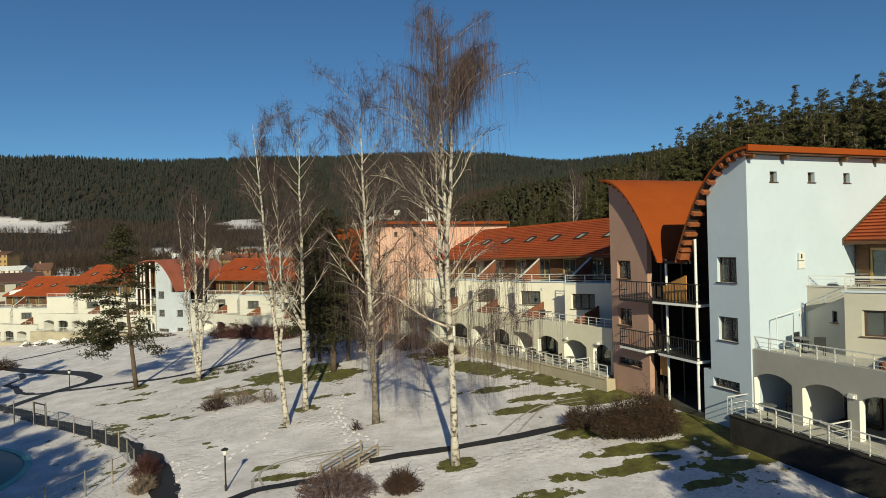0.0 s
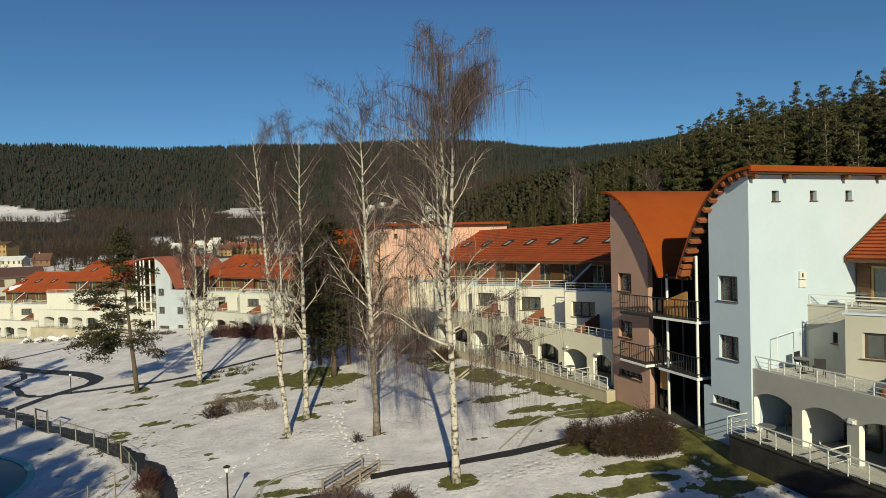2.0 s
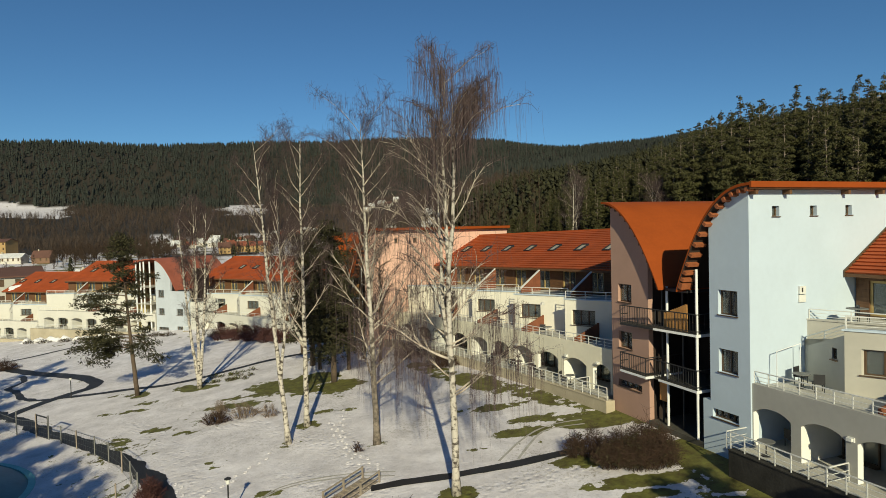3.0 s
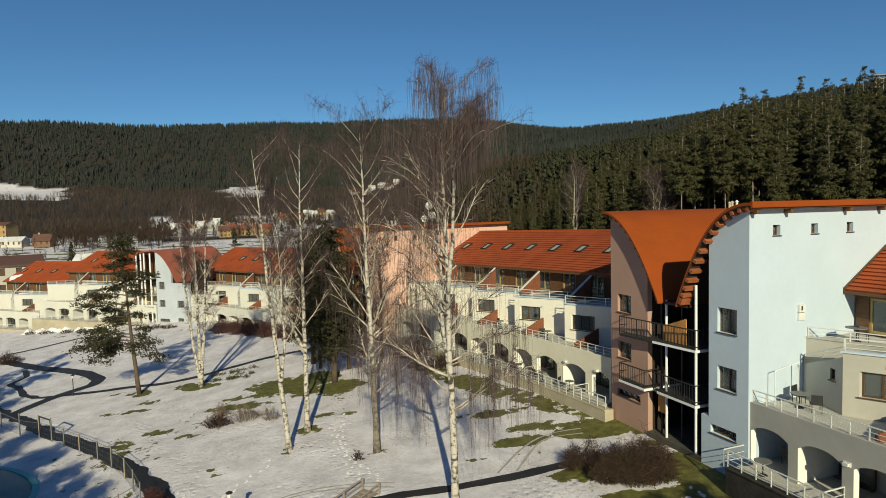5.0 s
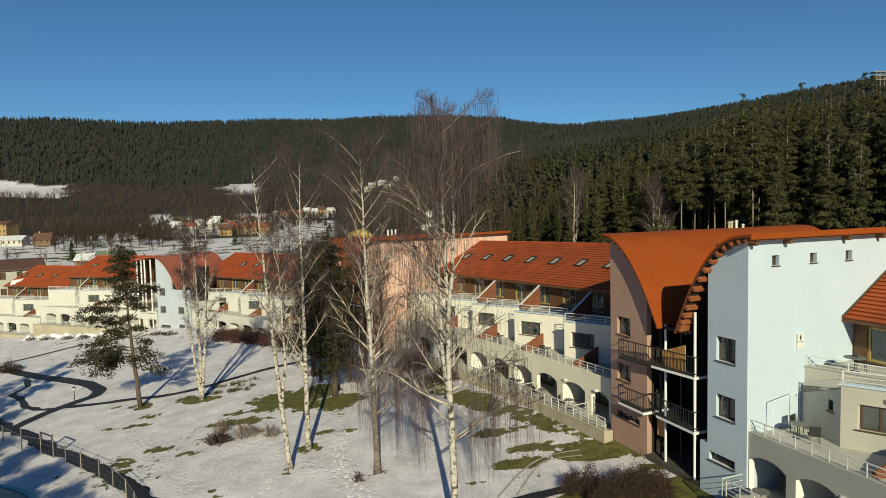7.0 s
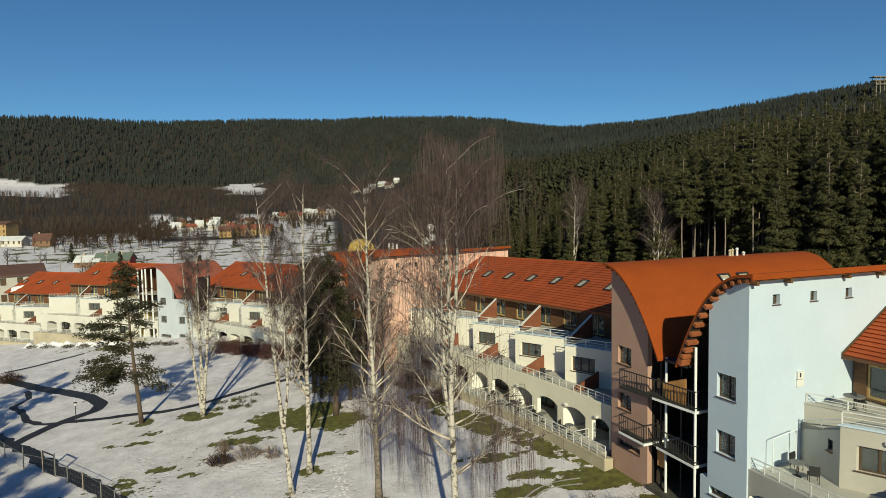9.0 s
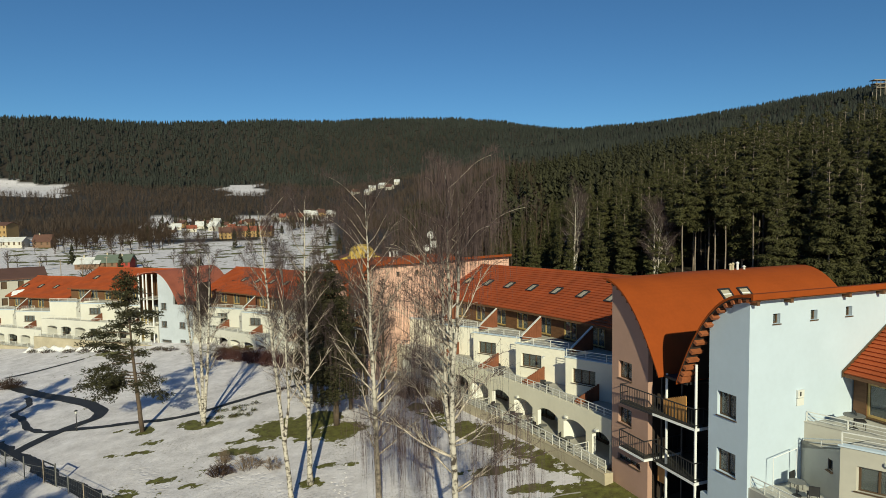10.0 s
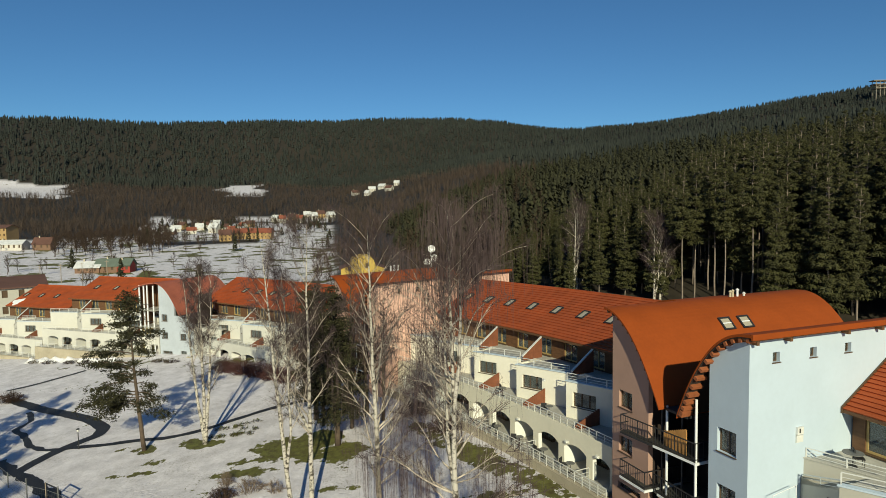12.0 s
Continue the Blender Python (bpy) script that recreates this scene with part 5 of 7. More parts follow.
def cone_tree(m, x, y, z, h, r, rng, sides=6):
    """A far conifer: ragged tiers."""
    for t in range(3):
        z0 = z + h * (0.08 + 0.28 * t)
        z1 = z + h * (0.5 + 0.25 * t)
        rr = r * (1 - 0.27 * t)
        ring = []
        o = rng.uniform(0, 6)
        for k in range(sides):
            c = o + 6.283 * k / sides
            q = rr * rng.uniform(0.7, 1.15)
            ring.append((x + q * math.cos(c), y + q * math.sin(c), z0 + rng.uniform(-0.06, 0.06) * h))
        m.add(ring + [(x, y, z1)], [(k, (k + 1) % sides, sides) for k in range(sides)])


def mid_conifer(m, x, y, z, h, r, rng):
    """A conifer some way up the slope: overlapping sprays over a tapering crown."""
    for j in range(120):
        k = 0.12 + 0.88 * (j + rng.random()) / 120
        reach = (r * (1 - k) ** 0.75 + 0.25) * rng.uniform(0.45, 1.12)
        az = rng.uniform(0, 6.283)
        c, s = math.cos(az), math.sin(az)
        zz = z + h * k
        w = reach * 0.22 + 0.3
        dip = rng.uniform(0.1, 0.7)
        m.add([(x + c * reach * 0.45, y + s * reach * 0.45, zz + 0.55), (x + c * reach * 0.85 - s * w, y + s * reach * 0.85 + c * w, zz - 0.1),
               (x + c * (reach + 0.25), y + s * (reach + 0.25), zz - dip), (x + c * reach * 0.85 + s * w, y + s * reach * 0.85 - c * w, zz + 0.1)], [(0, 1, 2, 3)])


def bare_tree(m, x, y, z, h, rng, n=22, thick=0.009):
    """A far leafless tree: a stem and a bushy fan of twigs."""
    for i in range(n):
        az, sp = rng.uniform(0, 6.283), rng.uniform(0.02, 0.42)
        k = rng.uniform(0, 0.55) if i else 0.0
        b = (x + math.cos(az) * h * sp * k * 0.6, y + math.sin(az) * h * sp * k * 0.6, z + h * k)
        t = (x + math.cos(az) * h * sp, y + math.sin(az) * h * sp, z + h * min(1, k + rng.uniform(0.25, 0.6)))
        w = h * thick
        c, s = math.cos(az + 1.57) * w, math.sin(az + 1.57) * w
        m.add([(b[0] - c, b[1] - s, b[2]), (b[0] + c, b[1] + s, b[2]), t], [(0, 1, 2)])


def mid_bare_tree(m, x, y, z, h, rng, stout=1.0, wide=1.0):
    """A leafless tree with limbs and twigs."""
    n = 5
    path = [Vector((x, y, z))]
    for i in range(n):
        path.append(path[-1] + Vector((rng.uniform(-0.3, 0.3), rng.uniform(-0.3, 0.3), h / n)))
    m.tube(path, [0.16 * (1 - i / 5.5) for i in range(6)], 4, False)
    for j in range(16):
        k = 0.3 + 0.7 * j / 16
        f = min(n - 0.01, k * n)
        p = path[int(f)].lerp(path[int(f) + 1], f - int(f))
        az = rng.uniform(0, 6.283)
        ln = h * rng.uniform(0.15, 0.3) * (1.3 - k) * wide
        d = Vector((math.cos(az), math.sin(az), rng.uniform(0.8, 1.6))).normalized()
        q = p + d * ln
        m.tube([p, q], [0.05 * stout, 0.02 * stout], 3, False)
        for _ in range(7):
            s = p.lerp(q, rng.uniform(0.3, 1))
            e = s + (d + Vector((rng.uniform(-1, 1), rng.uniform(-1, 1), rng.uniform(-0.2, 0.9)))).normalized() * ln * rng.uniform(0.3, 0.7)
            m.tube([s, e], [0.022 * stout, 0.012 * stout], 3, False)


def far_woods():
    rng = random.Random(8)
    spruce, brown = Mesh(), Mesh()
    for i in range(42000):
        az = radians(rng.uniform(-44, 48))
        d = 430 + 2000 * rng.random() ** 0.8
        x, y = d * math.sin(az), d * math.cos(az)
        deg = math.degrees(az)
        if field(x, y):
            continue
        e = ground_z(x, y)
        line = along(((-45, 1450), (-20, 1400), (-8, 1250), (0, 1000), (6, 500), (12, 300)), deg) + 160 * noise.noise((x * 0.006, y * 0.006, 5))
        if d > line and rng.random() > 0.1:
            cone_tree(spruce, x, y, e - 1, rng.uniform(11, 21), rng.uniform(2.6, 4.5), rng)
        else:
            for _ in range(1 if i % 2 else 2):
                bare_tree(brown, x + rng.uniform(-9, 9), y + rng.uniform(-9, 9), e, rng.uniform(7, 15), rng)
    tagged(part("far_spruce_woods", spruce, M_NEEDLE_FAR), "dense dark spruce forest covering the hills", "forest", kind="stuff")
    tagged(part("far_bare_woods", brown, M_TWIG_FAR), "brown leafless woods on the lower slopes", "forest", kind="stuff")
    mid, bare = Mesh(), Mesh()
    for i in range(2300):
        az = rng.uniform(-9, 46)
        d = 150 + 330 * rng.random()
        x, y = d * math.sin(radians(az)), d * math.cos(radians(az))
        if az < -3.0 - 3 * (d - 150) / 330 + 5 * noise.noise((x * 0.02, y * 0.02, 51)):
            continue
        mid_conifer(mid, x, y, ground_z(x, y) - 0.5, rng.uniform(16, 23) * along(((-5, 0.5), (4, 0.55), (12, 0.75), (20, 0.95)), az), rng.uniform(2.6, 3.8), rng)
    for i in range(170):
        az = rng.uniform(-9, 9)
        d = 112 + 330 * rng.random() ** 1.3
        x, y = d * math.sin(radians(az)), d * math.cos(radians(az))
        if az > 8 and d > 170 or d < 128 and az < -6 or az < -5.5 + 9 * noise.noise((x * 0.03, y * 0.03, 61)):
            continue
        mid_bare_tree(bare, x, y, ground_z(x, y) - 0.3, rng.uniform(11, 18), rng)
    # trees round the village and before the woods to the west
    for i in range(480):
        lo, hi, d0, d1 = ((-33.5, -25.0, 430, 600), (-27.0, -12.0, 470, 760))[i % 2]
        az, d = rng.uniform(lo, hi), rng.uniform(d0, d1)
        x, y = d * math.sin(radians(az)), d * math.cos(radians(az))
        if noise.noise((x * 0.02, y * 0.02, 41)) > (-0.2 if i % 2 == 0 else 0.12):
            mid_bare_tree(bare, x, y, ground_z(x, y) - 0.3, rng.uniform(6, 12), rng, 2.4, 1.8)
    for i in range(170):
        az = rng.uniform(-40, -8)
        d = 190 + 380 * rng.random()
        x, y = d * math.sin(radians(az)), d * math.cos(radians(az))
        if noise.noise((x * 0.015, y * 0.015, 31)) < 0.02 and d < 480:
            continue
        if rng.random() < 0.12:
            mid_conifer(mid, x, y, ground_z(x, y) - 0.5, rng.uniform(7, 13), rng.uniform(1.6, 2.6), rng)
        else:
            mid_bare_tree(bare, x, y, ground_z(x, y) - 0.3, rng.uniform(4, 9), rng, 1.3, 1.5)
    for i in range(46):
        az, d = rng.uniform(-28, -11), rng.uniform(500, 780)
        x, y = d * math.sin(radians(az)), d * math.cos(radians(az))
        mid_conifer(mid, x, y, ground_z(x, y) - 0.5, rng.uniform(6, 12), rng.uniform(1.6, 2.6), rng)
    for i in range(70):
        az, d = rng.uniform(-13, -8), 170 + 270 * rng.random()
        x, y = d * math.sin(radians(az)), d * math.cos(radians(az))
        mid_bare_tree(bare, x, y, ground_z(x, y) - 0.3, rng.uniform(4, 10), rng, 1.3, 1.5)
    tagged(part("hillside_conifers", mid, M_NEEDLE_MID), "dark conifers climbing the slope behind the houses", "forest", kind="stuff")
    tagged(part("hillside_bare_trees", bare, M_TWIG_BROWN), "brown leafless trees on the slope behind the houses", "forest", kind="stuff")


M_TWIG_FAR = material("far brown twigs", (0.062, 0.044, 0.034), 0.95, noise_scale=0.01, vary=0.3, island=0.3)
M_NEEDLE_MID = material("hillside needles", (0.027, 0.027, 0.01), 0.85, noise_scale=0.05, vary=0.35, island=0.25)
far_woods()


# trees beside and behind the path of the camera, whose shade falls on the lawn
for i, (px, py, k) in enumerate(((-28.5, 14.0, 1.15), (-33.0, 17.0, 1.2), (-24.0, 9.0, 1.1), (-38.0, 22.0, 1.15), (-48.5, 55.0, 0.75), (-52.0, 60.0, 0.8), (-43.0, 28.0, 1.2), (-48.5, 36.0, 1.1),
                                (-30.5, 21.0, 0.9), (-31.2, 12.0, 1.1), (-26.6, 12.0, 1.0), (-22.4, 13.0, 0.95), (-35.6, 15.0, 1.2), (-29.0, 17.0, 1.0), (-33.5, 12.5, 1.15), (-25.0, 15.5, 0.95), (-20.5, 16.0, 0.8), (12.4, 12.6, 0.62), (14.0, 14.0, 0.6), (16.0, 16.2, 0.42), (13.8, 13.2, 0.5), (11.6, 11.6, 0.55), (13.0, 11.0, 0.62))):
    plant((P6 if i in (4, 5) else P7), px, py, ground_z(px, py) - 0.1, k, 1.3 * i, "pine_tree", "garden pine whose shade falls across the lawn", "garden pines")


# ---- garden ----
def drape(points, width, mat, name, label, category, lift=0.03, ragged=0.12, seed=1, step=0.35, kind="structure"):
    """A band laid over the ground along a line, with uneven edges."""
    rng = random.Random(seed)
    line = []
    for (x0, y0), (x1, y1) in zip(points, points[1:]):
        n = max(1, int(math.hypot(x1 - x0, y1 - y0) / step))
        line += [(x0 + (x1 - x0) * i / n, y0 + (y1 - y0) * i / n) for i in range(n)]
    line.append(points[-1])
    # round the corners
    for _ in range(6):
        line = [line[0]] + [((a[0] + 2 * b[0] + c[0]) / 4, (a[1] + 2 * b[1] + c[1]) / 4) for a, b, c in zip(line, line[1:], line[2:])] + [line[-1]]
    m = Mesh()
    for i, (x, y) in enumerate(line):
        a, b = line[max(0, i - 1)], line[min(len(line) - 1, i + 1)]
        dx, dy = b[0] - a[0], b[1] - a[1]
        l = math.hypot(dx, dy) or 1
        nx, ny = -dy / l, dx / l
        w0 = width / 2 + ragged * (1.3 * noise.noise((x * 0.6, y * 0.6, seed)) + rng.uniform(-0.2, 0.2))
        w1 = width / 2 + ragged * (1.3 * noise.noise((x * 0.6, y * 0.6, seed + 40)) + rng.uniform(-0.2, 0.2))
        for s in (-w0, 0, w1):
            px, py = x + nx * s, y + ny * s
            m.v.append((px, py, ground_z(px, py) + lift))
    for i in range(len(line) - 1):
        for k in range(2):
            p = i * 3 + k
            m.f.append((p, p + 1, p + 4, p + 3))
    ob = part(name, m, mat)
    return tagged(ob, label, category, kind=kind)


drape([(7.6, 35.2), (5.8, 34.8), (4.0, 34.4), (2.1, 34.0), (0.4, 33.75), (-1.4, 33.6), (-3.2, 33.6), (-4.6, 33.3)], 0.75, M_ASPHALT, "path", "narrow wet dark footpath cleared of snow", "path", seed=2, lift=0.03)
drape([(-6.4, 31.6), (-7.8, 31.5), (-9.2, 31.5), (-10.1, 31.4), (-11.5, 30.2)], 0.7, M_ASPHALT, "path", "narrow wet dark footpath below the steps", "path", seed=3)
drape([(-64.1, 85.1), (-54.4, 78.3), (-47.4, 73.9), (-43.4, 71.3), (-40.4, 68.3), (-39.8, 66.2), (-40.8, 65.0), (-41.7, 63.5), (-42.6, 61.3), (-43.2, 57.3)], 1.5, M_ASPHALT, "path", "wet dark path curving over the snowy lawn", "path", seed=4)
drape([(-41.5, 63.2), (-37.3, 62.9), (-33.9, 63.3), (-30.5, 63.1), (-27.3, 64.3), (-24.8, 66.4), (-21.9, 68.5), (-19.0, 69.9), (-14.3, 71.5)], 0.9, M_ASPHALT, "path", "thin wet path leading to the houses", "path", seed=5)
drape([(-67.4, 89.4), (-65.0, 91.0), (-62.6, 94.0), (-60.0, 97.2)], 0.9, M_ASPHALT, "path", "thin wet path in front of the far wing", "path", seed=6)
drape([(-55.7, 77.7), (-52.5, 73.6), (-53.0, 71.0), (-49.5, 68.2), (-46.8, 64.9), (-44.2, 63.4), (-41.9, 62.9)], 0.7, M_ASPHALT, "path", "winding trickle of wet ground", "path", seed=7, ragged=0.25)
drape([(-47.5, 61.3), (-43.6, 58.1), (-39.8, 55.4), (-35.0, 51.4), (-30.8, 48.4), (-27.1, 45.5), (-23.3, 42.2), (-20.6, 39.7), (-18.5, 37.2), (-16.6, 34.5), (-15.0, 31.7), (-14.2, 28.5)], 1.25, M_ASPHALT, "path", "wide wet path outside the pool fence", "path", seed=8, ragged=0.3)


def shrub(x, y, rx, ry, h, count, mat, label, seed, name="shrub", group="", leaves=0, lobes=((0, 0, 1.0, 1.0),), leaf=None):
    """A leafless shrub: stems that fan up from the ground and split into twigs."""
    rng = random.Random(seed)
    z = ground_z(x, y)
    ob = thing(name, label, "shrub", group, at=(x, y, z))
    stems, twigs = Mesh(), Mesh()
    # lobes: offset, share of the width, share of the height
    for i in range(count):
        ox, oy, wide, tall = lobes[rng.randrange(len(lobes))]
        a, q = rng.uniform(0, 6.283), math.sqrt(rng.random())
        bx, by = ox + rx * wide * q * 0.55 * math.cos(a), oy + ry * wide * q * 0.55 * math.sin(a)
        up = rng.uniform(0.6, 1.08) * (1.22 if rng.random() < 0.1 else 1.0)
        top = Vector((ox + rx * wide * q * math.cos(a) + rng.uniform(-0.2, 0.2), oy + ry * wide * q * math.sin(a) + rng.uniform(-0.2, 0.2), h * tall * (1 - 0.82 * q * q) * up))
        b = Vector((bx, by, ground_z(x + bx, y + by) - z - 0.05))
        mid = b.lerp(top, 0.5) + Vector((rng.uniform(-0.1, 0.1), rng.uniform(-0.1, 0.1), h * 0.08))
        stems.tube([b, mid, top], [0.016, 0.012, 0.006], 3, False)
        for _ in range(9):
            s = mid.lerp(top, rng.random())
            e = s + Vector((rng.uniform(-1, 1), rng.uniform(-1, 1), rng.uniform(-0.15, 0.9))).normalized() * h * rng.uniform(0.1, 0.24)
            twigs.tube([s, e], [0.009, 0.005], 3, False)
    if leaves:
        lv = Mesh()
        for _ in range(leaves):
            ox, oy, wide, tall = lobes[rng.randrange(len(lobes))]
            a, q = rng.uniform(0, 6.283), math.sqrt(rng.random())
            c = Vector((ox + rx * wide * q * math.cos(a), oy + ry * wide * q * math.sin(a), h * tall * (1 - 0.82 * q * q) * rng.uniform(0.3, 1.0)))
            needle_clump(lv, rng, c, rng.uniform(0.1, 0.22), 9, 0.8, 1.2)
        tagged(part("leaves", lv, leaf or M_OLDLEAF, ob, "dull brown-green leaves"), kind="stuff")
    tagged(part("base", stems, mat, ob), kind="stuff")
    tagged(part("crown", twigs, mat, ob), kind="stuff")
    return ob


M_OLDLEAF = material("dull winter leaves", (0.05, 0.04, 0.016), 0.8, noise_scale=1, vary=0.4, island=0.4)
M_JUNIPER = material("juniper needles", (0.085, 0.09, 0.025), 0.85, noise_scale=1, vary=0.35, island=0.3)
M_REDTWIG = material("red shrub twigs", (0.085, 0.034, 0.03), 0.9, noise_scale=2, vary=0.35, island=0.35)
M_DRYTWIG = material("dry brown shrub twigs", (0.22, 0.165, 0.12), 0.9, noise_scale=2, vary=0.35, island=0.35)
M_PURPLETWIG = material("purple-grey shrub twigs", (0.12, 0.08, 0.075), 0.9, noise_scale=2, vary=0.35, island=0.35)
shrub(9.7, 32.6, 2.3, 1.8, 2.4, 900, M_BUSH, "large ragged russet-brown shrub on the lawn", 41, leaves=650,
      lobes=((0.5, 0, 0.62, 1.0), (1.4, 0.2, 0.5, 0.82), (-0.5, 0.1, 0.55, 0.86), (-1.3, -0.1, 0.42, 0.62), (0.1, -0.5, 0.6, 0.75), (1.0, -0.6, 0.5, 0.66)))
shrub(7.5, 34.2, 1.3, 1.0, 1.9, 200, M_BUSH, "thin dark brown shrub beside the large one", 42, leaves=90,
      lobes=((0.3, 0, 0.7, 1.0), (-0.6, 0.2, 0.6, 0.7), (0.9, -0.2, 0.5, 0.6)))
shrub(-19.0, 48.2, 1.3, 0.8, 1.15, 120, M_BUSH, "low dark leafless shrub in the snow", 43)
shrub(-16.9, 48.9, 1.5, 1.0, 1.4, 75, M_DRYTWIG, "pale dry leafless shrub in the snow", 44)
shrub(-14.7, 48.4, 0.8, 0.7, 1.2, 40, M_DRYTWIG, "thin pale dry shrub in the snow", 45)
shrub(-19.6, 50.6, 0.7, 0.5, 1.3, 50, M_DRYTWIG, "thin pale dry shrub in the snow", 46)
shrub(-5.6, 29.3, 2.2, 1.2, 1.5, 260, M_PURPLETWIG, "thin purple-grey shrub at the foot of the steps", 47)
shrub(-2.45, 29.0, 0.95, 0.8, 1.1, 260, M_BUSH, "small rounded dark brown shrub in snow", 48)
shrub(-17.9, 35.3, 0.8, 1.0, 1.3, 160, M_REDTWIG, "red-twigged shrub at the corner of the fence", 49)
shrub(-16.9, 33.0, 0.7, 1.0, 1.0, 130, M_DRYTWIG, "brown shrub beside the wet path", 50)
for i, (hx, hy) in enumerate(((-33.0, 87.0), (-30.0, 85.0), (-27.2, 83.0), (-24.4, 80.8), (-21.8, 78.8))):
    shrub(hx, hy, 2.4, 1.6, 2.3, 240, M_REDTWIG, "dark red leafless hedge shrub below the white wing", 60 + i, group="hedge shrubs")
rng_j = random.Random(19)
for i in range(16):
    k = i / 15
    jx, jy = mix(-25.6, -20.9, k) + rng_j.uniform(-1.2, 1.2), mix(62.6, 63.8, k) + rng_j.uniform(-2.2, 2.2)
    shrub(jx, jy, rng_j.uniform(0.3, 0.6), rng_j.uniform(0.3, 0.5), rng_j.uniform(0.3, 0.5), 10, M_BUSH, "low green juniper tuft in the snow", 100 + i, name="juniper", group="junipers on the lawn", leaves=14, leaf=M_JUNIPER)
shrub(-62.5, 83.5, 2.2, 1.6, 1.6, 200, M_BUSH, "dark shrub at the bend of the path", 70)
shrub(-4.1, 62.5, 2.2, 1.6, 1.7, 220, M_BUSH, "dark shrub at the foot of the salmon tower", 71)
shrub(-1.0, 57.5, 2.0, 1.4, 1.5, 200, M_BUSH, "dark shrub at the foot of the plinth", 72)
shrub(-6.2, 38.9, 0.35, 0.35, 0.7, 24, M_BUSH, "small dark twiggy bush in the snow", 73)


def snow_bank(points, width, height, seed):
    """A lumpy bank of cleared snow along a line."""
    (x0, y0), (x1, y1) = points
    ln = math.hypot(x1 - x0, y1 - y0)
    dx, dy = (x1 - x0) / ln, (y1 - y0) / ln
    o = (x0, y0, ground_z(x0, y0))
    m = Mesh()
    n, k = int(ln / 0.3), 8
    for i in range(n + 1):
        for j in range(k + 1):
            a, b = ln * i / n, (j / k - 0.5) * width
            x, y = x0 + dx * a - dy * b, y0 + dy * a + dx * b
            lump = max(0, 0.55 + 1.3 * noise.noise((a * 0.5, b * 0.9, seed)) + 0.5 * noise.noise((a * 1.6, b * 1.8, seed)))
            h = height * lump * (1 - (2 * j / k - 1) ** 2) * smooth(a, 0, 1.5) * smooth(ln - a, 0, 1.5)
            m.v.append((x - o[0], y - o[1], ground_z(x, y) - o[2] + h - 0.02))
    for i in range(n):
        for j in range(k):
            p = i * (k + 1) + j
            m.f.append((p, p + 1, p + k + 2, p + k + 1))
    ob = thing("snow_bank", "lumpy bank of cleared snow before the far wing", "snow", "snow banks", at=o)
    part("snow", m, M_RSNOWPATCH, ob, smooth=True)


snow_bank([(-78.0, 108.6), (-66.5, 104.8)], 2.0, 0.9, 3)
snow_bank([(-66.0, 104.4), (-56.5, 100.8)], 1.8, 0.8, 5)
for i, (hx, hy) in enumerate(((-75.0, 106.6), (-71.5, 105.2), (-66.5, 103.4), (-63.0, 102.2), (-59.0, 100.4), (-48.0, 97.6), (-45.5, 96.4))):
    shrub(hx, hy, 1.5, 0.7, 0.7, 60, M_BUSH, "low dark shrub beside the snow bank", 130 + i, group="low shrubs by the far wing", leaves=50)


def steps():
    """Timber steps with two handrails, from the upper path down the bank."""
    ob = thing("garden_steps", "weathered timber steps with plain handrails", "steps", at=(-5.5, 33.1, ground_z(-5.5, 33.1)))
    o = ob.location
    F = frame_map(-4.7 - o[0], 34.4 - o[1], math.degrees(math.atan2(-2.7, -1.75)), -o[2])
    z0, z1 = ground_z(-4.7, 34.4) + 0.05, ground_z(-6.45, 31.7) + 0.05
    n, ln = 8, 3.25
    for i in range(n):
        m = Mesh()
        z = z0 + (z1 - z0) * i / (n - 1)
        m.box(F, ln * i / n, ln * i / n + 0.36, -0.55, 0.55, z - 0.07, z)
        part("tread", m, M_GREYWOOD, ob)
    for side in (-0.62, 0.62):
        m = Mesh()
        m.box(F, 0, ln, side - 0.04, side + 0.04, z0 - 0.28, z0 - 0.02, 1, z1 - 0.2, z1 + 0.02)
        part("stringer", m, M_GREYWOOD, ob)
        for h in (0.32, 0.62):
            m = Mesh()
            m.box(F, 0, ln, side - 0.03, side + 0.03, z0 + h - 0.07, z0 + h, 1, z1 + h - 0.07, z1 + h)
            part("handrail", m, M_GREYWOOD, ob)
        for a in (0.05, ln / 2, ln - 0.05):
            z = z0 + (z1 - z0) * a / ln
            m = Mesh()
            m.box(F, a - 0.045, a + 0.045, side - 0.045, side + 0.045, z - 0.9, z + 0.65)
            part("post", m, M_GREYWOOD, ob)


M_GREYWOOD = material("weathered grey timber", (0.3, 0.25, 0.2), 0.85, noise_scale=3, vary=0.3, bump=0.2)
steps()


def garden_lamp(x, y, h=2.25):
    ob = thing("garden_lamp", "black post lamp with a small glass lantern", "lamp", "garden lamps", at=(x, y, ground_z(x, y)))
    m = Mesh()
    m.tube([(0, 0, -0.1), (0, 0, 0.3), (0, 0, 0.32), (0, 0, h - 0.4)], [0.07, 0.07, 0.045, 0.04], 10)
    part("post", m, M_DARKMETAL, ob)
    m = Mesh()
    m.tube([(0, 0, h - 0.4), (0, 0, h - 0.36), (0, 0, h - 0.12)], [0.06, 0.1, 0.14], 8)
    part("lantern", m, M_LANTERN, ob, "clouded glass lantern")
    m = Mesh()
    m.tube([(0, 0, h - 0.12), (0, 0, h - 0.09), (0, 0, h)], [0.19, 0.19, 0.03], 8)
    part("cap", m, M_DARKMETAL, ob)


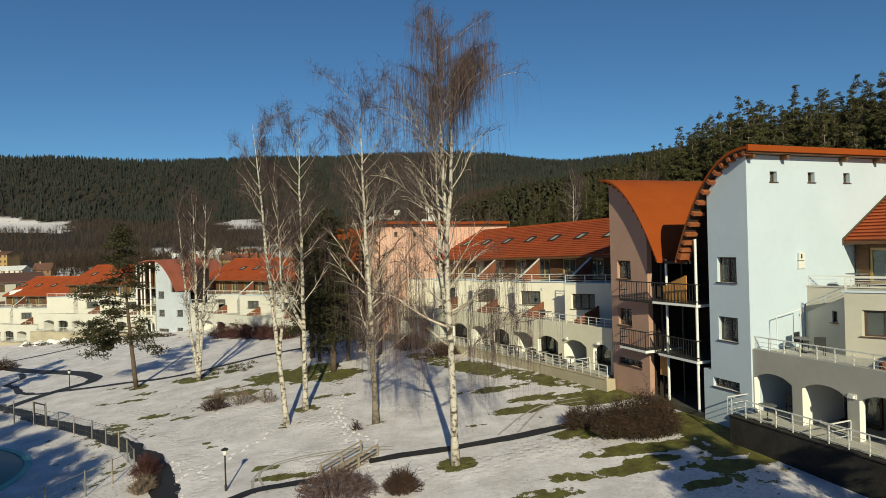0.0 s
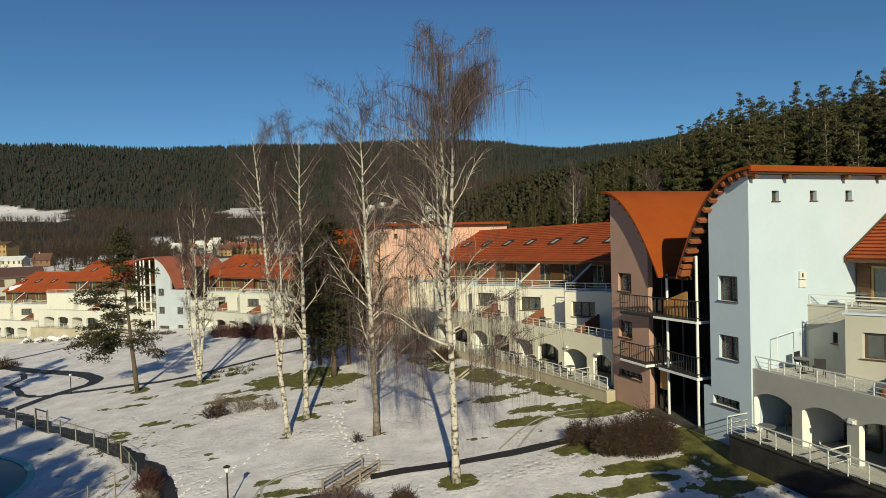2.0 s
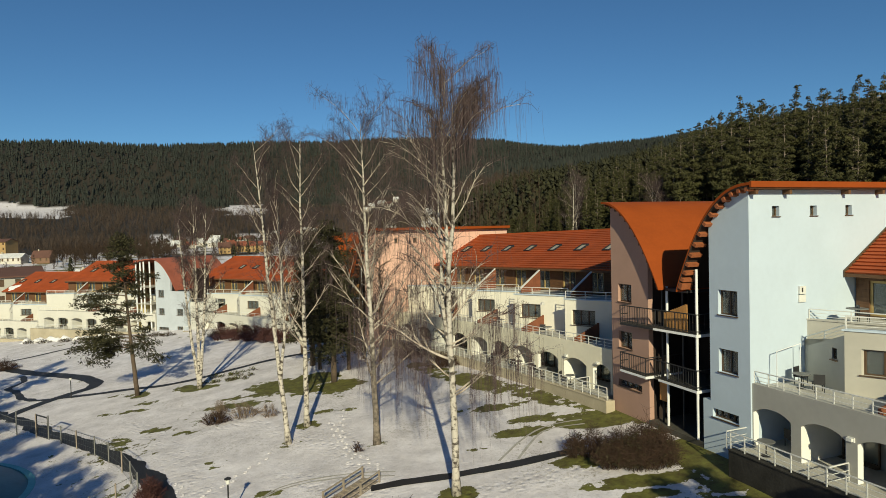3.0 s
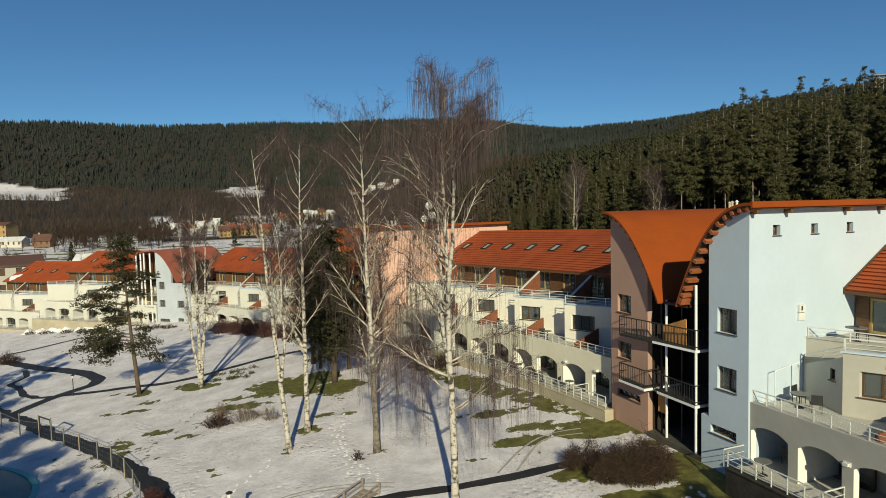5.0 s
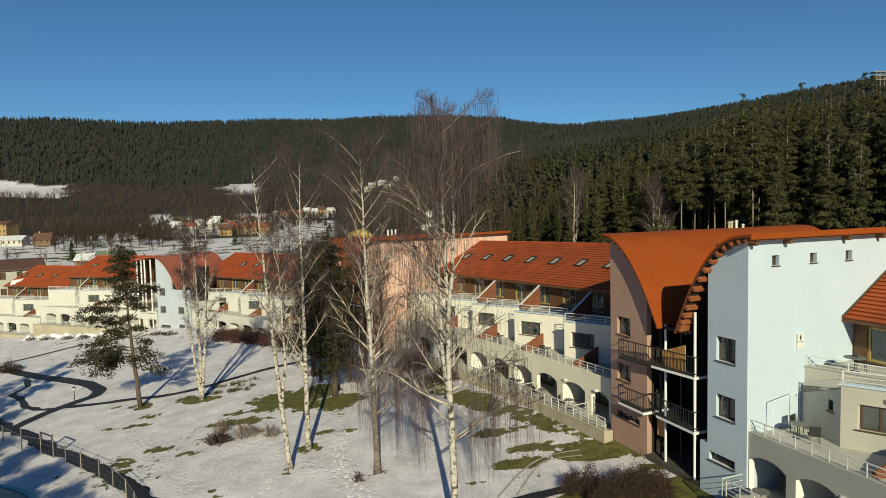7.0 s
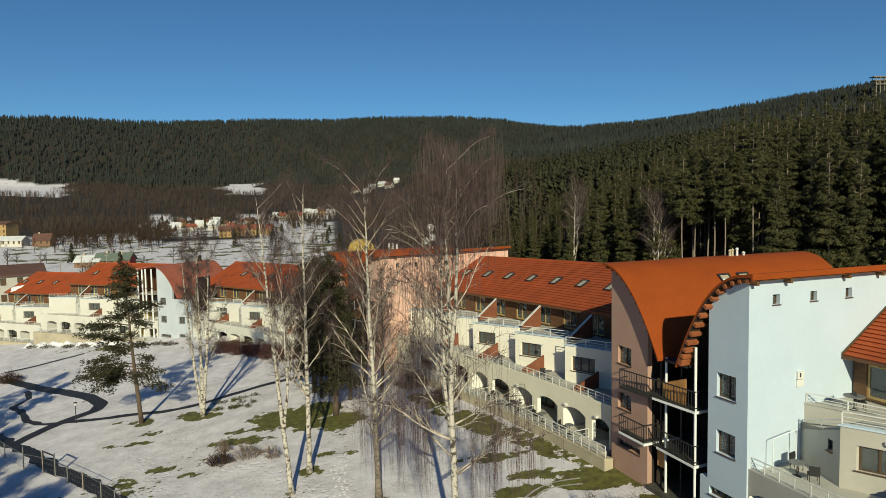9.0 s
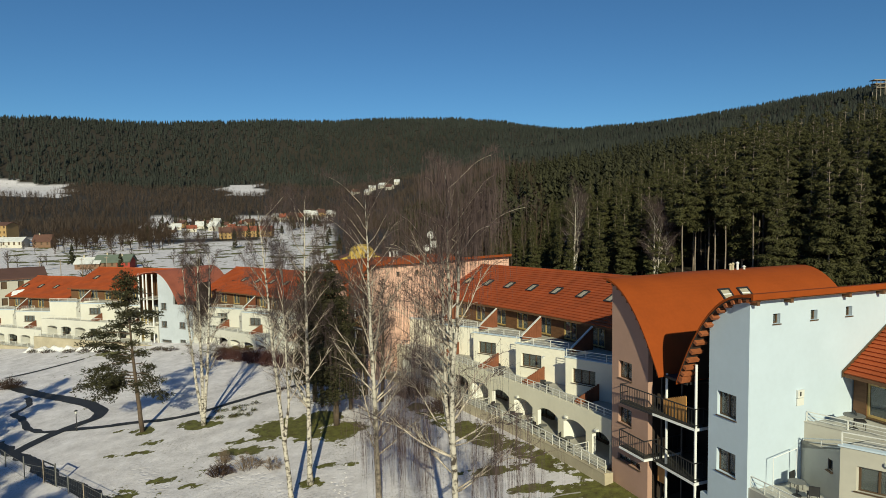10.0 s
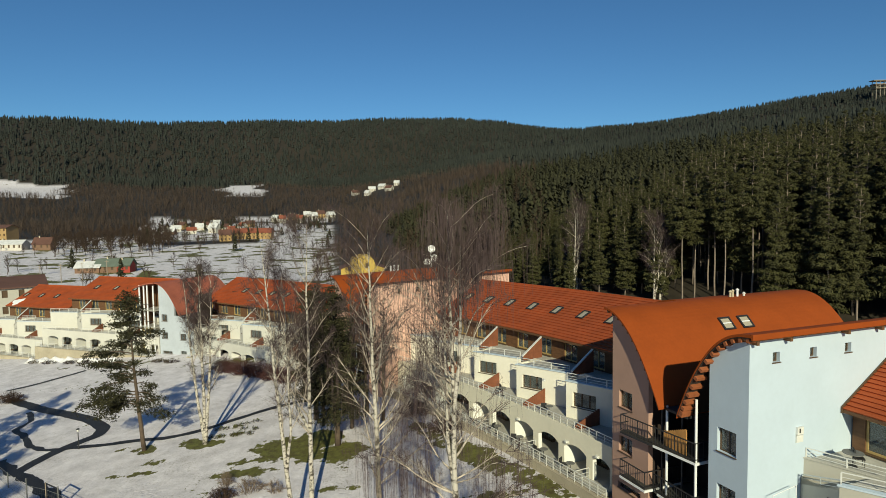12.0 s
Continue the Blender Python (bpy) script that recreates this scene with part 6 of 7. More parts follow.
M_LANTERN = material("clouded lantern glass", (0.7, 0.7, 0.66), 0.25, noise_scale=3, vary=0.08)
for lx, ly in ((-11.88, 31.71), (-39.8, 62.6)):
    garden_lamp(lx, ly)


M_GREYSTEEL = material("dull grey steel", (0.2, 0.2, 0.19), 0.6, 0.2, noise_scale=2, vary=0.2)


def fence():
    """Wire-mesh fence on steel posts round the pool, with a gate."""
    ob = thing("pool_fence", "grey wire-mesh fence on steel posts beside the path", "fence", at=(-28.9, 46.2, ground_z(-28.9, 46.2)))
    o = ob.location
    pts = [(-46, 58.5), (-41.5, 54.6), (-37.6, 51.6), (-35.0, 50.3), (-33.2, 49.2), (-31.2, 47.7), (-28.9, 46.0), (-26.3, 44.0), (-24.3, 42.3), (-22.1, 40.0), (-20.4, 37.9), (-18.9, 35.9), (-19.5, 34.6), (-20.2, 33.2), (-21.2, 31.4), (-22.3, 29.4)]
    h = 1.35
    for i, (x, y) in enumerate(pts):
        z = ground_z(x, y) - o[2]
        m = Mesh()
        hh = 2.0 if i in (2, 3, 4) else h + 0.1
        m.box(raw, x - o[0] - 0.035, x - o[0] + 0.035, y - o[1] - 0.035, y - o[1] + 0.035, z - 0.2, z + hh)
        part("post", m, M_GREYSTEEL if i % 3 else M_GREYWOOD, ob)
    for (x0, y0), (x1, y1) in zip(pts, pts[1:]):
        m = Mesh()
        za, zb = ground_z(x0, y0) - o[2], ground_z(x1, y1) - o[2]
        for hgt, r in ((0.1, 0.008), (0.5, 0.006), (0.9, 0.006), (h, 0.018)):
            m.tube([(x0 - o[0], y0 - o[1], za + hgt), (x1 - o[0], y1 - o[1], zb + hgt)], [r, r], 4, False)
        n = int(math.hypot(x1 - x0, y1 - y0) / 0.3)
        for k in range(1, n):
            c = k / n
            x, y, z = x0 + (x1 - x0) * c - o[0], y0 + (y1 - y0) * c - o[1], za + (zb - za) * c
            m.tube([(x, y, z + 0.1), (x, y, z + h)], [0.004, 0.004], 3, False)
        part("wire_panel", m, M_GREYSTEEL, ob)
    m = Mesh()
    F = frame_map(-35.0 - o[0], 50.3 - o[1], math.degrees(math.atan2(-1.1, 1.8)), ground_z(-34, 49.8) - o[2])
    m.box(F, 0.1, 0.2, -0.03, 0.03, 0.1, 1.9)
    m.box(F, 1.95, 2.05, -0.03, 0.03, 0.1, 1.9)
    m.box(F, 0.2, 1.95, -0.03, 0.03, 1.8, 1.9)
    m.box(F, 0.2, 1.95, -0.03, 0.03, 0.1, 0.2)
    m.box(F, 0.2, 1.95, -0.02, 0.02, 0.95, 1.02)
    part("gate", m, M_DARKMETAL, ob)


fence()


def pool():
    """An oval pool under a turquoise winter cover with a pale rim."""
    cx, cy, rx, ry = -35.9, 36.2, 8.6, 7.6
    z = ground_z(cx + rx * 0.7, cy) + 0.35
    ob = thing("swimming_pool", "oval pool under a turquoise winter cover with snow around it", "pool", at=(cx, cy, z))
    m, rim = Mesh(), Mesh()
    n = 48
    rows = (0.0, 0.3, 0.6, 0.85, 1.0)
    for q in rows[1:]:
        for k in range(n):
            a = 6.283 * k / n
            m.v.append((rx * q * math.cos(a), ry * q * math.sin(a), 1.1 * (1 - q * q) + 0.02 * math.sin(7 * a) * q))
    m.v.append((0, 0, 1.1))
    for i in range(3):
        for k in range(n):
            a, b = i * n + k, i * n + (k + 1) % n
            m.f.append((a, a + n, b + n, b))
    for k in range(n):
        m.f.append((4 * n, k, (k + 1) % n))
    part("cover", m, M_COVER, ob, "taut turquoise cover", True)
    for k in range(n):
        for q, zz in ((1.0, -0.2), (1.0, 0.06), (1.05, 0.06), (1.05, -1.8)):
            a = 6.283 * k / n
            rim.v.append((rx * q * math.cos(a), ry * q * math.sin(a), zz))
    for k in range(n):
        for i in range(3):
            a, b = 4 * k + i, 4 * ((k + 1) % n) + i
            rim.f.append((a, a + 1, b + 1, b))
    part("rim", rim, M_COVERRIM, ob, "pale turquoise rim")


M_COVER = material("turquoise pool cover", (0.11, 0.2, 0.195), 0.45, noise_scale=0.4, vary=0.25)
M_COVERRIM = material("pale turquoise rim", (0.2, 0.5, 0.46), 0.5, noise_scale=0.8, vary=0.15)
pool()


# ---- dark trees by the salmon tower ----
def bare_broadleaf(x, y, h, seed, mat, label, lean=(0, 0), r=0.2, spread=0.3):
    rng = random.Random(seed)
    z = ground_z(x, y)
    tree = thing("bare_tree", label, "tree", at=(x, y, z - 0.1))
    t, tw = Mesh(), Mesh()
    n = 10
    path = [Vector((0, 0, 0))]
    for i in range(n):
        path.append(path[-1] + Vector((lean[0] * h / n + rng.uniform(-0.08, 0.08), lean[1] * h / n + rng.uniform(-0.08, 0.08), h / n)))
    t.tube(path, [r * (1 - i / 10.6) for i in range(n + 1)], 8)
    for j in range(34):
        k = 0.22 + 0.76 * j / 34
        f = k * n
        p = path[int(f)].lerp(path[min(n, int(f) + 1)], f - int(f))
        az = rng.uniform(0, 6.283)
        d = Vector((math.cos(az), math.sin(az), rng.uniform(0.5, 1.5)))
        ln = h * spread * rng.uniform(0.5, 1.0) * (1.15 - k)
        lp = limb_path(rng, p, d, ln, 0.2, 5, 0.0)
        t.tube(lp, [0.05 * (1 - q / 5.5) + 0.008 for q in range(6)], 4, False)
        for q in range(1, 6):
            for _ in range(5):
                d2 = (lp[q] - lp[q - 1]).normalized() + Vector((rng.uniform(-1, 1), rng.uniform(-1, 1), rng.uniform(-0.4, 0.6)))
                sp = limb_path(rng, lp[q], d2, ln * rng.uniform(0.2, 0.5), 0.3, 3, 0.1)
                tw.tube(sp, [0.013, 0.011, 0.009, 0.005], 3, False)
    part("trunk", t, mat, tree, "", True)
    tagged(part("crown", tw, M_TWIG_BROWN, tree), kind="stuff")


for i, (bx, by, bh, bl) in enumerate(((-13.6, 62.0, 15.0, 0.0), (-10.4, 60.5, 15.5, 0.02), (-14.6, 66.5, 14.5, -0.02), (-9.4, 64.5, 15.0, 0.0), (-12.0, 69.0, 14.0, 0.02), (-17.5, 70.5, 13.0, 0.0), (-7.4, 61.8, 13.0, 0.03), (-20.5, 84.0, 13.0, 0.0))):
    bare_broadleaf(bx, by, bh, 80 + i, M_TRUNK, "dark leafless tree beside the salmon tower", (bl, 0))
plant(P7, -14.8, 64.0, ground_z(-14.8, 64.0) - 0.1, 0.95, 1.0, "pine_tree", "dense dark conifer in front of the salmon tower")
# pale leafless birches in front of the forest
for i, (bx, by, bh) in enumerate(((22.0, 108.0, 15.0), (21.0, 106.0, 14.0), (31.0, 94.0, 13.0), (32.2, 95.0, 12.0))):
    birch(bx, by, bh, (0.02 * (i % 2), 0), 90 + i, 0.2, ((0.3, 0.97, 16, 3.4, 1.6, 2, 0.6),), ((0, 0, 0, 0, 1.0), (0.1, 0.5, 0, 0.04, 0.8)), label="pale leafless birch in front of the pines", group="birches at the forest edge")


# ---- village ----
def house(x, y, w, d, h, roof, turn, wall_mat, roof_mat, label, floors=1):
    """A small house: walls with windows, gable roof with overhang, chimney."""
    z = ground_z(x, y)
    ob = thing("village_house", label, "house", "village houses", at=(x, y, z))
    F = frame_map(0, 0, turn + 180)
    m = Mesh()
    fh = h / floors
    holes = []
    n = max(2, int(w / 3))
    for f in range(floors):
        for i in range(n):
            c = -w / 2 + w * (i + 0.5) / n
            holes.append((c - 0.55, c + 0.55, f * fh + fh * 0.35, f * fh + fh * 0.8))
    m.holed(F, -w / 2, w / 2, -d / 2, -d / 2 + 0.4, -1.5, h, holes, seg=50)
    m.box(F, -w / 2, w / 2, d / 2 - 0.4, d / 2, -1.5, h)
    for e in (-w / 2, w / 2 - 0.4):
        m.prism(across(F, e), [(-d / 2 + 0.4, -1.5), (d / 2 - 0.4, -1.5), (d / 2 - 0.4, h), (0, h + roof * 0.94), (-d / 2 + 0.4, h)], 0, 0.4)
    part("wall", m, wall_mat, ob)
    for q in holes:
        g = Mesh()
        g.box(F, q[0], q[1], -d / 2 + 0.2, -d / 2 + 0.25, q[2], q[3])
        part("window", g, M_FRAME, ob)
    for s in (-1, 1):
        r = Mesh()
        k = d / 2 + 0.6
        lo = h - roof * 0.6 / (d / 2)
        r.add([F(-w / 2 - 0.5, s * k, lo), F(w / 2 + 0.5, s * k, lo), F(w / 2 + 0.5, 0, h + roof), F(-w / 2 - 0.5, 0, h + roof),
               F(-w / 2 - 0.5, s * k, lo - 0.25), F(w / 2 + 0.5, s * k, lo - 0.25), F(w / 2 + 0.5, 0, h + roof - 0.25), F(-w / 2 - 0.5, 0, h + roof - 0.25)],
              [(0, 1, 2, 3), (4, 5, 6, 7), (0, 1, 5, 4), (1, 2, 6, 5), (2, 3, 7, 6), (3, 0, 4, 7)])
        part("roof", r, roof_mat, ob)
    c = Mesh()
    c.box(F, w * 0.2, w * 0.2 + 0.7, -0.35, 0.35, h + roof * 0.6, h + roof + 0.9)
    part("chimney", c, M_PLINTH, ob)


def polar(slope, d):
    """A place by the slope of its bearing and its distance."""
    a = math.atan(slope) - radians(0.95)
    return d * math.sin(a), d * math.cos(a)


M_HWHITE = material("white house wall", (0.55, 0.52, 0.46), 0.9, noise_scale=0.2, vary=0.06)
M_HYELLOW = material("ochre house wall", (0.38, 0.25, 0.11), 0.9, noise_scale=0.2, vary=0.1)
M_OCHRE = material("bright ochre house wall", (0.5, 0.35, 0.085), 0.9, noise_scale=0.3, vary=0.15)
M_HBROWN = material("brown house wall", (0.2, 0.12, 0.08), 0.9, noise_scale=0.2, vary=0.15)
M_HRED = material("red house wall", (0.32, 0.05, 0.035), 0.9, noise_scale=0.2, vary=0.15)
M_RBROWN = material("brown house roof", (0.12, 0.06, 0.045), 0.85, noise_scale=0.3, vary=0.2)
M_RRED = material("red house roof", (0.26, 0.08, 0.045), 0.85, noise_scale=0.3, vary=0.2)
M_RSNOW = material("snow-dusted roof", (0.6, 0.6, 0.6), 0.9, noise_scale=0.4, vary=0.2)
M_RGREEN = material("green-grey roof", (0.13, 0.16, 0.13), 0.85, noise_scale=0.3, vary=0.2)
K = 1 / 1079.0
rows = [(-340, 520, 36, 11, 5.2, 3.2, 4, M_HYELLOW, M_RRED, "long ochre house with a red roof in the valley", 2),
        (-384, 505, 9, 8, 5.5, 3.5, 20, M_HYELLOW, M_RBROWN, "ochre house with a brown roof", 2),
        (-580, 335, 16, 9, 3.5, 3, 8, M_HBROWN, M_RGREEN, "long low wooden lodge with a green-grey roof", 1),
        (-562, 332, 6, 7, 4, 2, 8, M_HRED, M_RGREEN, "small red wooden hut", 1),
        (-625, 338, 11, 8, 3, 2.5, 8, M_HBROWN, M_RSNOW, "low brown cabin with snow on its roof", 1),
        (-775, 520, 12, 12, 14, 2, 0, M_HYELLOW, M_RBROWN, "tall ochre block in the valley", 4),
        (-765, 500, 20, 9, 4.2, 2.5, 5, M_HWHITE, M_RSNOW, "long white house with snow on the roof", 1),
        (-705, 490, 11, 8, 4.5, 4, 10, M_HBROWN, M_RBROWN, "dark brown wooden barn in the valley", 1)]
rng_v = random.Random(77)
for i in range(13):
    wall, roof = rng_v.choice(((M_HWHITE, M_RRED), (M_HWHITE, M_RBROWN), (M_HBROWN, M_RSNOW), (M_HYELLOW, M_RBROWN), (M_HWHITE, M_RSNOW)))
    rows.append((-480 + i * 12 + rng_v.uniform(-5, 5), 560 + rng_v.uniform(0, 120), rng_v.uniform(6, 9.5), 7, rng_v.uniform(3, 4.8), rng_v.uniform(2.5, 3.8), rng_v.uniform(-40, 40), wall, roof, "small house in the village below the hill", 2))
for i in range(9):
    wall, roof = rng_v.choice(((M_HWHITE, M_RRED), (M_HWHITE, M_RSNOW), (M_HYELLOW, M_RBROWN)))
    rows.append((-290 + i * 11 + rng_v.uniform(-5, 5), 740 + rng_v.uniform(0, 90), rng_v.uniform(7, 11), 8, rng_v.uniform(4, 6), rng_v.uniform(3, 4.5), rng_v.uniform(-40, 40), wall, roof, "white house in the village on the slope", 2))
for i in range(6):
    rows.append((-150 + i * 15 + rng_v.uniform(-5, 5), 960 + rng_v.uniform(0, 70), rng_v.uniform(8, 13), 8, 4.5, 3.8, rng_v.uniform(-40, 40), M_HWHITE, rng_v.choice((M_RSNOW, M_RBROWN)), "pale house high on the slope", 2))
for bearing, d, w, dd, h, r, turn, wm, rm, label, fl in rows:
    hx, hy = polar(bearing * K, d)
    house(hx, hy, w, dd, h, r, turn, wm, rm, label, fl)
# flat-roofed beige block at the end of the range, and the yellow house behind the salmon tower
house(-108.5, 139.5, 22, 18, 11.0, 1.7, 38, M_BEIGE, M_RBROWN, "beige block with a shallow brown roof beside the far wing", 3)


def gabled_house(x, y, w, d, h, turn):
    """A tall house whose front gable steps in and ends in a round top."""
    ob = thing("village_house", "tall yellow house with a rounded gable", "house", "village houses", at=(x, y, ground_z(x, y)))
    F = frame_map(0, 0, turn + 180)
    k = w / 2
    crown = [(0.55 * k * math.cos(a), h - 1.3 + 1.3 * math.sin(a)) for a in (radians(q) for q in range(0, 181, 20))]
    m = Mesh()
    m.prism(F, [(-k, -1.5), (k, -1.5), (k, h - 2.5), (0.62 * k, h - 1.9)] + crown + [(-0.62 * k, h - 1.9), (-k, h - 2.5)], -d / 2, d / 2)
    part("wall", m, M_OCHRE, ob)
    for s in (-1, 1):
        m = Mesh()
        m.box(F, s * 0.6 * k, s * (k + 0.3), -d / 2 - 0.15, d / 2 + 0.15, h - 1.86, h - 1.7, 1, h - 2.5, h - 2.34)
        part("eave", m, M_RBROWN, ob)
    for a, z in ((-0.55, h - 5.2), (0.55, h - 5.2), (-0.2, h - 2.3), (0.6, h - 2.9)):
        m = Mesh()
        m.box(F, a * k - 0.3, a * k + 0.3, -d / 2 - 0.03, -d / 2 + 0.1, z, z + 0.9)
        part("window", m, M_FRAME, ob)


gabled_house(-17.6, 118, 8.2, 6, 12.2, 10)


def utility_pole(x, y, h=8.0):
    ob = thing("utility_pole", "thin wooden utility pole in the snowy field", "pole", "utility poles", at=(x, y, ground_z(x, y)))
    m = Mesh()
    m.tube([(0, 0, -0.5), (0, 0, h)], [0.17, 0.12], 7)
    part("pole", m, M_GREYWOOD, ob)
    m = Mesh()
    m.box(raw, -0.9, 0.9, -0.07, 0.07, h - 0.6, h - 0.45)
    part("crossarm", m, M_GREYWOOD, ob)


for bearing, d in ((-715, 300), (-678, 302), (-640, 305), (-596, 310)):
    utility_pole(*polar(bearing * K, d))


# ---- small things on and round the houses ----
def local(M, origin):
    o = M(*origin)

    def L(a, w, z):
        p = M(a, w, z)
        return (p[0] - o[0], p[1] - o[1], p[2] - o[2])
    return L, o


def cafe_table(M, a, w, z, r=0.4):
    L, o = local(M, (a, w, z))
    ob = thing("terrace_table", "round grey metal terrace table", "table", "terrace tables", at=o)
    m = Mesh()
    m.tube([(0, 0, 0.7), (0, 0, 0.73)], [r, r], 16)
    part("tabletop", m, M_GREYSTEEL, ob)
    m = Mesh()
    m.tube([(0, 0, 0.03), (0, 0, 0.7)], [0.03, 0.03], 8)
    part("stem", m, M_DARKMETAL, ob)
    m = Mesh()
    m.tube([(0, 0, 0), (0, 0, 0.03)], [0.22, 0.2], 12)
    part("foot", m, M_DARKMETAL, ob)


def terrace_chair(M, a, w, z, turn):
    L, o = local(M, (a, w, z))
    ob = thing("terrace_chair", "dark wicker terrace chair", "chair", "terrace chairs", at=o)
    ob.rotation_euler = (0, 0, turn)
    m = Mesh()
    m.box(raw, -0.24, 0.24, -0.24, 0.24, 0.4, 0.45)
    part("seat", m, M_DARKMETAL, ob)
    m = Mesh()
    m.box(raw, -0.24, 0.24, 0.2, 0.25, 0.45, 0.88)
    part("backrest", m, M_DARKMETAL, ob)
    for x in (-0.21, 0.21):
        for y in (-0.21, 0.21):
            m = Mesh()
            m.tube([(x, y, 0), (x, y, 0.4)], [0.018, 0.018], 6)
            part("leg", m, M_DARKMETAL, ob)


def wall_lamp(M, a, w, z):
    L, o = local(M, (a, w, z))
    ob = thing("wall_lamp", "small pale bulkhead lamp fixed to the wall", "lamp", "bulkhead lamps", at=o)
    m = Mesh()
    m.box(L, a - 0.16, a + 0.16, w - 0.06, w, z - 0.1, z + 0.1)
    part("base", m, M_METAL, ob)
    m = Mesh()
    m.box(L, a - 0.12, a + 0.12, w - 0.18, w - 0.06, z - 0.07, z + 0.07)
    part("cover", m, M_LANTERN, ob)


# terrace furniture by the white tower
cafe_table(NEAR, N_LEN - 1.3, 3.4, 2.95)
terrace_chair(NEAR, N_LEN - 0.8, 4.0, 2.95, 0.6)
terrace_chair(NEAR, N_LEN - 2.1, 3.5, 2.95, 2.8)
cafe_table(NEAR, N_LEN - 1.6, 7.0, 5.93, 0.5)
terrace_chair(NEAR, N_LEN - 1.7, 7.3, 5.93, 1.2)
terrace_chair(NEAR, N_LEN - 0.9, 3.2, -0.02, 2.0)
cafe_table(NEAR, N_LEN - 1.3, 1.0, -0.02)
for i, a in enumerate((4.0, 7.3, 10.6, 13.9)):
    cafe_table(MID, a, 1.1, -0.02, 0.35)
    terrace_chair(MID, a + 0.7, 1.0, -0.02, 1.0 + i)
    if i % 2:
        cafe_table(MID, a + 1.2, 2.6, 2.95, 0.35)
        terrace_chair(MID, a + 1.9, 2.6, 2.95, 2.0 + i)
wall_lamp(NEAR, N_LEN - 5.0, 1.6, 1.85)
wall_lamp(NEAR, N_LEN - 4.6, 4.15 + 3.1 * 1.67 / 5.57, 5.5)
wall_lamp(MID, 10.1, 3.4, 5.4)
wall_lamp(MID, 5.0, 1.6, 1.95)
wall_lamp(MID, 1.5, 1.6, 1.95)
wall_lamp(MID, 11.4, 1.6, 1.95)


def notice(M):
    """Two pale plates one above the other on the end wall."""
    B = lambda a, w, z: M(w, a, z)
    o = B(3.58, 0, 7.8)
    L = lambda a, w, z: tuple(p - q for p, q in zip(B(a, w, z), o))
    ob = thing("wall_box", "two small white meter boxes fixed to the white wall", "box", at=o)
    m = Mesh()
    m.box(L, 3.34, 3.8, -0.12, 0, 7.85, 8.25)
    part("upper_box", m, M_LANTERN, ob)
    m = Mesh()
    m.box(L, 3.34, 3.83, -0.08, 0, 7.42, 7.8)
    part("lower_box", m, M_LANTERN, ob)
    m = Mesh()
    m.box(L, 3.48, 3.56, -0.14, -0.12, 7.95, 8.17)
    part("latch", m, M_DARKMETAL, ob)


notice(T1)


def trellis(M):
    """A slim white frame at the end of the terrace."""
    L, o = local(M, (N_LEN - 0.55, 2.6, 2.95))
    ob = thing("trellis_frame", "slim white steel frame on the terrace", "frame", at=o)
    for a, w in ((N_LEN - 0.55, 2.65), (N_LEN - 0.55, 4.3)):
        m = Mesh()
        m.tube([L(a, w, 2.95), L(a, w, 4.95 if w > 4 else 4.7)], [0.022, 0.022], 6)
        part("post", m, M_WHITEMETAL, ob)
    m = Mesh()
    m.tube([L(N_LEN - 0.55, 2.65, 4.7), L(N_LEN - 0.55, 4.3, 4.95)], [0.02, 0.02], 6)
    part("top_bar", m, M_WHITEMETAL, ob)


trellis(NEAR)


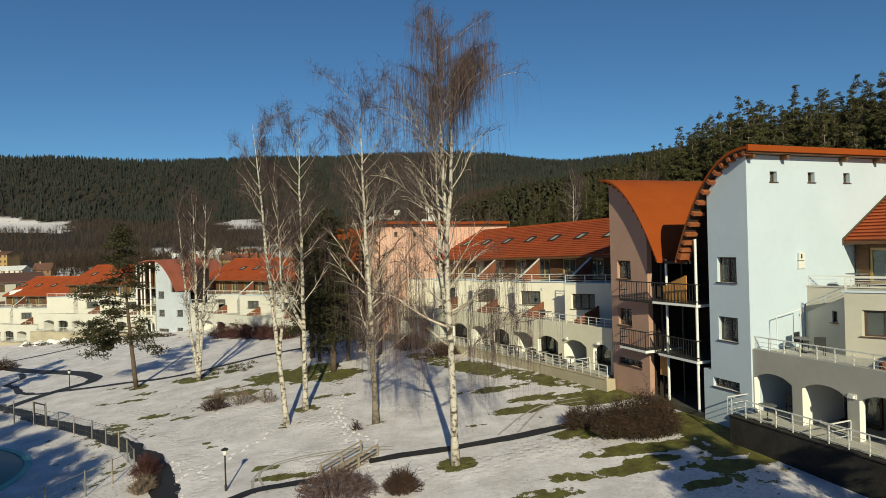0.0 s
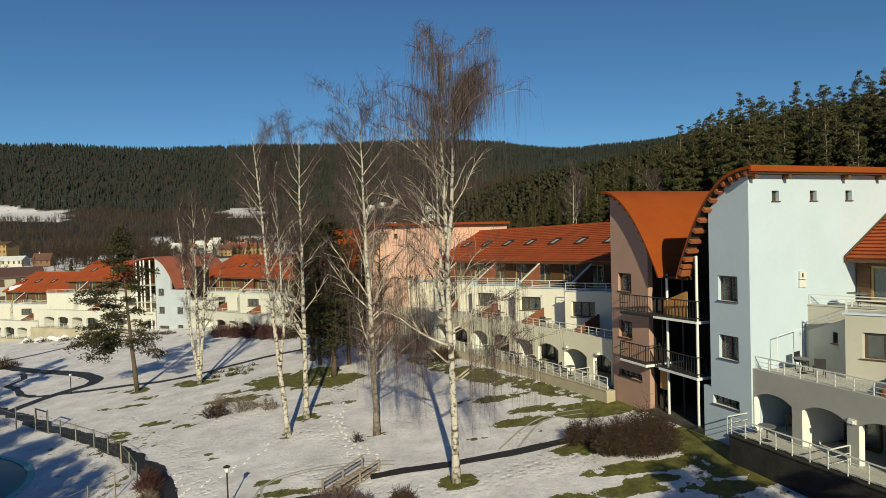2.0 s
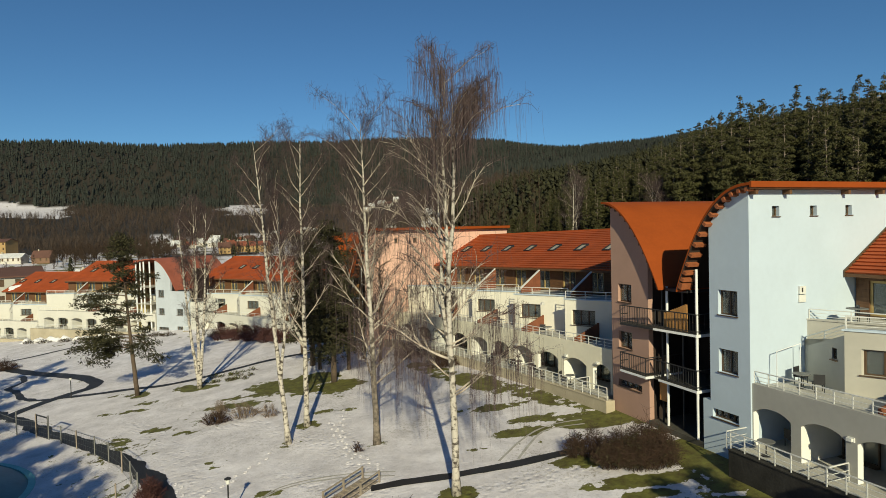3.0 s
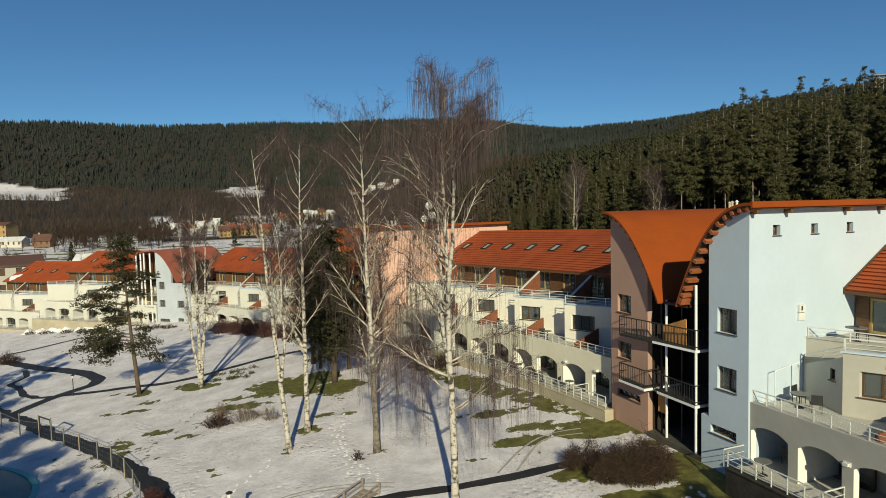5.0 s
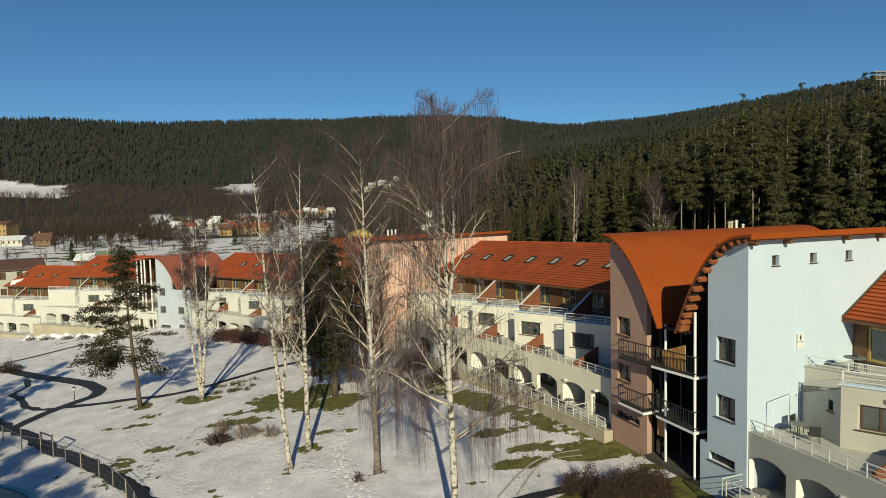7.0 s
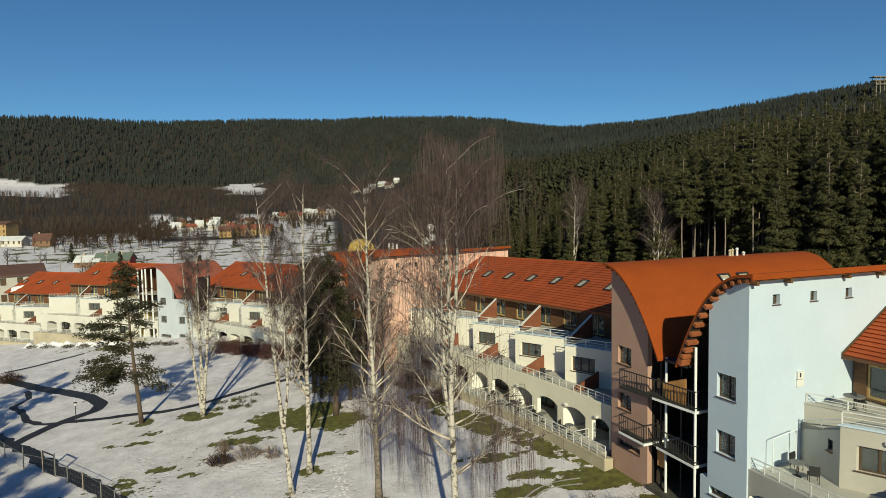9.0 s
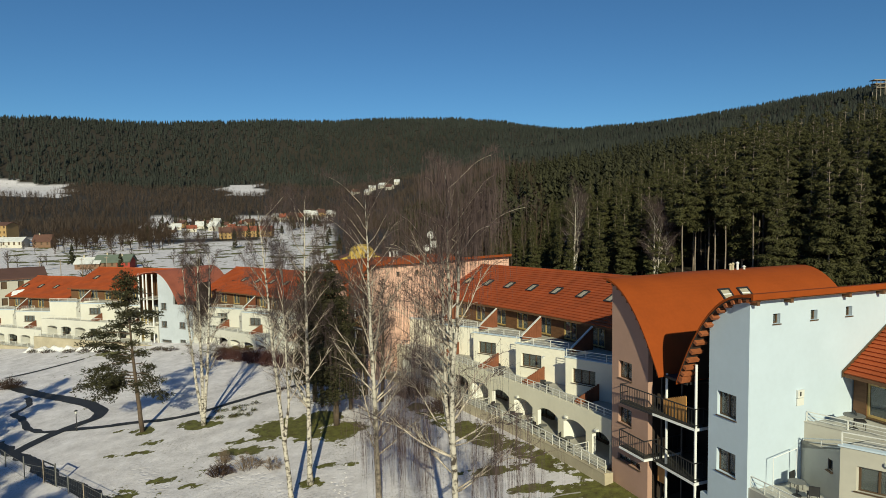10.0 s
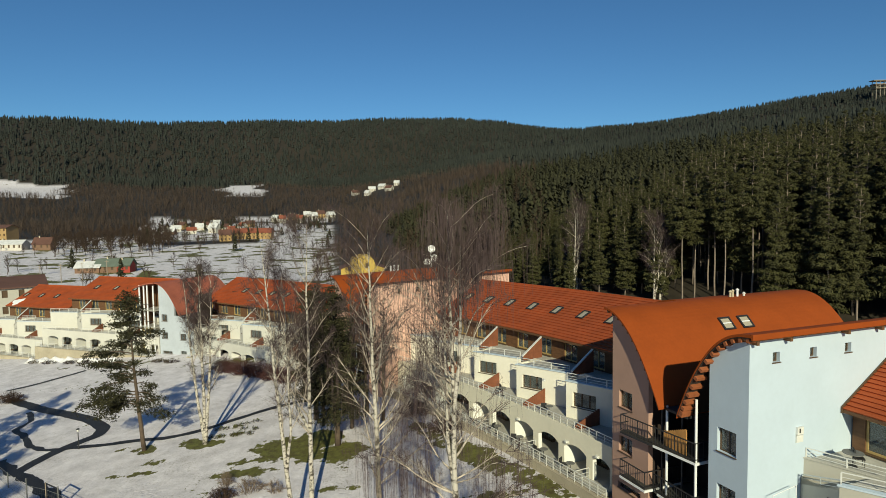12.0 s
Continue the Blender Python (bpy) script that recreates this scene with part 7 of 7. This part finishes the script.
def roof_details():
    rear = lambda v: 7.9 + 5.34 * (1 - ((11.6 - v) / 5.4) ** 2)
    for u in (7.3, 9.0):
        v = 8.85
        ang = math.atan((rear(v + 0.05) - rear(v - 0.05)) / 0.1)
        L, o = local(T1, (v, u, rear(v)))

        def R(x, d, h):
            return L(v + d * math.cos(ang) - h * math.sin(ang), u + x, rear(v) + d * math.sin(ang) + h * math.cos(ang))
        ob = thing("roof_window", "dark framed roof window in the curved orange roof", "skylight", "roof windows", at=o)
        m = Mesh()
        for q in ((0, 1.0, -0.45, -0.35), (0, 1.0, 0.43, 0.55), (0, 0.12, -0.35, 0.43), (0.88, 1.0, -0.35, 0.43)):
            m.box(R, q[0], q[1], q[2], q[3], -0.05, 0.1)
        part("frame", m, M_DARKMETAL, ob, weld=True)
        m = Mesh()
        m.box(R, 0.12, 0.88, -0.35, 0.43, 0.02, 0.05)
        part("pane", m, M_SKYGLASS, ob)
        m = Mesh()
        m.box(R, 0.12, 0.88, 0.02, 0.1, 0.055, 0.08)
        part("blind", m, M_WHITEMETAL, ob)
    for i, (u, h, r, mat) in enumerate(((10.75, 0.45, 0.09, M_CURTAIN), (11.0, 0.5, 0.09, M_CURTAIN), (11.45, 0.55, 0.09, M_WHITEMETAL), (12.1, 0.25, 0.09, M_METAL))):
        o = T1(11.4, u, rear(11.4) - 0.1)
        ob = thing("flue_pipe", "short round flue with a cap on the roof crest", "chimney", "roof flues", at=o)
        m = Mesh()
        m.tube([(0, 0, 0), (0, 0, h)], [r, r * 0.9], 10)
        part("pipe", m, mat, ob)
        m = Mesh()
        m.tube([(0, 0, h), (0, 0, h + 0.04), (0, 0, h + 0.14)], [r * 1.4, r * 1.4, 0.03], 10)
        part("cap", m, mat, ob)
    for u in (8.6, 9.2, 9.8):
        ob = thing("flue_pipe", "pale round flue on the salmon tower's roof", "chimney", "roof flues", at=T2(11.4, u, rear(11.4) - 0.1))
        m = Mesh()
        m.tube([(0, 0, 0), (0, 0, 0.75)], [0.13, 0.12], 10)
        part("pipe", m, M_WHITEMETAL, ob)
        m = Mesh()
        m.tube([(0, 0, 0.75), (0, 0, 0.79), (0, 0, 0.9)], [0.18, 0.18, 0.04], 10)
        part("cap", m, M_METAL, ob)
    # aerials on the salmon tower
    o = T2(11.6, 15.5, 13.2)
    ob = thing("dish_mast", "mast with three white satellite dishes", "antenna", at=o)
    m = Mesh()
    m.tube([(0, 0, -0.2), (0, 0, 3.0)], [0.05, 0.05], 8)
    part("mast", m, M_METAL, ob)
    for x, z, r in ((0.1, 2.75, 0.55), (0.5, 1.4, 0.55), (-0.55, 0.9, 0.5)):
        m = Mesh()
        n = 16
        m.v.append((x, -0.12, z))
        for q in (0.6, 1.0):
            for k in range(n):
                a = 6.283 * k / n
                m.v.append((x + r * q * math.cos(a), -0.12 - 0.16 * q * q, z + r * q * math.sin(a)))
        for k in range(n):
            m.f.append((0, 1 + k, 1 + (k + 1) % n))
            m.f.append((1 + k, 1 + n + k, 1 + n + (k + 1) % n, 1 + (k + 1) % n))
        d = part("dish", m, M_WHITEMETAL, ob, "white satellite dish", True)
        s = d.modifiers.new("thickness", "SOLIDIFY")
        s.thickness = 0.03
        m = Mesh()
        m.tube([(x, -0.1, z), (0, 0, z)], [0.03, 0.03], 6)
        part("arm", m, M_METAL, ob)


roof_details()


def lookout():
    """The far timber lookout on the wooded hill."""
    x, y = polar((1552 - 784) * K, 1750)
    z = ground_z(x, y)
    ob = thing("lookout_tower", "pale timber lookout platform above the far forest", "tower", at=(x, y, z))
    for dx in (-14, -5, 5, 14):
        for dy in (-7, 7):
            m = Mesh()
            m.tube([(dx, dy, 0), (dx, dy, 44)], [0.9, 0.7], 6)
            part("leg", m, M_GREYWOOD, ob)
    for zz, half in ((25, 16), (34, 19), (42.5, 21)):
        m = Mesh()
        m.box(raw, -half, half, -9, 9, zz, zz + 1.6)
        part("deck", m, M_GREYWOOD, ob)
    for dx in (-14, 5):
        m = Mesh()
        m.tube([(dx, -7.2, 26), (dx + 9, -7.2, 34)], [0.6, 0.6], 6)
        part("brace", m, M_GREYWOOD, ob)


lookout()

# footprints and wheel tracks pressed into the snow
def prints():
    rng = random.Random(3)
    m = Mesh()

    def dent(x, y, r, turn):
        base = len(m.v)
        n = 8
        for q, lift in ((1.0, 0.004), (0.78, 0.035), (0.5, 0.012)):
            for k in range(n):
                a = 6.283 * k / n
                px, py = r * 1.5 * q * math.cos(a), r * q * math.sin(a)
                gx, gy = x + px * math.cos(turn) - py * math.sin(turn), y + px * math.sin(turn) + py * math.cos(turn)
                m.v.append((gx, gy, ground_z(gx, gy) + lift))
        for i in (0, n):
            for k in range(n):
                m.f.append((base + i + k, base + i + (k + 1) % n, base + i + n + (k + 1) % n, base + i + n + k))
        m.f.append(tuple(base + 2 * n + k for k in range(n)))
    for trail in ([(-9.1, 45.0), (-7.8, 41.1), (-5.8, 38.1), (-4.4, 35.8), (-4.2, 34.6)], [(-8.5, 47.6), (-8.2, 43.5), (-6.4, 37.3), (-5.1, 35.7)], [(-15.5, 34), (-13.6, 36.5), (-12.4, 39.5), (-12.0, 41.2)], [(-17, 37), (-15.2, 33.5), (-14.0, 31.0), (-13.4, 28.8)]):
        for (x0, y0), (x1, y1) in zip(trail, trail[1:]):
            n = int(math.hypot(x1 - x0, y1 - y0) / 0.62)
            t = math.atan2(y1 - y0, x1 - x0)
            for k in range(n):
                c = k / n
                s = 0.14 if k % 2 else -0.14
                dent(x0 + (x1 - x0) * c - s * math.sin(t) + rng.uniform(-0.06, 0.06), y0 + (y1 - y0) * c + s * math.cos(t) + rng.uniform(-0.06, 0.06), 0.12, t)
    tagged(part("footprints", m, M_PRINT), "trails of footprints trodden into the snow", "footprints", kind="stuff")


M_PRINT = material("trodden snow", (0.66, 0.63, 0.65), 0.9, noise_scale=3, vary=0.12)
M_SLUSH = material("grey slush", (0.42, 0.4, 0.37), 0.8, noise_scale=3, vary=0.25)
prints()
for off in (0.0, 1.1):
    drape([(2.6 + off, 34.9), (3.9 + off * 0.8, 37.2), (5.2 + off * 0.5, 38.9), (6.6 + off * 0.3, 39.7 - off * 0.6), (8.4, 39.8 - off * 0.7)], 0.16, M_SLUSH, "wheel_track", "narrow wheel track pressed into the snow", "track", 0.02, 0.03, 9)
    drape([(-3.4, 34.6 + off * 0.5), (-5.4, 35.2 + off * 0.4), (-8.1, 35.2 + off * 0.35), (-10.2, 34.6 + off * 0.35), (-10.9, 33.6 + off * 0.2), (-10.2 - off * 0.5, 32.2), (-9.4 - off * 0.6, 30.8)], 0.14, M_SLUSH, "wheel_track", "curved wheel track pressed into the snow", "track", 0.02, 0.03, 10)
